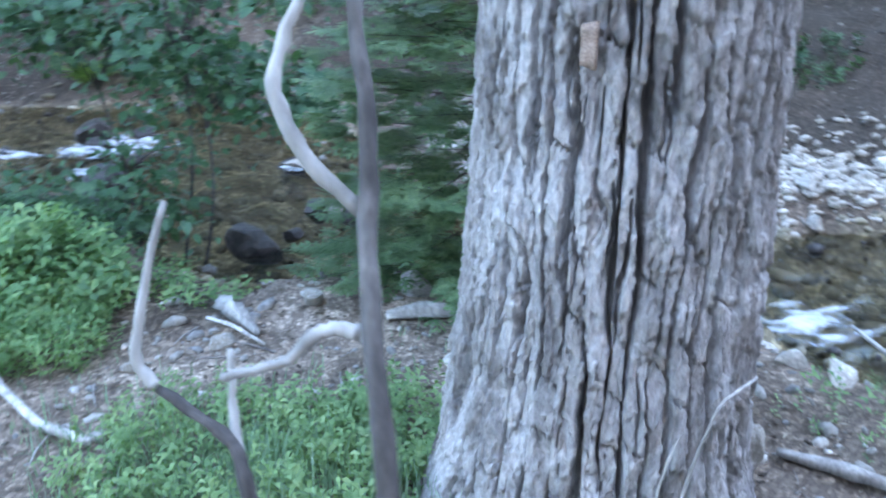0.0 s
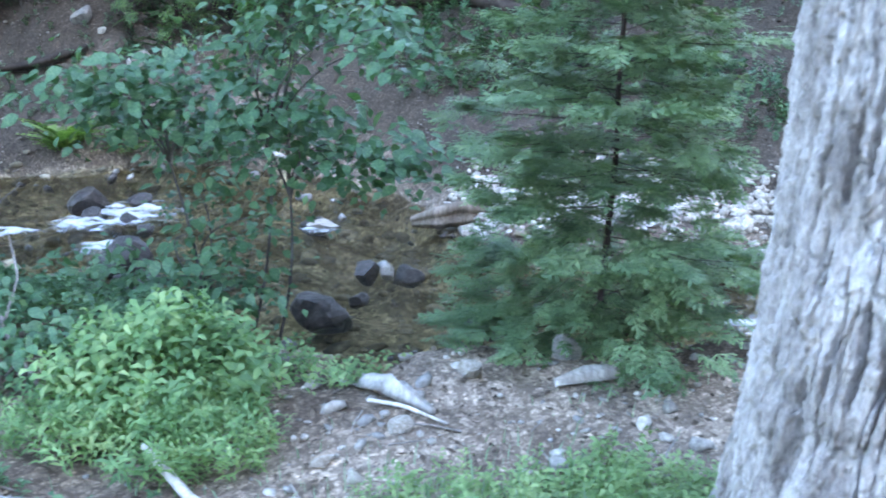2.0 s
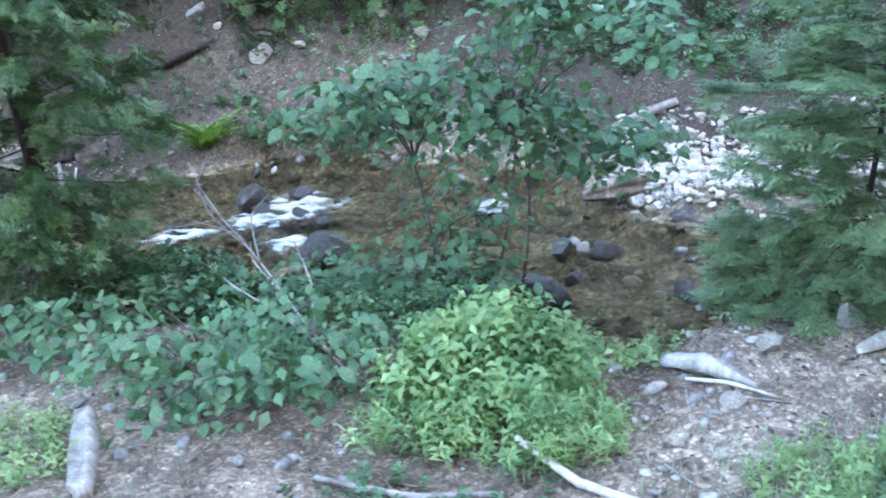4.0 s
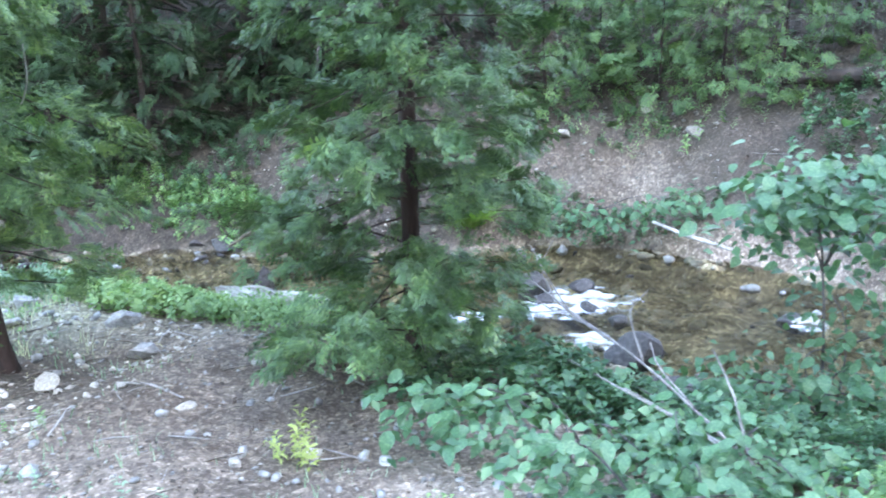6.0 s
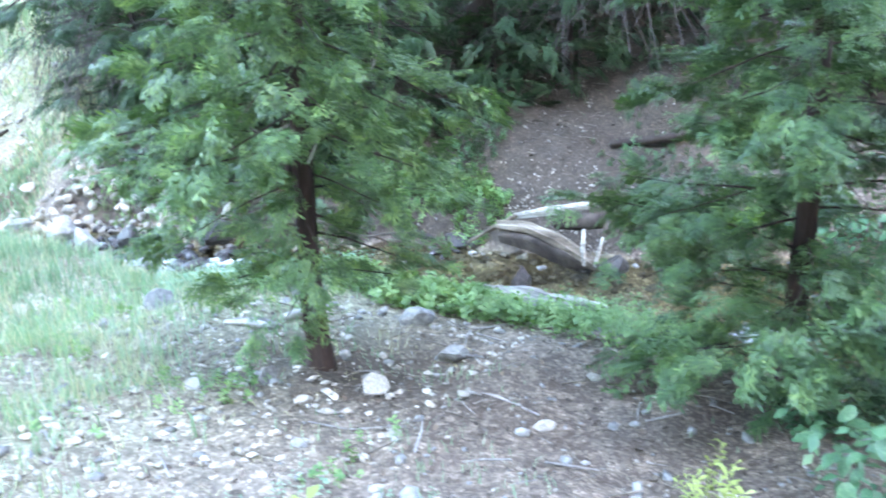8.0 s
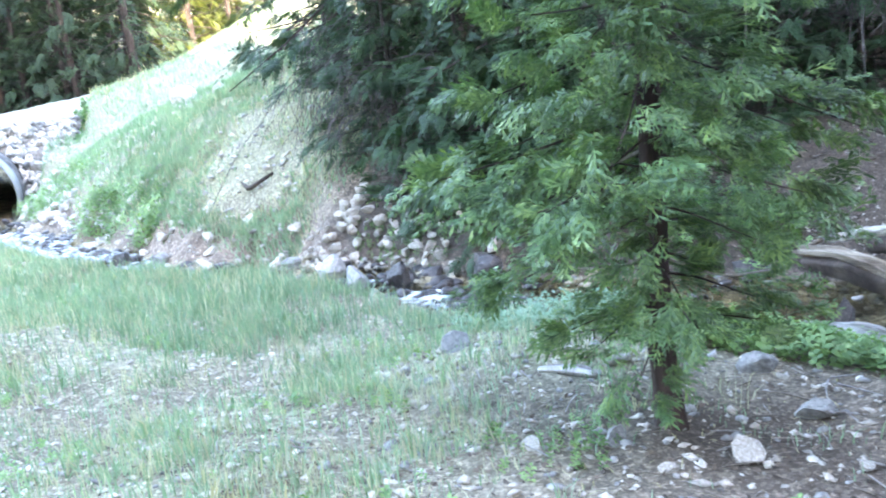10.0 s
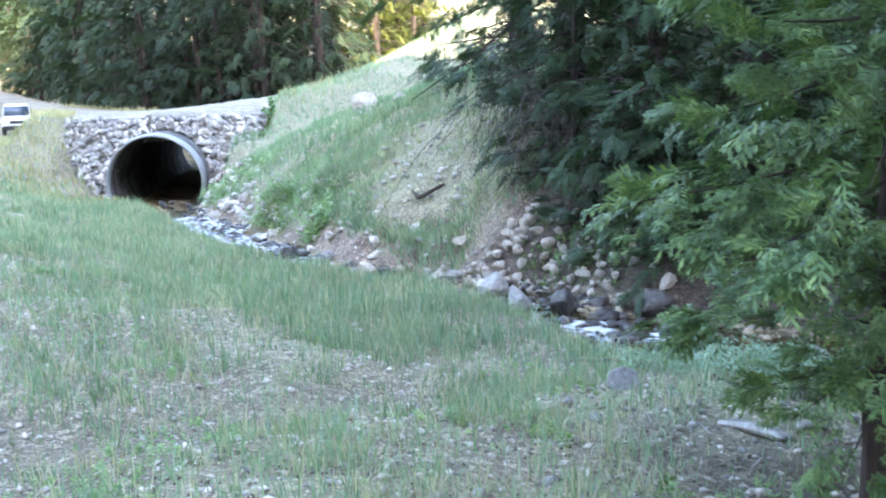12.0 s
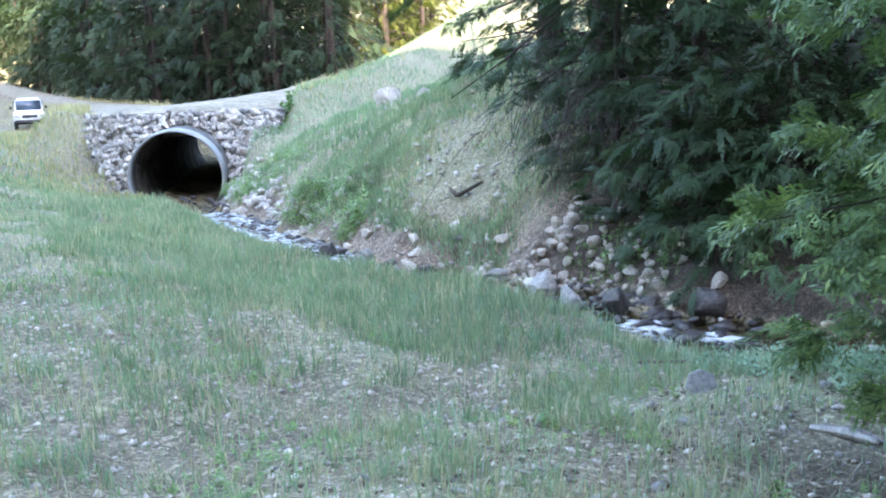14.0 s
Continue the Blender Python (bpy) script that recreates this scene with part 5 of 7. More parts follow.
for k, (x, y, size, top, material, label, ang) in enumerate([
    (0.43, 4.50, (0.34, 0.23, 0.25), 0.14, WETSTONE, "rounded dark wet boulder in the stream", 0.75),
    (0.60, 4.66, (0.11, 0.09, 0.10), 0.08, WETSTONE, "small mottled stone against the dark boulder", 0.9),
    (0.50, 5.16, (0.24, 0.15, 0.15), 0.07, WETSTONE, "dark wet stone in shallow water", 0.9),
    (0.65, 5.14, (0.09, 0.08, 0.09), 0.07, STONE, "small pale stone beside a dark one", 0.5),
    (0.78, 5.12, (0.21, 0.15, 0.14), 0.07, WETSTONE, "blue-grey stone standing out of the water", 1.1),
    (0.01, 5.95, (0.26, 0.15, 0.12), 0.08, STONE, "flat white stone in the stream", 0.8),
    (-0.1, 6.05, (0.3, 0.2, 0.1), 0.03, WETSTONE, "dark flat stone awash in the stream", 0.6),
    (1.37, 4.47, (0.14, 0.12, 0.13), 0.05, WETSTONE, "small dark wet stone", 0.6),
    (1.24, 4.60, (0.20, 0.11, 0.12), 0.04, WETSTONE, "long dark wet stone", 0.6),
    (1.36, 5.63, (0.26, 0.2, 0.18), 0.10, WETSTONE, "dark wet stone at the cobble bar", 0.5),
    (-1.13, 5.10, (0.36, 0.28, 0.26), 0.16, WETSTONE, "dark boulder with white water behind it", 0.7),
    (-0.84, 4.75, (0.28, 0.22, 0.16), 0.08, WETSTONE, "smooth grey-brown stone near the bank", 0.4),
    (-1.95, 6.15, (0.42, 0.26, 0.26), 0.15, WETSTONE, "dark boulder above the riffle", 0.7),
    (-1.5, 5.88, (0.16, 0.12, 0.12), 0.07, WETSTONE, "small dark stone among the white water", 0.7),
    (-1.82, 5.95, (0.2, 0.14, 0.14), 0.08, WETSTONE, "small dark stone among the white water", 0.7),
    (-1.28, 5.7, (0.14, 0.12, 0.1), 0.06, WETSTONE, "small dark stone among the white water", 0.7),
    (-1.62, 6.32, (0.2, 0.15, 0.14), 0.09, WETSTONE, "dark stone above the white water", 0.7),
    (-5.5, 6.62, (0.26, 0.2, 0.2), 0.14, WETSTONE, "dark stone at the foot of the far bank", 0.9),
    (-5.25, 6.6, (0.22, 0.16, 0.18), 0.12, WETSTONE, "dark stone at the foot of the far bank", 0.8),
    (-5.0, 6.64, (0.24, 0.2, 0.2), 0.15, WETSTONE, "dark stone at the foot of the far bank", 1.0),
    (-4.78, 6.62, (0.2, 0.15, 0.16), 0.1, WETSTONE, "dark stone at the foot of the far bank", 0.9),
    (-4.0, 5.62, (0.26, 0.13, 0.36), 0.24, WETSTONE, "dark pointed stone standing in the stream", 1.3),
    (-8.4, 5.30, (0.3, 0.24, 0.25), 0.22, GREYSTONE, "pale-topped boulder at the water's edge", 0.7),
    (-7.86, 5.12, (0.28, 0.25, 0.26), 0.22, GREYSTONE, "upright grey boulder in the stream", 0.8),
    (-7.5, 5.34, (0.26, 0.22, 0.25), 0.24, WETSTONE, "dark brown boulder in the stream", 0.6),
    (-6.93, 5.75, (0.3, 0.24, 0.24), 0.22, WETSTONE, "large dark boulder beside the small fall", 0.6),
    (-7.4, 5.62, (0.3, 0.24, 0.24), 0.12, WETSTONE, "dark stone among the white water", 0.6),
    (-9.40, 5.63, (0.3, 0.26, 0.22), 0.14, GREYSTONE, "grey boulder by the stream", 0.6),
    (-11.6, 5.50, (0.38, 0.3, 0.28), 0.16, GREYSTONE, "large grey boulder at the bend", 0.6),
    (-12.3, 5.42, (0.32, 0.26, 0.32), 0.16, WETSTONE, "dark stone at the bend of the stream", 0.7)]):
    if x < -7:
        ang += 0.4
    rock("boulder" if max(size) > 0.3 else "rock", x, y, size, material, label, 200 + k, z=water_z(x) + top - size[2] * 0.7, turn=37 * k, group="stream stones", angular=ang, tilt=(5 * math.sin(k), 6 * math.cos(k)))

for k, (x, y, size, material, label, ang) in enumerate([
    (1.79, 3.46, (0.15, 0.12, 0.12), GREYSTONE, "smooth grey stone at the stream's edge", 0.4),
    (1.25, 2.86, (0.105, 0.09, 0.08), STONE, "round white pebble on the gravel", 0.3),
    (1.44, 3.25, (0.12, 0.10, 0.11), STONE, "round pale stone on the gravel", 0.3),
    (3.26, 3.4, (0.14, 0.1, 0.09), COBBLE, "white stone on the gravel beyond the trunk", 0.8),
    (3.18, 3.62, (0.12, 0.1, 0.08), COBBLE, "white stone near the water", 0.7),
    (3.42, 3.3, (0.16, 0.11, 0.09), COBBLE, "pale flat stone on the gravel", 0.9),
    (3.5, 3.62, (0.2, 0.14, 0.12), STONE, "pale stone at the water's edge", 0.9),
    (3.12, 2.72, (0.1, 0.09, 0.18), STONE, "upright pale stone against the trunk", 1.0),
    (1.05, 2.62, (0.09, 0.06, 0.05), STONE, "small white stone on the gravel", 0.6),
    (1.18, 2.55, (0.07, 0.06, 0.05), STONE, "small white stone on the gravel", 0.6),
    (-3.55, 2.91, (0.125, 0.115, 0.11), STONE, "round pale stone under the cedar", 0.3),
    (-3.72, 2.64, (0.09, 0.075, 0.06), STONE, "pale stone under the cedar", 0.5),
    (-3.98, 2.74, (0.12, 0.09, 0.1), GREYSTONE, "grey stone at the cedar's foot", 0.6),
    (-4.26, 2.6, (0.1, 0.075, 0.06), STONE, "pale stone beside the cedar", 0.5),
    (-3.52, 3.54, (0.17, 0.13, 0.12), GREYSTONE, "grey stone at the edge of the grass", 0.5),
    (-3.88, 3.85, (0.2, 0.15, 0.13), GREYSTONE, "grey stone at the edge of the grass", 0.5),
    (-3.17, 2.96, (0.08, 0.06, 0.05), STONE, "small pale pebble on the gravel", 0.5),
    (-2.8, 3.53, (0.075, 0.06, 0.05), STONE, "small pale pebble on the gravel", 0.5),
    (-2.81, 2.94, (0.09, 0.06, 0.05), STONE, "small pale pebble on the gravel", 0.5),
    (-2.1, 2.78, (0.1, 0.07, 0.06), STONE, "pale stone beside the yellow plant", 0.5),
    (-2.37, 2.62, (0.09, 0.06, 0.05), STONE, "pale stone beside the yellow plant", 0.5),
    (-3.24, 2.52, (0.085, 0.07, 0.03), STONE, "flat white flake of stone", 0.9),
    (-5.53, 3.71, (0.24, 0.17, 0.15), GREYSTONE, "blue-grey stone at the meadow's edge", 1.3),
    (-4.62, 1.52, (0.17, 0.13, 0.1), STONE, "pale stone in the meadow grass", 0.7),
    (-4.69, 3.98, (0.16, 0.12, 0.12), GREYSTONE, "grey stone behind the cedar", 0.5),
    (-2.57, 8.22, (0.26, 0.2, 0.2), STONE, "white block on the far bank", 1.0),
    (-2.17, 8.37, (0.17, 0.14, 0.13), STONE, "white stone on the far bank", 0.9),
    (-0.94, 8.49, (0.17, 0.14, 0.13), STONE, "white stone on the far bank", 0.9),
    (-3.32, 8.59, (0.26, 0.2, 0.22), GREYSTONE, "grey block on the far bank", 1.0),
    (-3.09, 8.54, (0.13, 0.1, 0.09), STONE, "pale stone on the far bank", 0.8),
    (-1.45, 8.98, (0.13, 0.1, 0.1), STONE, "pale stone on the far bank", 0.8),
    (-17.9, 10.35, (0.95, 0.6, 0.7), COBBLE, "large pale boulder on the grassy slope", 1.0),
    (-16.6, 10.36, (0.4, 0.34, 0.36), STONE, "grey boulder on the grassy slope", 0.9)]):
    rock("rock" if max(size) > 0.11 else "pebble", x, y, size, material, label, 260 + k, 0.28, turn=53 * k, group="stones on the ground", angular=ang + 0.4, sub=3 if max(size) > 0.15 else 2)


def stone_bars():
    rng = random.Random(17)
    pale, grey = stone_set(BLOCKS, COBBLE, "cobble"), stone_set(BLOCKS, STONE, "cobble")
    bar = thing("cobble_bar", 2.4, 6.1, 0.0, "bar of pale river cobbles on the far side", "cobbles", kind="structure")
    spots, sizes = [], []
    while len(spots) < 295:
        x, y = rng.uniform(0.95, 4.3) if rng.random() < 0.4 else rng.uniform(1.0, 2.5), rng.gauss(6.15, 0.36)
        if y < edge_y(x, 2) - 0.15 or y > 6.8:
            continue
        spots.append((x - 2.4, y - 6.1))
        sizes.append(rng.choice([0.05, 0.06, 0.07, 0.09, 0.11, 0.14]))
    zs = [at_ground(x + 2.4, y + 6.1) for x, y in spots]
    loose_stones(bar, spots, sizes, pale, COBBLE, 3, 0.3, z=zs)
    r = np.random.RandomState(37)
    n = 2600
    x, y = r.uniform(0.8, 5.2, n), r.normal(6.2, 0.42, n)
    keep = (y > np.interp(x, STREAM[:, 0], STREAM[:, 2]) - 0.1) & (y < 6.95)
    x, y = x[keep], y[keep]
    pebble_bed("cobbles", x, y, 0.035 + 0.06 * r.rand(len(x)) ** 1.5, STONE, "small white cobbles filling the bar", 12)
    edge = thing("stony_bank", -12, 6.0, 0.0, "loose grey and pale rocks along the stream", "rocks", kind="structure")
    spots, sizes = [], []
    for k in range(295):
        x = -6.9 - 17.5 * rng.random() ** 1.2
        spots.append((x + 12, edge_y(x, 2) + rng.uniform(-0.25, 0.55) + (rng.random() < 0.3) * rng.uniform(0, 0.5) - 6.0))
        sizes.append(rng.choice([0.06, 0.07, 0.09, 0.12, 0.18]) * (1 + 0.03 * (-x - 7)))
    zs = [at_ground(x - 12, y + 6.0) for x, y in spots]
    loose_stones(edge, spots, sizes, grey, STONE, 4, 0.35, 0.75, z=zs)
    pile = thing("stone_pile", -8.5, 6.1, 0.0, "heap of pale stones on the slope above the stream", "rocks")
    spots, sizes = [], []
    for cx, cy, sx, sy, n, s in ((-8.95, 6.1, 0.1, 0.22, 22, 0.13), (-8.0, 6.0, 0.4, 0.2, 60, 0.075), (-7.9, 6.4, 0.3, 0.2, 20, 0.08), (-8.5, 5.75, 0.6, 0.16, 90, 0.065)):
        for _ in range(n):
            spots.append((rng.gauss(cx, sx) + 8.5, rng.gauss(cy, sy) - 6.1))
            sizes.append(s * rng.uniform(0.6, 1.3))
    zs = [at_ground(x - 8.5, y + 6.1) + rng.uniform(0, 0.1) for x, y in spots]
    loose_stones(pile, spots, sizes, stone_set(BLOCKS, STONE, "cobble"), STONE, 5, 0.35, 0.8, z=zs)


stone_bars()


def loose_ground():
    r = np.random.RandomState(31)
    # pebbles on the gravel
    n = 7500
    x, y = r.uniform(-6.5, 3.9, n), r.uniform(0.7, 5.0, n)
    z, wet, south, north, d = land(x, y)
    keep = (south > 0.05) & (r.rand(n) < np.where(x < -4.6, 0.5, 1.0)) & (WAVE_MID(x * 1.3, y * 1.3) + r.normal(0, 0.8, n) > -0.6)
    x, y = x[keep], y[keep]
    pebble_bed("gravel", x, y, 0.006 + 0.026 * r.rand(len(x)) ** 3, STONE, "pale pebbles and grit over brown soil", 1)
    n = 1300
    x, y = r.uniform(-6.5, 3.9, n), r.uniform(1.2, 5.0, n)
    keep = land(x, y)[2] > 0.0
    x, y = x[keep], y[keep]
    pebble_bed("gravel", x, y, 0.02 + 0.055 * r.rand(len(x)) ** 3, GREYSTONE, "scattered grey and pale pebbles", 2)
    n = 150
    x, y = r.uniform(0.7, 3.6, n), 2.2 + 1.4 * r.rand(n)
    pebble_bed("gravel", x, y, 0.03 + 0.06 * r.rand(n) ** 2.5, COBBLE, "white stones on the gravel by the stream", 7)
    # the bed of the stream
    n = 4200
    x = r.uniform(-9.5, 4.4, n)
    y = np.interp(x, STREAM[:, 0], STREAM[:, 1]) + r.rand(n) * np.interp(x, STREAM[:, 0], STREAM[:, 2] - STREAM[:, 1])
    pebble_bed("stream_bed", x, y, 0.03 + 0.12 * r.rand(n) ** 3, BEDSTONE, "amber and brown stones on the stream bed", 3, 0.52)
    # far bank
    n = 3400
    x, y = r.uniform(-6.5, 4.0, n), r.uniform(6.0, 11.5, n)
    keep = land(x, y)[3] > 0.1
    x, y = x[keep], y[keep]
    pebble_bed("gravel", x, y, 0.014 + 0.05 * r.rand(len(x)) ** 3.2, STONE, "loose stones on the far bank", 4)
    n = 420
    x, y = r.normal(-4.15, 0.42, n), 6.72 + 0.28 * np.abs(r.normal(0, 1, n))
    pebble_bed("gravel", x, y, 0.014 + 0.03 * r.rand(n) ** 2, STONE, "pale stones and chips behind the fallen logs", 8)
    n = 6000
    x, y = -10 - 14 * r.rand(n) ** 1.2, r.uniform(5.4, 13, n)
    keep = (land(x, y)[3] > 0.1) & (WAVE_MID(x * 0.7, y * 0.7) + 1.3 * (x > -15) + r.normal(0, 0.6, n) > 0.2)
    x, y = x[keep], y[keep]
    pebble_bed("gravel", x, y, 0.022 + 0.1 * r.rand(len(x)) ** 3.4, COBBLE, "pale stones on the dry slope", 5)
    n = 5200
    x, y = -3.2 - 7.5 * r.rand(n), r.uniform(-0.8, 4.6, n)
    keep = land(x, y)[2] > 0.3
    x, y = x[keep], y[keep]
    pebble_bed("gravel", x, y, 0.015 + 0.045 * r.rand(len(x)) ** 2.5, STONE, "pale stones among the meadow grass", 6)


def edge_stones():
    """Small stones that stand out of the shallow water."""
    r = np.random.RandomState(91)
    n = 190
    x = r.uniform(-9.0, 4.2, n)
    f = np.where(r.rand(n) < 0.75, np.where(r.rand(n) < 0.5, r.beta(1, 7, n), 1 - r.beta(1, 7, n)), r.rand(n))
    y = np.interp(x, STREAM[:, 0], STREAM[:, 1]) + f * np.interp(x, STREAM[:, 0], STREAM[:, 2] - STREAM[:, 1])
    size = 0.04 + 0.1 * r.rand(n) ** 2
    z = np.interp(x, STREAM[:, 0], STREAM[:, 3]) + r.uniform(-0.02, 0.0, n)
    pick = r.rand(n) < 0.6
    pebble_bed("stream_stones", x[pick], y[pick], size[pick], WETSTONE, "small dark wet stones in the shallows", 8, 0.45, z[pick])
    pebble_bed("stream_stones", x[~pick], y[~pick], size[~pick], GREYSTONE, "small grey stones in the shallows", 9, 0.4, z[~pick])
    n = 90
    x, y = r.uniform(-9.2, -6.1, n), r.uniform(5.0, 5.95, n)
    pebble_bed("stream_stones", x, y, 0.08 + 0.12 * r.rand(n), WETSTONE, "dark wet rocks among the riffle", 14, 0.35, np.interp(x, STREAM[:, 0], STREAM[:, 3]) + 0.0 * x)
    n = 240
    x = -9.5 - 15 * r.rand(n)
    y = np.interp(x, STREAM[:, 0], STREAM[:, 1]) + r.rand(n) * np.interp(x, STREAM[:, 0], STREAM[:, 2] - STREAM[:, 1])
    keep = r.rand(n) < np.where(y > np.interp(x, STREAM[:, 0], (STREAM[:, 1] + STREAM[:, 2]) / 2), 1, 0.05)
    x, y = x[keep], y[keep]
    pebble_bed("stream_stones", x, y, 0.1 + 0.16 * r.rand(len(x)) ** 2, WETSTONE, "dark stones in the upper stream", 10, 0.4, np.interp(x, STREAM[:, 0], STREAM[:, 3]) - 0.01)


ROTTEN = mineral("rotten_wood", (0.04, 0.032, 0.026), (0.095, 0.076, 0.062), (0.22, 0.185, 0.155), 7.0, 0.9, 0.012, (0.2, 1, 1), 0.0)
DRIFT = mineral("brown_driftwood", (0.09, 0.07, 0.055), (0.19, 0.155, 0.125), (0.34, 0.29, 0.25), 8.0, 0.85, 0.008, (1, 1, 0.2), 0.1)
BEDSTONE = mineral("bed_stone", (0.16, 0.135, 0.09), (0.33, 0.285, 0.2), (0.58, 0.52, 0.41), 3.0, 0.7, 0.006, None, 0.6)
loose_ground()
edge_stones()


def litter():
    """Dry leaves, bark flakes and bits of straw lying flat."""
    r = np.random.RandomState(44)
    for name, material, n, box, size, label in (("leaf_litter", DUFF, 9000, (-6, 3.8, 0.8, 5.0), 0.016, "brown fallen leaves and bark flakes"), ("leaf_litter", DUFF, 6000, (-7, 4, 6.4, 11.5), 0.024, "brown needles and leaves on the far bank"),
                                               ("dry_bits", PALE_BITS, 2500, (-7, 4, 6.4, 11.0), 0.012, "pale dead leaves on the far bank"), ("dry_bits", PALE_BITS, 5500, (-10, 3.6, -0.8, 4.8), 0.01, "bleached straw and chips on the ground")):
        x, y = r.uniform(box[0], box[1], n), r.uniform(box[2], box[3], n)
        z, wet, south, north, d = land(x, y)
        keep = wet < 0.02
        x, y, z = x[keep], y[keep], z[keep]
        n = len(x)
        leaf = np.array([(-0.5, 0, 0), (0, -0.9, 0.1), (0.5, 0, 0), (0, 0.9, 0.15)])
        if name == "dry_bits":
            leaf = leaf * (0.45, 1.6, 1)
        a = r.uniform(0, 6.28, n)
        up = np.stack([r.normal(0, 0.35, n), r.normal(0, 0.35, n), np.ones(n)], -1)
        turns = frames(np.stack([np.cos(a), np.sin(a), r.normal(0, 0.2, n)], -1), up, size * r.uniform(0.5, 1.6, n))
        v, f = stamp(leaf, np.array([[0, 1, 2, 3]]), turns, np.stack([x, y, z + 0.006], -1))
        tagged(put(name, mesh_of(name, v, f, smooth=False), material), label, "litter", kind="stuff")


def twig_litter():
    """Short dead twigs and stalks strewn over the ground."""
    r = np.random.RandomState(46)
    for material, n, box, label in ((TWIG, 500, (-5.5, 3.6, 1.2, 4.8), "short grey twigs strewn on the gravel"), (DRIFT, 350, (-5.0, 0.5, 2.2, 4.6), "brown twigs and stalks under the cedars"), (TWIG, 900, (-6.5, 3.5, 6.8, 10.5), "grey twigs on the far bank")):
        x, y = r.uniform(box[0], box[1], n), r.uniform(box[2], box[3], n)
        z, wet = land(x, y)[:2]
        keep = wet < 0.02
        x, y, z = x[keep], y[keep], z[keep]
        n = len(x)
        a = r.uniform(0, 6.28, n)
        ring = np.array([(math.cos(c), 0, math.sin(c)) for c in (0.5, 2.6, 4.7)]) * 0.03
        base = np.concatenate([ring + (0, -0.5, 0), ring * 0.8 + (0.04, 0.1, 0.02), ring * 0.5 + (0, 0.55, 0)])
        quads = np.array([(k + e, (k + 1) % 3 + e, (k + 1) % 3 + e + 3, k + e + 3) for e in (0, 3) for k in range(3)])
        size = 0.04 + 0.16 * r.rand(n) ** 2.5
        v, f = stamp(base, quads, frames(np.stack([np.cos(a), np.sin(a), r.normal(0.02, 0.08, n)], -1), np.tile([0, 0, 1.0], (n, 1)), size), np.stack([x, y, z + 0.012], -1))
        tagged(put("twigs", mesh_of("twigs", v, f), material), label, "twigs", kind="stuff")


twig_litter()
DUFF = mineral("dry_leaf", (0.06, 0.042, 0.032), (0.13, 0.1, 0.078), (0.25, 0.2, 0.15), 4.0, 0.9, 0.002, None, 0.6)
PALE_BITS = mineral("bleached_bits", (0.22, 0.185, 0.13), (0.34, 0.3, 0.23), (0.5, 0.45, 0.37), 4.0, 0.9, 0.002, None, 0.4)
litter()


# ---- white water ----
def foam_patch(cx, cy, length, width, turn, seed, lift=0.03):
    nu, nv = int(length / 0.022), int(width / 0.022)
    u, v = np.meshgrid(np.linspace(-1, 1, nu), np.linspace(-1, 1, nv), indexing="ij")
    c, s = math.cos(radians(turn)), math.sin(radians(turn))
    x = cx + u * length / 2 * c - v * width / 2 * s
    y = cy + u * length / 2 * s + v * width / 2 * c
    streak = Waves(seed, 0.42, 16)(u * length * 0.9, v * width * 1.6)
    fine = Waves(seed + 1, 0.09, 20)(u * length * 0.8, v * width * 2.2)
    body = 1.0 - (u**2 + v**2) * 1.1 + 0.5 * streak + 0.12 * fine
    z = np.interp(x, STREAM[:, 0], STREAM[:, 3]) + 0.004 + lift * np.clip(body, 0, 1) * (0.7 + 0.08 * fine)
    i = np.arange(nu * nv).reshape(nu, nv)
    faces = np.stack([i[:-1, :-1], i[1:, :-1], i[1:, 1:], i[:-1, 1:]], -1).reshape(-1, 4)
    b = body.ravel()
    faces = faces[(b[faces] > 0.2).any(1)]
    me = mesh_of("white_water", np.stack([x, y, z], -1).reshape(-1, 3), faces)
    layer = me.attributes.new("thickness", "FLOAT", "POINT")
    layer.data.foreach_set("value", np.clip(body.ravel() - 0.2, 0, 1).astype(np.float32))
    tagged(put("white_water", me, FOAM), "broken white water over stones", "white water", "riffles", kind="structure")


for args in ((-1.6, 6.02, 0.95, 0.75, 25, 3), (-1.35, 5.3, 0.5, 0.35, -25, 5), (-2.3, 5.5, 0.6, 0.28, 10, 21), (-1.85, 5.75, 0.5, 0.3, 40, 23), (-7.05, 5.1, 0.95, 0.5, 15, 7), (-6.5, 5.3, 0.6, 0.35, 30, 27), (-3.65, 5.55, 0.6, 0.25, 10, 11), (3.36, 4.4, 0.75, 0.45, 30, 13), (2.8, 4.75, 0.45, 0.25, 30, 19), (-8.0, 5.35, 0.35, 0.16, 0, 15), (-0.02, 5.9, 0.3, 0.12, 10, 17)):
    foam_patch(*args)


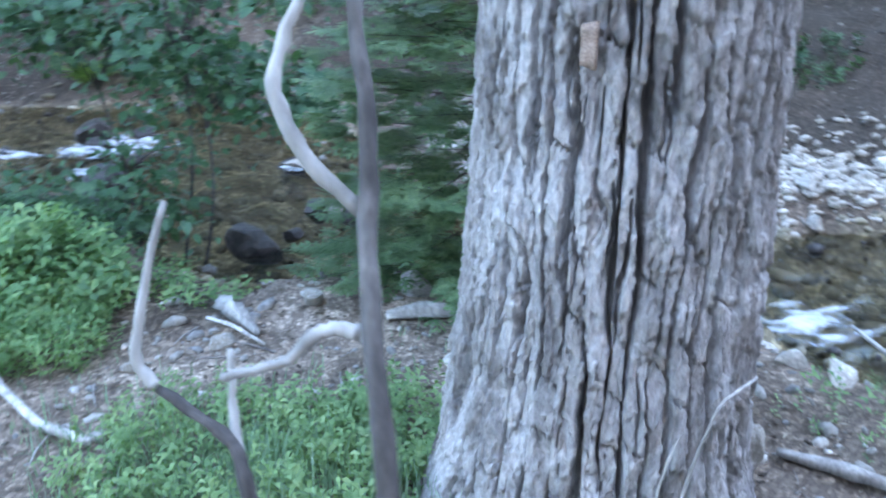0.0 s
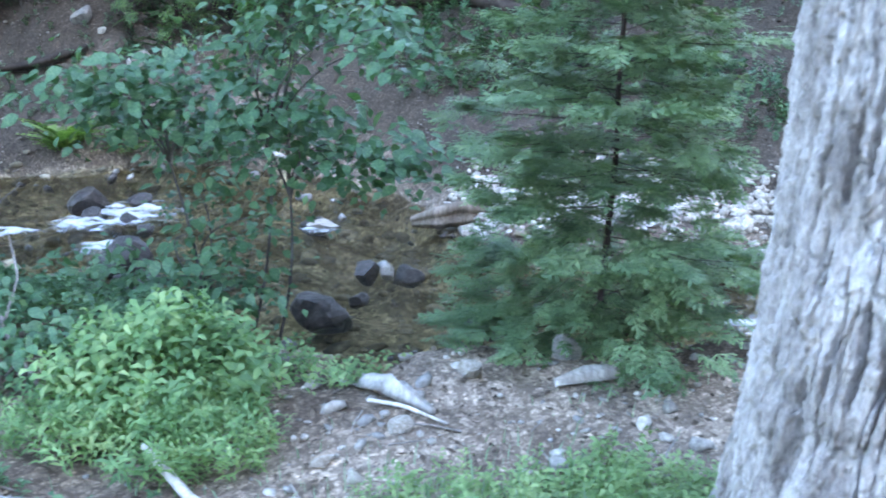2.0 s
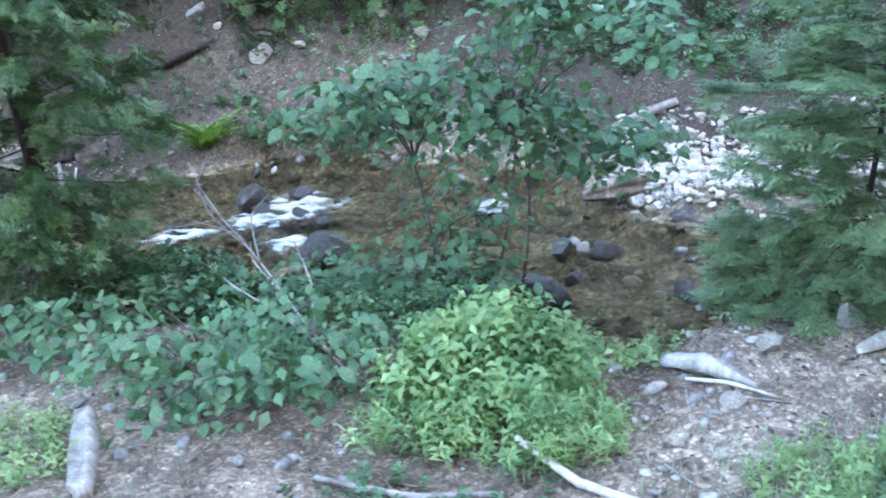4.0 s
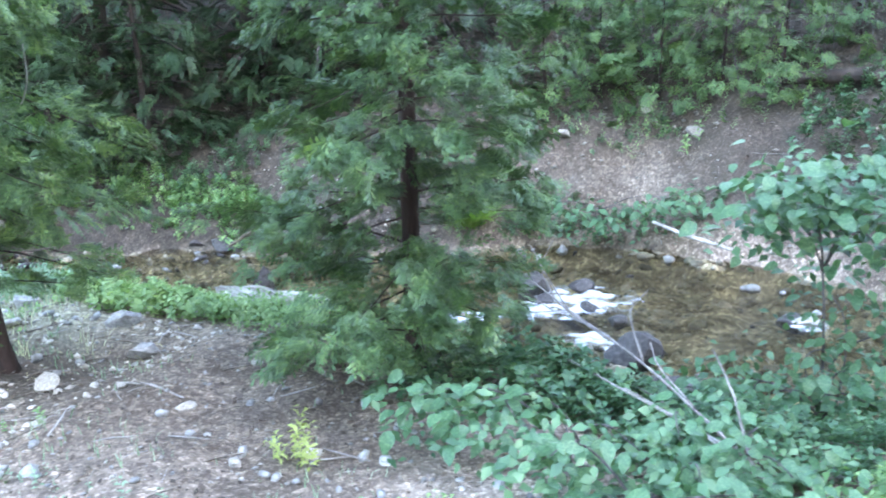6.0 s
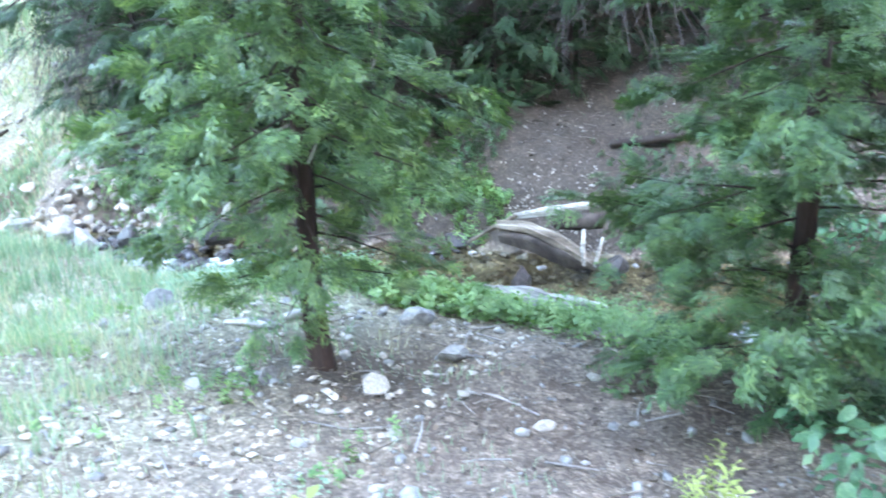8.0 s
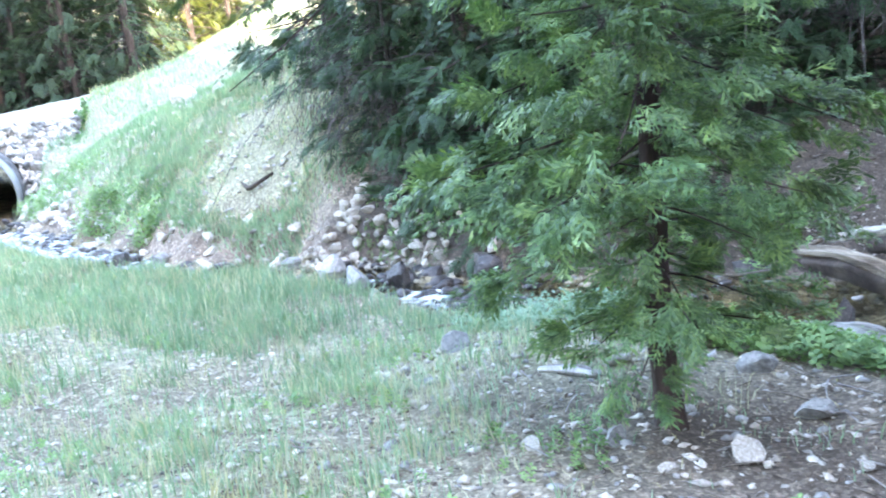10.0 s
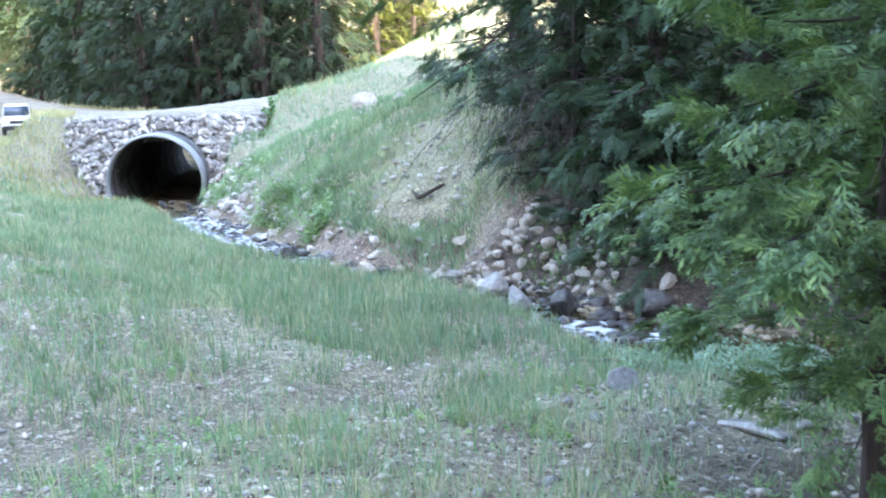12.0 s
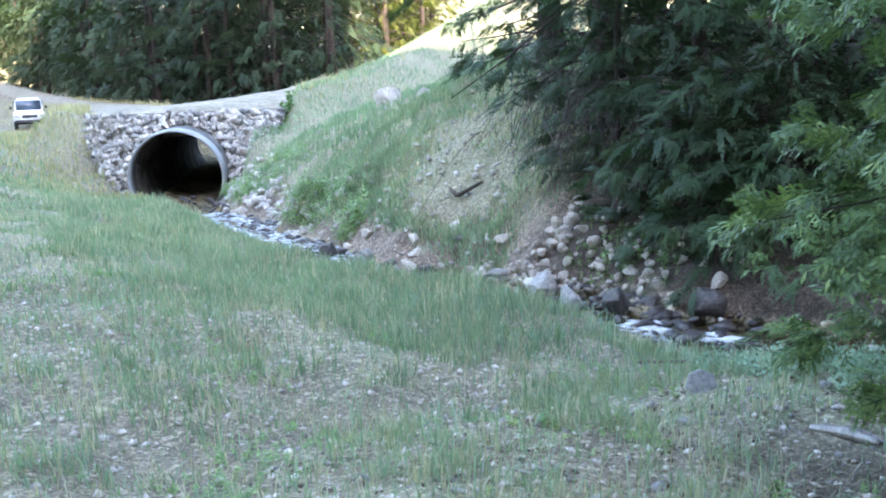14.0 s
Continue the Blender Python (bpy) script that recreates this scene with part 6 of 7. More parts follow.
def riffle(x0, x1, seed):
    """A long run of broken water that follows the stream; its white also stands in for reflected sky."""
    nu, nv = int((x1 - x0) / 0.05), 26
    x, v = np.meshgrid(np.linspace(x0, x1, nu), np.linspace(-1, 1, nv), indexing="ij")
    near, far, level = (np.interp(x, STREAM[:, 0], STREAM[:, k]) for k in (1, 2, 3))
    y = (near + far) / 2 + v * (far - near) * 0.42
    streak, fine = Waves(seed, 0.6, 16)(x * 0.7, y * 1.6), Waves(seed + 1, 0.14, 16)(x * 0.7, y * 1.4)
    body = 0.8 - 0.35 * v**2 + 0.3 * streak + 0.22 * fine
    z = level + 0.006 + 0.02 * np.clip(body, 0, 1) * (0.6 + 0.4 * fine)
    i = np.arange(nu * nv).reshape(nu, nv)
    faces = np.stack([i[:-1, :-1], i[1:, :-1], i[1:, 1:], i[:-1, 1:]], -1).reshape(-1, 4)
    faces = faces[(body.ravel()[faces] > 0.42).all(1)]
    me = mesh_of("white_water", np.stack([x, y, z], -1).reshape(-1, 3), faces)
    layer = me.attributes.new("thickness", "FLOAT", "POINT")
    layer.data.foreach_set("value", np.clip(body.ravel() - 0.3, 0, 1).astype(np.float32))
    tagged(put("white_water", me, FOAM), "pale broken water and painted sky reflection down a shallow riffle", "white water", "riffles", kind="structure")


# pale foam here also paints the sky's reflection on the upper stream
riffle(-19.5, -10.6, 51)


# ---- driftwood, fallen logs and dead branches ----
def g(x, y, up=0.0):
    return (x, y, at_ground(x, y) + up)


log("driftwood", [g(1.02, 3.22, 0.03), g(1.19, 3.06, 0.04), g(1.36, 2.95, 0.02)], [0.024, 0.03, 0.012], DEADWOOD, "pale splintered piece of driftwood on gravel", 1, 12, "driftwood", "driftwood", 0.6)
log("stick", [g(1.1, 3.02, 0.03), g(1.25, 2.95, 0.03), g(1.42, 2.9, 0.02)], [0.008, 0.009, 0.005], DEADWOOD, "thin splinter of wood beside driftwood", 22, 8, "stick", "driftwood", 0.2)
log("driftwood", [g(1.78, 3.21, 0.02), g(1.9, 3.29, 0.03), g(2.01, 3.37, 0.025)], [0.015, 0.032, 0.025], DEADWOOD, "short bleached chunk of wood on gravel", 2, 12, "driftwood", "driftwood", 0.3)
log("driftwood", [g(3.2, 2.78, 0.02), g(3.38, 2.72, 0.03), g(3.58, 2.7, 0.02)], [0.014, 0.026, 0.012], TWIG, "bleached split log beyond the trunk", 31, 12, "driftwood", "driftwood", 0.6)
log("stick", [g(3.62, 2.95, 0.02), g(3.58, 3.2, 0.14), g(3.45, 3.5, 0.25)], [0.008, 0.009, 0.006], DEADWOOD, "thin bleached stick leaning over the gravel", 32, 8, "stick", "driftwood", 0.1)
log("stick", [g(0.48, 2.52, 0.1), g(0.7, 2.37, 0.02), g(0.98, 2.24, 0.02), g(1.26, 2.14, 0.04)], [0.016, 0.018, 0.018, 0.012], DEADWOOD, "bleached bent stick on the ground", 3, 9, "stick", "driftwood", 0.1)
log("stick", [g(0.45, 2.3, 0.02), g(0.15, 2.22, 0.03), g(-0.2, 2.3, 0.02)], [0.012, 0.014, 0.01], TWIG, "grey stick under the bush", 4, 8, "stick", "driftwood", 0.1)
log("driftwood", [g(-1.17, 2.52, 0.07), g(-1.05, 2.3, 0.06), g(-0.92, 2.06, 0.05)], [0.03, 0.045, 0.035], TWIG, "grey rotting branch on the ground", 5, 14, "driftwood", "driftwood", 0.5)
log("driftwood", [(0.63, 5.94, 0.09), (0.8, 5.98, 0.12), (0.98, 6.06, 0.14), (1.12, 6.12, 0.12)], [0.03, 0.07, 0.08, 0.05], DRIFT, "thick brown drift log at the cobble bar", 6, 16, "log", "driftwood", 0.35)
log("driftwood", [g(0.84, 6.85, 0.03), g(1.1, 6.9, 0.05), g(1.36, 6.93, 0.04)], [0.02, 0.035, 0.028], TWIG, "bleached log lying on the far bank", 7, 14, "log", "driftwood", 0.2)
SPLIT_WOOD = mineral("split_bleached_wood", (0.12, 0.1, 0.085), (0.36, 0.335, 0.3), (0.62, 0.6, 0.56), 16.0, 0.85, 0.012, (0.1, 1, 1), 0.15)
TAN_WOOD = mineral("split_tan_wood", (0.05, 0.036, 0.028), (0.19, 0.155, 0.12), (0.4, 0.355, 0.3), 14.0, 0.85, 0.015, (0.1, 1, 1), 0.15)
log("fallen_log", [(-4.08, 5.12, 0.16), (-3.75, 5.06, 0.19), (-3.42, 5.02, 0.17)], [0.045, 0.065, 0.05], SPLIT_WOOD, "pale weathered log lying at the water's edge", 8, 18, "log", "fallen logs", 0.6)
log("fallen_log", [(-3.72, 5.3, 0.13), (-3.5, 5.26, 0.14), (-3.26, 5.28, 0.12)], [0.03, 0.045, 0.03], SPLIT_WOOD, "pale split length of wood behind a log", 41, 12, "log", "fallen logs", 0.6)
log("fallen_log", [(-4.05, 5.0, 0.06), (-3.7, 4.95, 0.08), (-3.3, 4.88, 0.07)], [0.03, 0.04, 0.03], DARK_BARK, "dark wet log under a pale one", 9, 12, "log", "fallen logs", 0.2)
log("fallen_log", [(-4.52, 6.4, 0.28), (-4.25, 6.37, 0.29), (-4.04, 6.36, 0.23), (-3.85, 6.38, 0.13), (-3.68, 6.42, 0.02)], [0.028, 0.038, 0.045, 0.046, 0.036], TAN_WOOD, "hollow tan log arching over the water", 10, 20, "log", "fallen logs", 0.6)
# added dark log: gives the black shadow under the arching log a shape
log("fallen_log", [(-4.5, 6.42, 0.19), (-4.2, 6.4, 0.19), (-3.95, 6.4, 0.11), (-3.72, 6.46, 0.0)], [0.04, 0.07, 0.075, 0.05], DARK_BARK, "added dark log standing in for the shadow beneath the arching one", 42, 14, "log", "fallen logs", 0.4)
log("fallen_log", [(-4.42, 6.52, 0.33), (-4.1, 6.48, 0.41), (-3.76, 6.42, 0.5)], [0.022, 0.034, 0.028], SPLIT_WOOD, "pale split limb lying over the arching log", 11, 12, "log", "fallen logs", 0.45)
# added dark wood in place of the shadowed hollow below the limb
log("fallen_log", [(-4.1, 6.6, 0.3), (-3.9, 6.58, 0.33), (-3.7, 6.56, 0.36)], [0.05, 0.06, 0.05], DARK_BARK, "added dark wood standing in for the shadow under a split limb", 43, 12, "log", "fallen logs", 0.5)
log("stick", [(-4.76, 6.34, 0.12), (-4.56, 6.4, 0.25), (-4.38, 6.48, 0.36)], [0.012, 0.018, 0.016], TAN_WOOD, "brown stick leaning on the bank", 21, 9, "stick", "fallen logs", 0.3)
log("stick", [(-3.76, 6.36, 0.04), (-3.78, 6.38, 0.18), (-3.79, 6.42, 0.32)], [0.016, 0.02, 0.015], SPLIT_WOOD, "pale upright stub under the log", 23, 9, "stick", "fallen logs", 0.4)
log("stick", [(-3.68, 6.36, 0.04), (-3.66, 6.38, 0.15), (-3.64, 6.42, 0.27)], [0.014, 0.018, 0.012], SPLIT_WOOD, "pale upright stub under the log", 24, 9, "stick", "fallen logs", 0.4)
rock("root_stump", -3.6, 6.55, (0.2, 0.2, 0.24), ROTTEN, "weathered root stump at the log's end", 401, 0.5, z=0.36, angular=0.9)
rock("boulder", -3.55, 6.4, (0.22, 0.2, 0.2), WETSTONE, "dark wet boulder below the stump", 402, 0.4, z=0.02, angular=0.9)
log("driftwood", [g(-4.72, 3.33, 0.015), g(-4.58, 3.35, 0.02), g(-4.44, 3.39, 0.015)], [0.009, 0.016, 0.01], DEADWOOD, "split pale length of wood beside the cedar", 12, 10, "driftwood", "driftwood", 0.5)
log("driftwood", [g(-4.7, 3.38, 0.015), g(-4.55, 3.42, 0.022), g(-4.42, 3.43, 0.015)], [0.01, 0.017, 0.009], TWIG, "split grey length of wood beside the cedar", 33, 10, "driftwood", "driftwood", 0.5)
log("driftwood", [g(-4.48, 3.53, 0.02), g(-4.44, 3.57, 0.025), g(-4.39, 3.62, 0.02)], [0.02, 0.024, 0.018], DEADWOOD, "short pale log beside the cedar", 13, 12, "log", "driftwood", 0.25)
log("stick", [(-1.2, 7.25, 0.33), (-0.95, 7.2, 0.25), (-0.55, 7.1, 0.17)], [0.012, 0.02, 0.014], DEADWOOD, "white branch hanging over the far edge", 14, 9, "stick", "driftwood", 0.15)
log("stick", [g(-3.22, 3.06, 0.01), g(-3.05, 3.02, 0.012), g(-2.85, 2.98, 0.01)], [0.005, 0.007, 0.005], TWIG, "thin twig on the gravel", 15, 7, "stick", "driftwood", 0.1)
log("fallen_log", [g(-4.0, 7.75, 0.04), g(-3.5, 7.95, 0.1), g(-3.1, 8.25, 0.08)], [0.035, 0.045, 0.035], DARK_BARK, "dark log lying on the far bank", 16, 12, "log", "fallen logs", 0.2)
log("fallen_log", [g(-0.2, 8.95, 0.05), g(0.5, 8.75, 0.1), g(1.3, 8.65, 0.08)], [0.05, 0.07, 0.05], DARK_BARK, "dark log on the upper bank", 17, 12, "log", "fallen logs", 0.2)
log("stick", [g(-6.35, 4.15, 0.02), g(-6.1, 4.25, 0.05), g(-5.85, 4.5, 0.08)], [0.01, 0.012, 0.008], DRIFT, "reddish stick at the meadow's edge", 18, 8, "stick", "driftwood", 0.1)
log("fallen_branch", [g(-11.15, 6.5, 0.03), g(-10.9, 6.4, 0.12), g(-10.65, 6.6, 0.04)], [0.012, 0.03, 0.02], DARK_BARK, "dark forked branch on the dry slope", 19, 9, "branch", "", 0.2)
twiggy("dead_branch", -0.2, 2.95, at_ground(-0.2, 2.95), "bare grey branch fallen over the shrub", [
    ([(0, 0, 0.0), (-0.24, 0.15, 0.17), (-0.7, 0.75, 0.26), (-1.15, 1.35, 0.25), (-1.5, 1.75, 0.3)], 0.0067),
    ([(-0.24, 0.15, 0.17), (-0.3, 0.38, 0.3), (-0.36, 0.45, 0.4), (-0.4, 0.5, 0.46)], 0.0053),
    ([(-0.15, 0.1, 0.1), (-0.45, 0.3, 0.2), (-0.75, 0.5, 0.24)], 0.0053),
    ([(-0.7, 0.75, 0.26), (-0.8, 0.95, 0.42), (-0.72, 1.05, 0.5)], 0.0045),
    ([(-1.15, 1.35, 0.25), (-1.3, 1.45, 0.4), (-1.42, 1.6, 0.52)], 0.0045),
    ([(-1.0, 1.15, 0.25), (-1.2, 1.1, 0.34), (-1.35, 1.05, 0.46)], 0.0037),
    ([(-0.45, 0.42, 0.22), (-0.62, 0.5, 0.36), (-0.66, 0.6, 0.42)], 0.0037),
    ([(-0.3, 0.2, 0.18), (-0.75, 0.55, 0.2), (-1.05, 0.9, 0.16), (-1.4, 1.2, 0.12)], 0.0045),
    ([(-0.9, 1.0, 0.25), (-1.2, 1.3, 0.3), (-1.35, 1.5, 0.42), (-1.3, 1.62, 0.55)], 0.0037),
    ([(-0.1, 0.06, 0.07), (-0.5, 0.5, 0.15), (-1.0, 1.05, 0.12)], 0.0037),
    ([(-1.15, 1.35, 0.25), (-1.45, 1.3, 0.22), (-1.7, 1.35, 0.3)], 0.0030)], TWIG, 5)


def twig_tangle(x, y, z, n, reach, drop, seed, label):
    r = np.random.RandomState(seed)
    root = thing("dead_twigs", x, y, z, label, "dead twigs", "dead twigs")
    tubes = []
    for _ in range(n):
        a = np.array([r.normal(0, reach * 0.6), r.normal(0, 0.3), r.uniform(-0.2, 0.5)])
        d = np.array([r.normal(0, 0.4), r.normal(-0.3, 0.25), -r.uniform(0.4, 1.0) * drop])
        t = np.linspace(0, 1, 6)[:, None]
        pts = a + d * t + np.array([r.normal(0, 0.15), r.normal(0, 0.1), 0.2]) * np.sin(t * 3.1)
        tubes.append(tube(pts, 0.005 * (1 - 0.7 * t[:, 0]) + 0.0015, 4, False))
    for line in tubes:
        put("twig", mesh_of("twig", *line), DEAD_STEM, root)


twig_tangle(-4.7, 8.6, 2.3, 70, 1.0, 1.0, 3, "hanging grey dead twigs under a conifer")
twig_tangle(-3.2, 9.6, 2.4, 50, 1.0, 0.9, 4, "hanging grey dead twigs under a conifer")
twig_tangle(-0.2, 9.4, 2.4, 45, 1.0, 0.9, 5, "grey dead twigs on the upper bank")
twig_tangle(-10.0, 7.5, 2.0, 80, 0.8, 1.4, 6, "thicket of grey dead twigs on the slope")
twig_tangle(-9.0, 6.9, 1.5, 110, 0.8, 1.0, 7, "thicket of grey dead twigs on the slope")


# ---- broadleaf shrubs ----
LEAVES = [leaf_mesh("leaf", 0.62, 0.25, 0.2), leaf_mesh("leaf", 0.7, 0.15, 0.35), leaf_mesh("leaf", 0.55, 0.35, 0.1)]


def shrub(name, x, y, z, label, masses, size, per, seed, material=SHRUB_LEAF, stem=0.005, group="broadleaf shrubs", spread=0.17, fork=0.0):
    """A shrub of thin stems, each ending in a mass of overlapping leaves; every leaf is a piece of its own."""
    rng = random.Random(seed)
    root = thing(name, x, y, z, label, "shrub", group)
    meshes = [m.copy() for m in LEAVES]
    knot = np.zeros(3)
    if fork:
        knot = (np.mean(np.array(masses), 0) - (x, y, z)) * (fork * 0.7, fork * 0.7, fork)
        t = np.linspace(0, 1, 10)[:, None]
        trunk = knot * t + np.array([0.03, 0.02, 0]) * np.sin(t * 3.14)
        put("main_stem", mesh_of("main_stem", *tube(trunk, stem * 1.8 * (1 - 0.4 * t[:, 0]), 7)), DEAD_STEM, root)
    for tx, ty, tz in masses:
        p = np.array([tx - x, ty - y, tz - z])
        bend = np.array([rng.uniform(-0.12, 0.12), rng.uniform(-0.1, 0.1), 0.1])
        t = np.linspace(0, 1, 14)[:, None]
        foot = np.array([rng.uniform(-0.15, 0.15), rng.uniform(-0.1, 0.1), 0]) if not fork else knot
        line = foot + (p - foot) * np.concatenate([t**1.5, t**1.5, t**0.8], 1) + bend * np.sin(t * 3.1)
        put("stem", mesh_of("stem", *tube(line, stem * (1 - 0.75 * t[:, 0]) + 0.001, 6)), DEAD_STEM, root)
        for _ in range(per):
            q = Vector((rng.gauss(0, spread), rng.gauss(0, spread * 0.8), rng.gauss(0, spread * 0.62)))
            d = (Vector((q.x, q.y, 0)).normalized() * rng.uniform(0.5, 1) + Vector((rng.gauss(0, 0.5), rng.gauss(-0.35, 0.5), rng.uniform(-0.7, 0.1)))).normalized()
            up = Vector((rng.gauss(0, 0.3), rng.gauss(-0.45, 0.3), 1)).normalized()
            across = d.cross(up).normalized()
            n = size * rng.uniform(0.6, 1.2)
            leaf = put("leaf", rng.choice(meshes), material, root)
            leaf.matrix_basis = Matrix.Translation(Vector(p) + q) @ Matrix((across, d, across.cross(d))).transposed().to_4x4() @ Matrix.Diagonal((n, n, n, 1))
    # the smaller leaves deep inside
    r = np.random.RandomState(seed + 70)
    n = 70 * len(masses)
    spots = np.repeat(np.array(masses) - (x, y, z), 70, 0) + r.normal(0, 1, (n, 3)) * spread * np.array([1.15, 1.0, 0.75]) - (0, -0.03, 0.05)
    blade = np.array([(0, 0, 0), (0.3, 0.45, 0.06), (0, 1, -0.15), (-0.3, 0.45, 0.06)])
    ahead = np.stack([r.normal(0, 1, n), r.normal(-0.2, 1, n), r.uniform(-0.8, 0.2, n)], -1)
    v, f = stamp(blade, np.array([[0, 1, 2, 3]]), frames(ahead, np.array([0, -0.3, 1.0]) + r.normal(0, 0.3, (n, 3)), size * r.uniform(0.4, 0.9, n)), spots)
    tagged(put("foliage", mesh_of("foliage", v, f, smooth=False), material, root), kind="stuff")
    return root


shrub("broadleaf_shrub", -0.12, 4.2, -0.06, "arching broadleaf shrub with round green leaves over the water", [(-0.42, 3.80, 1.38), (-0.29, 3.90, 1.41), (-0.11, 4.00, 1.46), (-0.19, 4.10, 1.24), (0.03, 4.00, 1.32), (0.06, 4.20, 1.08), (-0.40, 4.00, 1.21)], 0.084, 42, 1, spread=0.11, fork=0.75)
shrub("broadleaf_shrub", 0.28, 4.2, -0.06, "arching broadleaf shrub with round green leaves over the water", [(0.23, 4.10, 1.38), (0.27, 4.00, 1.22), (0.45, 4.10, 1.24), (0.40, 4.20, 1.02), (0.62, 4.20, 1.18), (0.63, 4.30, 0.97), (0.83, 4.30, 1.00), (0.98, 4.30, 0.94)], 0.086, 44, 5, spread=0.12, fork=0.7)
shrub("broadleaf_shrub", 0.12, 4.25, -0.06, "tall broadleaf shrub with hanging leafy sprays over the water", [(0.43, 3.90, 1.76), (0.56, 4.00, 1.80), (0.54, 4.00, 1.61), (0.71, 4.00, 1.67), (0.87, 3.90, 1.66), (1.00, 3.80, 1.63), (1.12, 3.70, 1.56), (0.58, 4.10, 1.90), (0.27, 4.10, 1.53)], 0.08, 24, 2, spread=0.09, fork=0.62)
shrub("broadleaf_shrub", -0.05, 4.15, -0.06, "thin young shrub standing in the shallow water", [(-0.53, 4.00, 0.43), (-0.10, 4.20, 0.81), (-0.11, 4.10, 0.58), (0.08, 4.10, 0.45), (0.16, 4.00, 0.34), (-0.24, 4.00, 0.32), (0.26, 4.20, 0.67)], 0.07, 24, 7, spread=0.12, fork=0.3)
shrub("broadleaf_shrub", -1.6, 7.6, 0.15, "leafy shrub along the far edge of the water", [(-2.25, 7.35, 0.4), (-1.91, 7.35, 0.33), (-1.59, 7.35, 0.3), (-1.26, 7.35, 0.4), (-0.95, 7.35, 0.5)], 0.09, 22, 12, spread=0.12)
shrub("broadleaf_shrub", -0.45, 4.0, 0.1, "leafy shrub at the near edge of the stream", [(-0.9, 4.0, 0.3), (-0.7, 4.0, 0.38), (-0.49, 4.0, 0.34), (-0.24, 4.0, 0.4), (-0.05, 4.0, 0.26), (0.05, 4.05, 0.36)], 0.075, 34, 13, spread=0.12)
shrub("broadleaf_shrub", -1.15, 3.2, at_ground(-1.15, 3.2), "low broadleaf shrub with large blue-green leaves", [(-1.73, 2.95, 0.66), (-1.54, 2.95, 0.62), (-1.3, 2.95, 0.63), (-1.27, 2.95, 0.41), (-1.05, 2.95, 0.48), (-0.86, 2.95, 0.39), (-1.03, 2.95, 0.26), (-0.79, 2.95, 0.53), (-0.99, 2.95, 0.09)], 0.078, 32, 3, spread=0.11)
shrub("broadleaf_shrub", -0.85, 2.75, at_ground(-0.85, 2.75), "low spray of large leaves over the gravel", [(-1.1, 2.65, 0.66), (-0.9, 2.62, 0.46), (-0.76, 2.58, 0.36), (-0.6, 2.66, 0.62), (-0.42, 2.7, 0.6)], 0.085, 16, 14, spread=0.09)
shrub("broadleaf_shrub", -0.6, 3.2, at_ground(-0.6, 3.2), "low leafy shrub under a fallen branch", [(-0.6, 2.95, 0.46), (-0.45, 2.95, 0.36), (-0.64, 2.95, 0.24), (-0.3, 2.95, 0.54), (-0.68, 2.95, 0.62), (-0.46, 2.95, 0.68)], 0.066, 40, 4, spread=0.12)


def herb_patch(name, cx, cy, rx, ry, n, size, tall, material, label, seed, template, category="bush", mound=0.0, clump=0.25, wet_ok=False, sink=0.02, pieces=10):
    """A low plant made of many sprigs over an oval of ground."""
    r = np.random.RandomState(seed)
    a, q = r.uniform(0, 6.28, n), np.sqrt(r.rand(n))
    x, y = cx + rx * q * np.cos(a) + r.normal(0, clump * 0.1, n), cy + ry * q * np.sin(a)
    z, wet = land(x, y)[:2]
    z = np.maximum(z, np.interp(x, STREAM[:, 0], STREAM[:, 3]))
    keep = wet < (2 if wet_ok else 0.3)
    x, y, z, q = x[keep], y[keep], z[keep], q[keep]
    lift = mound * (1 - q**2) * r.rand(len(x)) ** 0.6 * np.clip(0.9 + 0.5 * WAVE_SMALL(x * 1.3, y * 1.3), 0.25, 1.7)
    root = thing(name, cx, cy, at_ground(cx, cy), label, category)
    spots = np.stack([x - cx, y - cy, z - at_ground(cx, cy) - sink + lift], -1)
    sizes = size * r.uniform(0.6, 1.25, len(x))
    # each plant or branch of the patch is a part of its own
    k = max(1, min(pieces, len(x) // 6))
    mid = spots[r.choice(len(x), k, replace=False)]
    nearest = ((spots[:, None, :2] - mid[None, :, :2]) ** 2).sum(-1).argmin(1)
    for m in range(k):
        own = nearest == m
        if own.any():
            ob = scatter_sprigs("branch" if category == "bush" else "plant", spots[own], sizes[own], template, material, root, seed + 1 + m)
            tagged(ob)
    return root


SPRIG, HERB, FERN = sprig(11, 0.11, 1), sprig(8, 0.07, 2, 1.3), feather(10, 0.4, 65, 0.05, 0.5, 9)
SPIKE = sprig(16, 0.05, 5, 1.4)
BUSHY = sprig(12, 0.06, 7, 1.25)
LEAFY = sprig(12, 0.068, 7, 1.25)
BROAD = sprig(9, 0.1, 9, 0.7)
WISPY = sprig(18, 0.035, 8, 1.3)
herb_patch("green_bush", 0.32, 2.98, 0.38, 0.36, 410, 0.18, 1, BUSH_LEAF, "dense bright green leafy bush on the gravel", 1, LEAFY, mound=0.19, pieces=30)
herb_patch("green_bush", 0.55, 2.68, 0.3, 0.27, 230, 0.14, 1, BUSH_LEAF, "feathery low part of a green bush on the gravel", 33, WISPY, mound=0.09, pieces=14)
herb_patch("green_bush", 0.1, 2.68, 0.24, 0.22, 150, 0.14, 1, BUSH_LEAF, "low green bush beside a larger one", 34, WISPY, mound=0.08, pieces=10)
herb_patch("green_bush", 0.82, 3.3, 0.3, 0.25, 90, 0.11, 1, BUSH_LEAF, "thin green weeds beside the bush", 2, HERB, mound=0.05)
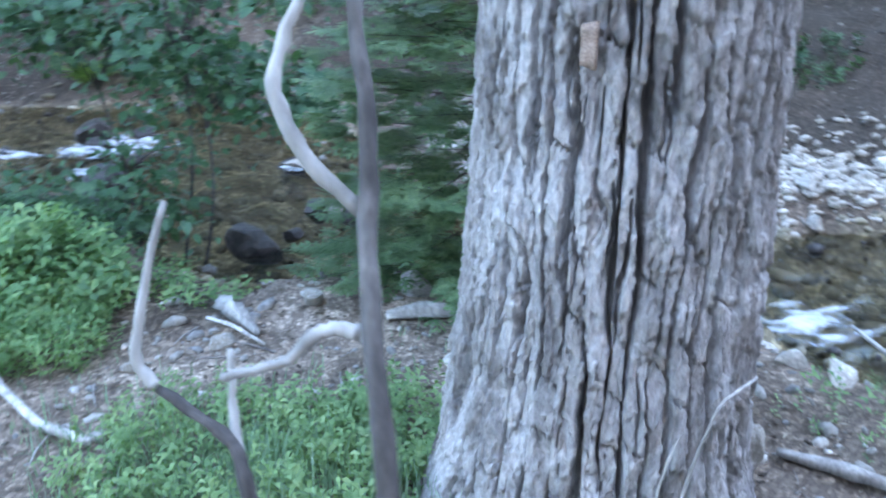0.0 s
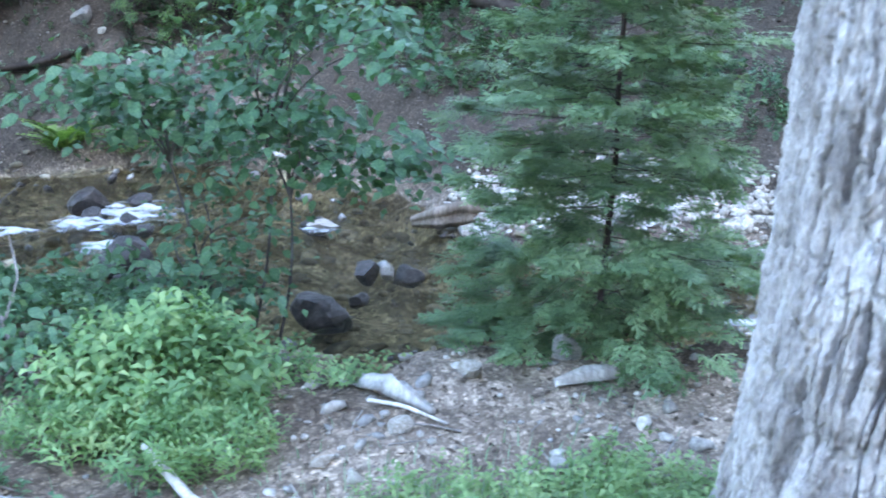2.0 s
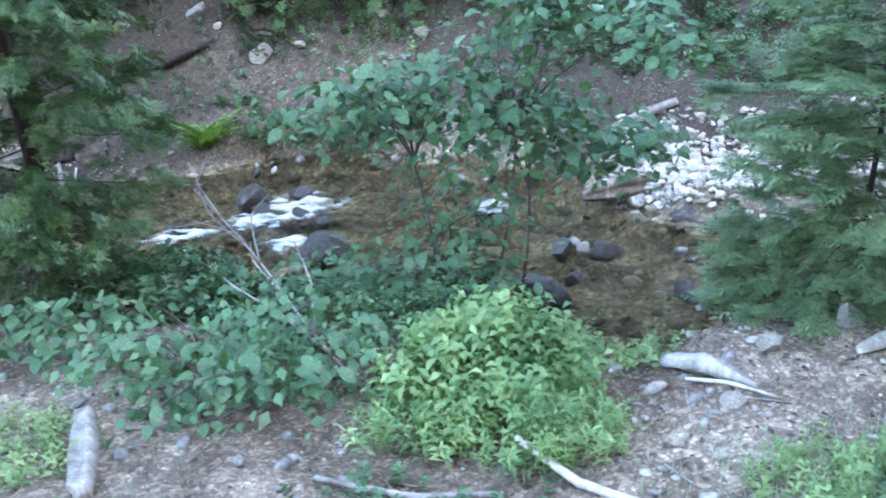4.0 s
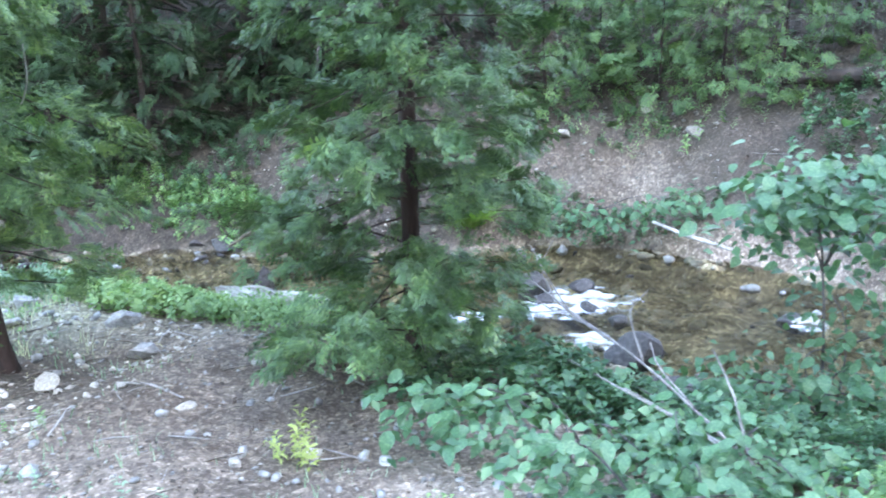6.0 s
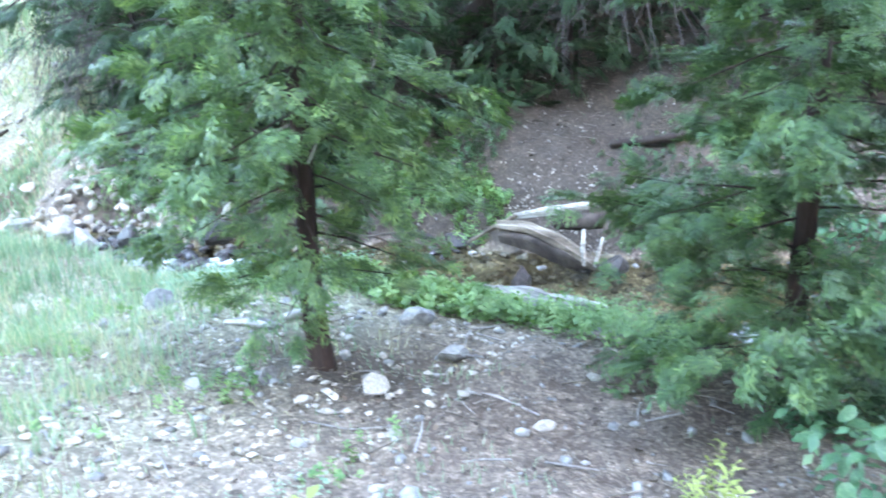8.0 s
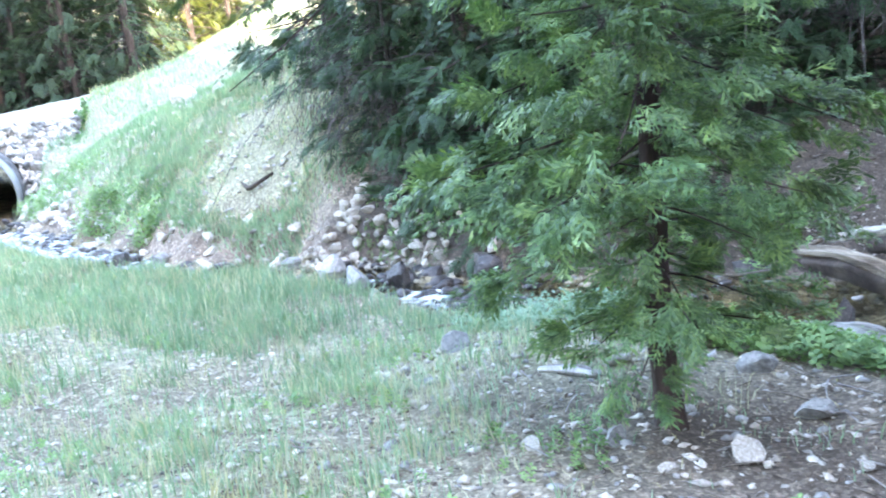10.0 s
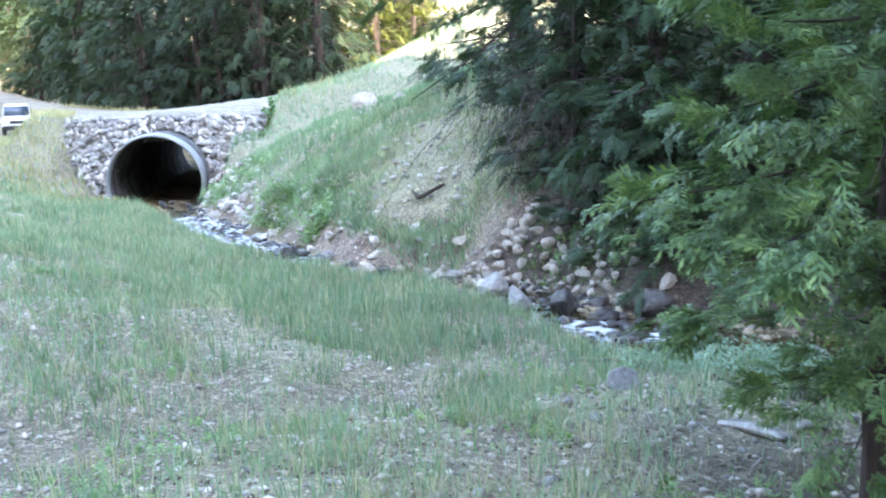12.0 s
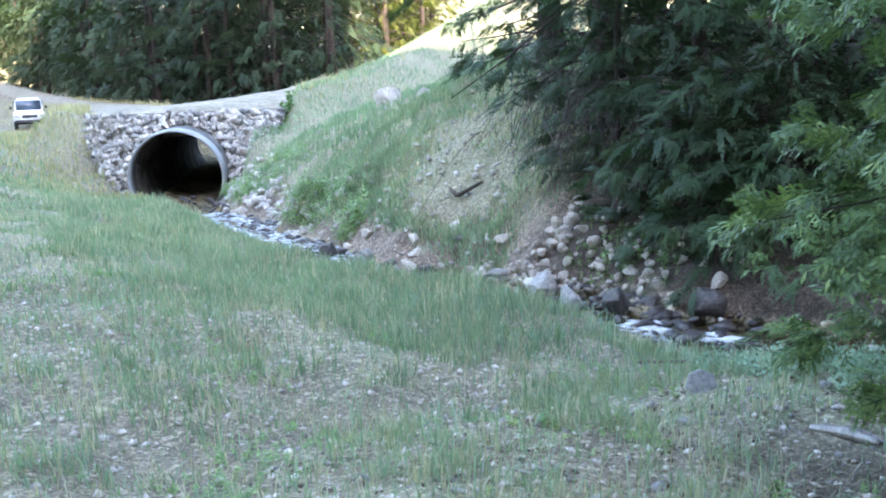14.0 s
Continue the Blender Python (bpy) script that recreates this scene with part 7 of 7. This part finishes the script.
herb_patch("undergrowth", -0.55, 3.65, 0.75, 0.5, 800, 0.11, 1, SHRUB_LEAF, "dark leafy undergrowth on the stream bank", 3, SPRIG, "undergrowth", mound=0.1)
herb_patch("undergrowth", -0.5, 4.25, 0.6, 0.3, 400, 0.11, 1, SHRUB_LEAF, "leafy plants at the water's edge", 4, SPRIG, "undergrowth", mound=0.12)
herb_patch("undergrowth", -1.5, 3.75, 0.6, 0.4, 260, 0.14, 1, SHRUB_LEAF, "leafy undergrowth below the cedar", 5, SPRIG, "undergrowth", mound=0.12)
herb_patch("low_weeds", 1.72, 2.2, 0.52, 0.45, 420, 0.11, 1, WEED_LEAF, "soft low green weeds on the gravel", 6, BUSHY, "weeds", mound=0.06)
herb_patch("low_weeds", 2.1, 2.52, 0.32, 0.26, 240, 0.115, 1, WEED_LEAF, "soft green weeds at the foot of the trunk", 7, BUSHY, "weeds", mound=0.06)
herb_patch("low_weeds", 2.85, 2.02, 0.3, 0.12, 60, 0.09, 1, WEED_LEAF, "small weeds in front of the trunk", 8, HERB, "weeds")
herb_patch("low_weeds", -1.35, 2.3, 0.3, 0.25, 150, 0.1, 1, WEED_LEAF, "tuft of green weeds beside a rotting branch", 9, HERB, "weeds", mound=0.04)
herb_patch("low_weeds", 0.2, 2.15, 0.5, 0.2, 60, 0.09, 1, SHRUB_LEAF, "few small seedlings on the gravel", 10, SPRIG, "weeds")
herb_patch("bank_herbs", -3.9, 4.38, 0.9, 0.34, 760, 0.12, 1, WEED_LEAF, "lush green herbs between gravel and stream", 11, SPRIG, "herbs", mound=0.1)
herb_patch("bank_herbs", -2.95, 4.4, 0.7, 0.45, 700, 0.12, 1, WEED_LEAF, "lush green herbs at the stream's edge", 12, HERB, "herbs", mound=0.12)
herb_patch("bank_herbs", -5.3, 4.35, 0.8, 0.4, 420, 0.13, 1, GRASS, "green plants along the stream edge", 13, HERB, "herbs", mound=0.05)
herb_patch("bank_herbs", -1.6, 7.6, 1.2, 0.16, 150, 0.12, 1, SHRUB_LEAF, "leafy plants along the far edge", 14, SPRIG, "herbs", mound=0.05)
herb_patch("bank_herbs", -4.85, 6.75, 0.28, 0.2, 110, 0.12, 1, BUSH_LEAF, "green leafy plants beside the fallen logs", 35, SPRIG, "herbs", mound=0.14)
herb_patch("bank_herbs", -5.7, 7.3, 0.9, 0.5, 260, 0.12, 1, SHRUB_LEAF, "dark leafy plants on the shaded bank", 36, SPRIG, "herbs", mound=0.15)
herb_patch("bank_herbs", -3.3, 7.7, 0.8, 0.5, 120, 0.09, 1, SHRUB_LEAF, "scattered seedlings on the shaded bank", 37, SPRIG, "herbs", mound=0.03)
herb_patch("bank_herbs", -5.25, 6.85, 0.5, 0.2, 170, 0.11, 1, BUSH_LEAF, "green plants on the far bank", 15, SPRIG, "herbs", mound=0.03)
herb_patch("bank_herbs", -1.2, 8.9, 1.5, 0.7, 160, 0.16, 1, BUSH_LEAF, "airy green shrubs on the upper bank", 16, BUSHY, "herbs", mound=0.2)
herb_patch("bank_herbs", 0.9, 8.2, 1.0, 0.7, 300, 0.16, 1, SHRUB_LEAF, "mossy green plants on the far bank", 17, SPRIG, "herbs", mound=0.1)
herb_patch("bank_herbs", 2.6, 7.6, 1.2, 0.5, 300, 0.15, 1, SHRUB_LEAF, "green plants above the cobble bar", 18, SPRIG, "herbs", mound=0.1)
herb_patch("bank_herbs", -8.3, 6.1, 0.5, 0.3, 160, 0.07, 1, BUSH_LEAF, "green plants among the stones", 19, SPRIG, "herbs", mound=0.05)
herb_patch("bank_herbs", -14.5, 6.55, 1.6, 0.35, 300, 0.17, 1, BUSH_LEAF, "green tufts along the stream", 20, HERB, "herbs", mound=0.05)
herb_patch("bank_herbs", -19.5, 8.2, 1.8, 0.5, 260, 0.2, 1, BUSH_LEAF, "green tufts near the culvert", 21, HERB, "herbs", mound=0.05)
herb_patch("bank_herbs", -7.6, 8.3, 1.3, 0.7, 420, 0.2, 1, SHRUB_LEAF, "leafy shrubs in the shade of the conifers", 22, SPRIG, "herbs", mound=0.7)
herb_patch("bank_herbs", -2.6, 8.9, 1.6, 0.8, 240, 0.1, 1, SHRUB_LEAF, "scattered small plants on the far slope", 28, SPRIG, "herbs")
herb_patch("bank_herbs", 1.8, 9.2, 2.0, 0.9, 260, 0.12, 1, SHRUB_LEAF, "scattered small plants on the upper slope", 29, SPRIG, "herbs")
herb_patch("bank_herbs", -5.9, 6.75, 0.8, 0.3, 220, 0.1, 1, BUSH_LEAF, "green plants hanging over the far water's edge", 30, SPRIG, "herbs", mound=0.08)
herb_patch("bank_herbs", -7.9, 6.0, 0.6, 0.3, 90, 0.1, 1, BUSH_LEAF, "green leafy weeds among the stones", 31, BUSHY, "herbs")
herb_patch("low_weeds", 3.5, 3.1, 0.3, 0.35, 40, 0.09, 1, BUSH_LEAF, "small weeds on the stony ground", 23, HERB, "weeds")
herb_patch("low_weeds", -2.7, 1.75, 0.9, 0.5, 130, 0.07, 1, GRASS, "thin weeds on trodden ground", 24, HERB, "weeds")
herb_patch("yellow_plant", -2.13, 2.70, 0.026, 0.024, 9, 0.14, 1, YELLOW_LEAF, "upright yellow-green leafy plant on gravel", 25, SPIKE, "plant")
herb_patch("pale_plant", -3.06, 1.9, 0.07, 0.06, 5, 0.17, 1, YELLOW_LEAF, "pale broad-leaved plant by the path", 26, BROAD, "plant")
for k, (x, y, rx, n) in enumerate([(-23.0, 8.95, 0.5, 80), (-19.6, 7.75, 0.5, 90), (-15.2, 6.62, 0.75, 150), (-12.8, 6.1, 0.35, 70)]):
    herb_patch("bank_herbs", x, y, rx, rx * 0.45, n, 0.24, 1, WEED_LEAF, "bright green grassy clump beside the stream", 60 + k, HERB, "herbs", mound=0.12)
herb_patch("crest_bush", -26.0, 12.2, 0.35, 0.3, 70, 0.32, 1, BUSH_LEAF, "green bush at the road's edge", 27, SPRIG, "bush", mound=0.3)


def meadow_weeds():
    """Low broad-leaved weeds in loose clumps over the meadow."""
    r = np.random.RandomState(55)
    n = 4200
    x, y = -3.2 - 7.5 * r.rand(n) ** 1.1, r.uniform(-0.6, 4.2, n)
    keep = (land(x, y)[2] > 0.3) & (WAVE_MID(x * 1.4 + 3, y * 1.4) + r.normal(0, 0.35, n) > 0.75)
    x, y = x[keep], y[keep]
    spots = np.stack([x, y, land(x, y)[0] - 0.01], -1)
    ob = scatter_sprigs("meadow_weeds", spots, 0.035 + 0.05 * r.rand(len(x)), SPRIG, BUSH_LEAF, None, 56)
    tagged(ob, "low green weeds in the dry meadow", "weeds", kind="stuff")


meadow_weeds()


YELLOW_FERN = foliage("fern_leaf", (0.08, 0.15, 0.05), (0.18, 0.29, 0.09), (0.33, 0.43, 0.15), 0.35, 0.5, 4.0)


def fern(x, y, label, seed, size=0.45, count=22, material=BUSH_LEAF, rise=0.3):
    r = np.random.RandomState(seed)
    root = thing("fern", x, y, at_ground(x, y), label, "fern")
    a = r.uniform(0, 6.28, count)
    ahead = np.stack([np.cos(a), np.sin(a), r.uniform(rise, rise + 1.0, count)], -1)
    v, f = stamp(*FERN, frames(ahead, np.tile([0, 0, 1.0], (count, 1)), size * r.uniform(0.6, 1.1, count)), r.normal(0, 0.03, (count, 3)))
    tagged(put("frond", mesh_of("frond", v, f, smooth=False), material, root), kind="stuff")


fern(-2.80, 7.20, "bright green fern at the water's edge", 1, 0.42, 40, YELLOW_FERN, 0.9)
fern(-2.35, 7.45, "bright green fern on the far bank", 2, 0.4, 18)


# ---- grass ----
def meadow():
    r = np.random.RandomState(77)
    # near and middle meadow: lush beside the stream, loose tufts on bare stony ground nearer the path
    m = 60000
    dist = 1.5 + 22 * r.rand(m) ** 1.5
    ang = radians(100) + r.uniform(0, radians(116), m)
    cx, cy = -2.6 + dist * np.cos(ang), 0.1 + dist * np.sin(ang)
    z, wet, south, north, d = land(cx, cy)
    reach = np.interp(cx, [-9.5, -9, -8, -7, -5], [2.4, 1.9, 1.2, 0.55, 0.3])
    lush = np.exp(-(np.maximum(south - reach + 0.35 * WAVE_MID(cx, cy), 0) / 0.55) ** 2)
    patch = 0.7 * WAVE_MID(cx * 1.5, cy * 1.5) + 0.7 * WAVE_SMALL(cx * 0.7, cy * 0.7)
    far = 1 - ss(-9.5, -6.0, cx)
    west = 1 - ss(-5.6, -3.6, cx)
    want = lush * (0.28 + 0.26 * np.clip(patch, -1, 1)) * (1 - ss(-5.6, -4.8, cx)) + west * ((1 - far) * (0.22 + 0.6 * ss(0.0, 1.0, patch)) + far * (0.62 + 0.3 * np.clip(patch, -1, 1)))
    keep = (south > 0.02) & (wet < 0.05) & (r.rand(m) < want) & (d > 1.9)
    cx, cy, lush, dist, patch = cx[keep], cy[keep], lush[keep], dist[keep], patch[keep]
    blades = (3 + 10 * r.rand(len(cx)) ** 2 + 6 * lush).astype(int)
    own = np.repeat(np.arange(len(cx)), blades)
    n = len(own)
    spread = (0.02 + 0.03 * r.rand(len(cx)) + 0.03 * lush)[own] * (1 + 0.06 * dist[own])
    x, y = cx[own] + r.normal(0, 1, n) * spread, cy[own] + r.normal(0, 1, n) * spread
    tall = (0.05 + 0.13 * r.rand(len(cx)) ** 1.3 + 0.09 * lush * r.rand(len(cx))) * np.where(cx < -9, 0.8, 1.0)
    h = tall[own] * r.uniform(0.45, 1.15, n) * (1 + 0.01 * dist[own])
    w = (0.0011 + 0.0014 * r.rand(n)) * (1 + 0.19 * dist[own])
    dry = r.rand(len(cx)) < 0.3 - 0.15 * lush
    straw = dry[own] | (r.rand(n) < 0.12)
    grass_blades("meadow_grass", x[~straw], y[~straw], h[~straw], w[~straw], GRASS, "fresh green meadow grass", 1, 0.01, 0.5)
    grass_blades("dry_grass", x[straw], y[straw], h[straw] * 1.1, w[straw] * 0.8, PALE_STRAW, "dry pale grass among the green", 2, 0.01, 0.5)
    n = 52000
    x = -22 - 34 * r.rand(n) ** 1.4
    y = 10 - 24 * r.rand(n) ** 1.3
    z, wet, south, north, d = land(x, y)
    keep = (south > 0.1) & (d > 1.9)
    x, y = x[keep], y[keep]
    n = len(x)
    pale = r.rand(n) < 0.5 + 0.3 * (y > 5)
    grass_blades("meadow_grass", x[~pale], y[~pale], 0.1 + 0.16 * r.rand(int((~pale).sum())), 0.012 + 0.012 * r.rand(int((~pale).sum())), GRASS, "far green meadow grass", 3)
    grass_blades("dry_grass", x[pale], y[pale], 0.1 + 0.16 * r.rand(int(pale.sum())), 0.01 + 0.012 * r.rand(int(pale.sum())), STRAW, "far dry grass below the road", 6)
    # dry slope across the stream
    n = 120000
    x, y = -9.3 - 24 * r.rand(n) ** 1.15, 5.5 + 24 * r.rand(n) ** 1.3
    z, wet, south, north, d = land(x, y)
    bare = np.exp(-((x + 10.9) / 1.0) ** 2 - ((y - 7.6) / 0.9) ** 2)
    turf = (1 - 0.25 * ss(-15.5, -12.0, x) - 0.8 * bare) * ss(0.2, 1.0, north)
    patch = WAVE_BIG(x * 1.6, y * 1.6) + 0.6 * WAVE_MID(x, y) + 1.1 * turf + 0.1
    keep = (north > 0.25) & (d > 2.0) & (r.rand(n) < 0.3 + 0.6 * np.clip(patch, 0, 1))
    x, y, patch = x[keep], y[keep], patch[keep]
    n = len(x)
    h, w = (0.08 + 0.16 * r.rand(n)) * (1 - 0.45 * ss(-15.0, -11.0, x)), 0.005 + 0.006 * r.rand(n)
    green = patch + r.normal(0, 0.35, n) > 0.15
    grass_blades("slope_grass", x[green], y[green], h[green], w[green], GRASS, "green grass on the slope", 4)
    dry = ~green & (r.rand(n) < 0.5)
    grass_blades("dry_grass", x[dry], y[dry], h[dry] * 0.8, w[dry] * 0.8, PALE_STRAW, "dry straw grass on the slope", 5)
    # shorter, thinner turf low on the slope near the dark trees
    m = 5200
    cx = -9.6 - 6.6 * r.rand(m)
    cy = np.interp(cx, STREAM[:, 0], STREAM[:, 2]) + 0.25 + 4.5 * r.rand(m) ** 1.5
    patch = WAVE_MID(cx * 0.9, cy * 0.9) + r.normal(0, 0.45, m) - 1.3 * np.exp(-((cx + 10.9) / 1.0) ** 2 - ((cy - 7.6) / 0.8) ** 2)
    cx, cy, patch = cx[patch > -0.3], cy[patch > -0.3], patch[patch > -0.3]
    own = np.repeat(np.arange(len(cx)), 8)
    n = len(own)
    x, y = cx[own] + r.normal(0, 0.06, n), cy[own] + r.normal(0, 0.06, n)
    h, w = 0.04 + 0.11 * r.rand(n), 0.004 + 0.005 * r.rand(n)
    green = (patch[own] + r.normal(0, 0.3, n)) > 0.15
    grass_blades("slope_grass", x[green], y[green], h[green], w[green], GRASS, "short green tufts low on the slope", 14, 0.01, 0.5)
    grass_blades("dry_grass", x[~green], y[~green], h[~green], w[~green], PALE_STRAW, "bleached tufts low on the slope", 15, 0.01, 0.6)
    n = 2600
    cx, cy = np.where(r.rand(n) < 0.7, 1.75, 2.2), np.where(r.rand(n) < 0.7, 2.1, 2.35)
    x, y = cx + r.normal(0, 0.26, n), cy + r.normal(0, 0.2, n)
    grass_blades("thin_grass", x, y, 0.06 + 0.14 * r.rand(n) ** 1.5, 0.0022 + 0.0015 * r.rand(n), GRASS, "wispy grass among weeds on the gravel", 8)
    n = 16000
    k = r.randint(3, len(ROAD) - 4, n)
    t = r.rand(n)
    x, y = ROAD[k, 0] + t * (ROAD[k + 1, 0] - ROAD[k, 0]), ROAD[k, 1] + t * (ROAD[k + 1, 1] - ROAD[k, 1])
    x, y = x + r.normal(0, 2.2, n), y + r.normal(0, 2.2, n)
    d = land(x, y)[4]
    keep = (d > 1.5) & (d < 4.5)
    x, y = x[keep], y[keep]
    n = len(x)
    grass_blades("dry_grass", x, y, 0.1 + 0.3 * r.rand(n) ** 2, 0.008 + 0.008 * r.rand(n), STRAW, "dry grass along the road's edge", 9)
    n = 2200
    x, y = -3.4 - 6.5 * r.rand(n), r.uniform(-0.7, 4.4, n)
    keep = land(x, y)[2] > 0.3
    x, y = x[keep], y[keep]
    n = len(x)
    grass_blades("fallen_straw", x, y, 0.02 + 0.015 * r.rand(n), 0.0013 + 0.001 * r.rand(n), STRAW, "fallen straw lying on the meadow", 10, 0.0, 2.6)
    # thin grass on the gravel
    n = 5200
    x, y = r.uniform(-4.6, 3.6, n), r.uniform(0.9, 3.4, n)
    keep = WAVE_MID(x * 1.5, y * 1.5) + r.normal(0, 0.5, n) > 0.7
    x, y = x[keep], y[keep]
    n = len(x)
    grass_blades("thin_grass", x, y, 0.03 + 0.06 * r.rand(n), 0.002 + 0.001 * r.rand(n), GRASS, "thin grass on trodden gravel", 6)
    tuft = 160
    grass_blades("white_tuft", -4.66 + r.normal(0, 0.05, tuft), 1.5 + r.normal(0, 0.05, tuft), 0.06 + 0.08 * r.rand(tuft), 0.004 + 0.003 * r.rand(tuft), STRAW, "tuft of bleached grass", 7)


meadow()
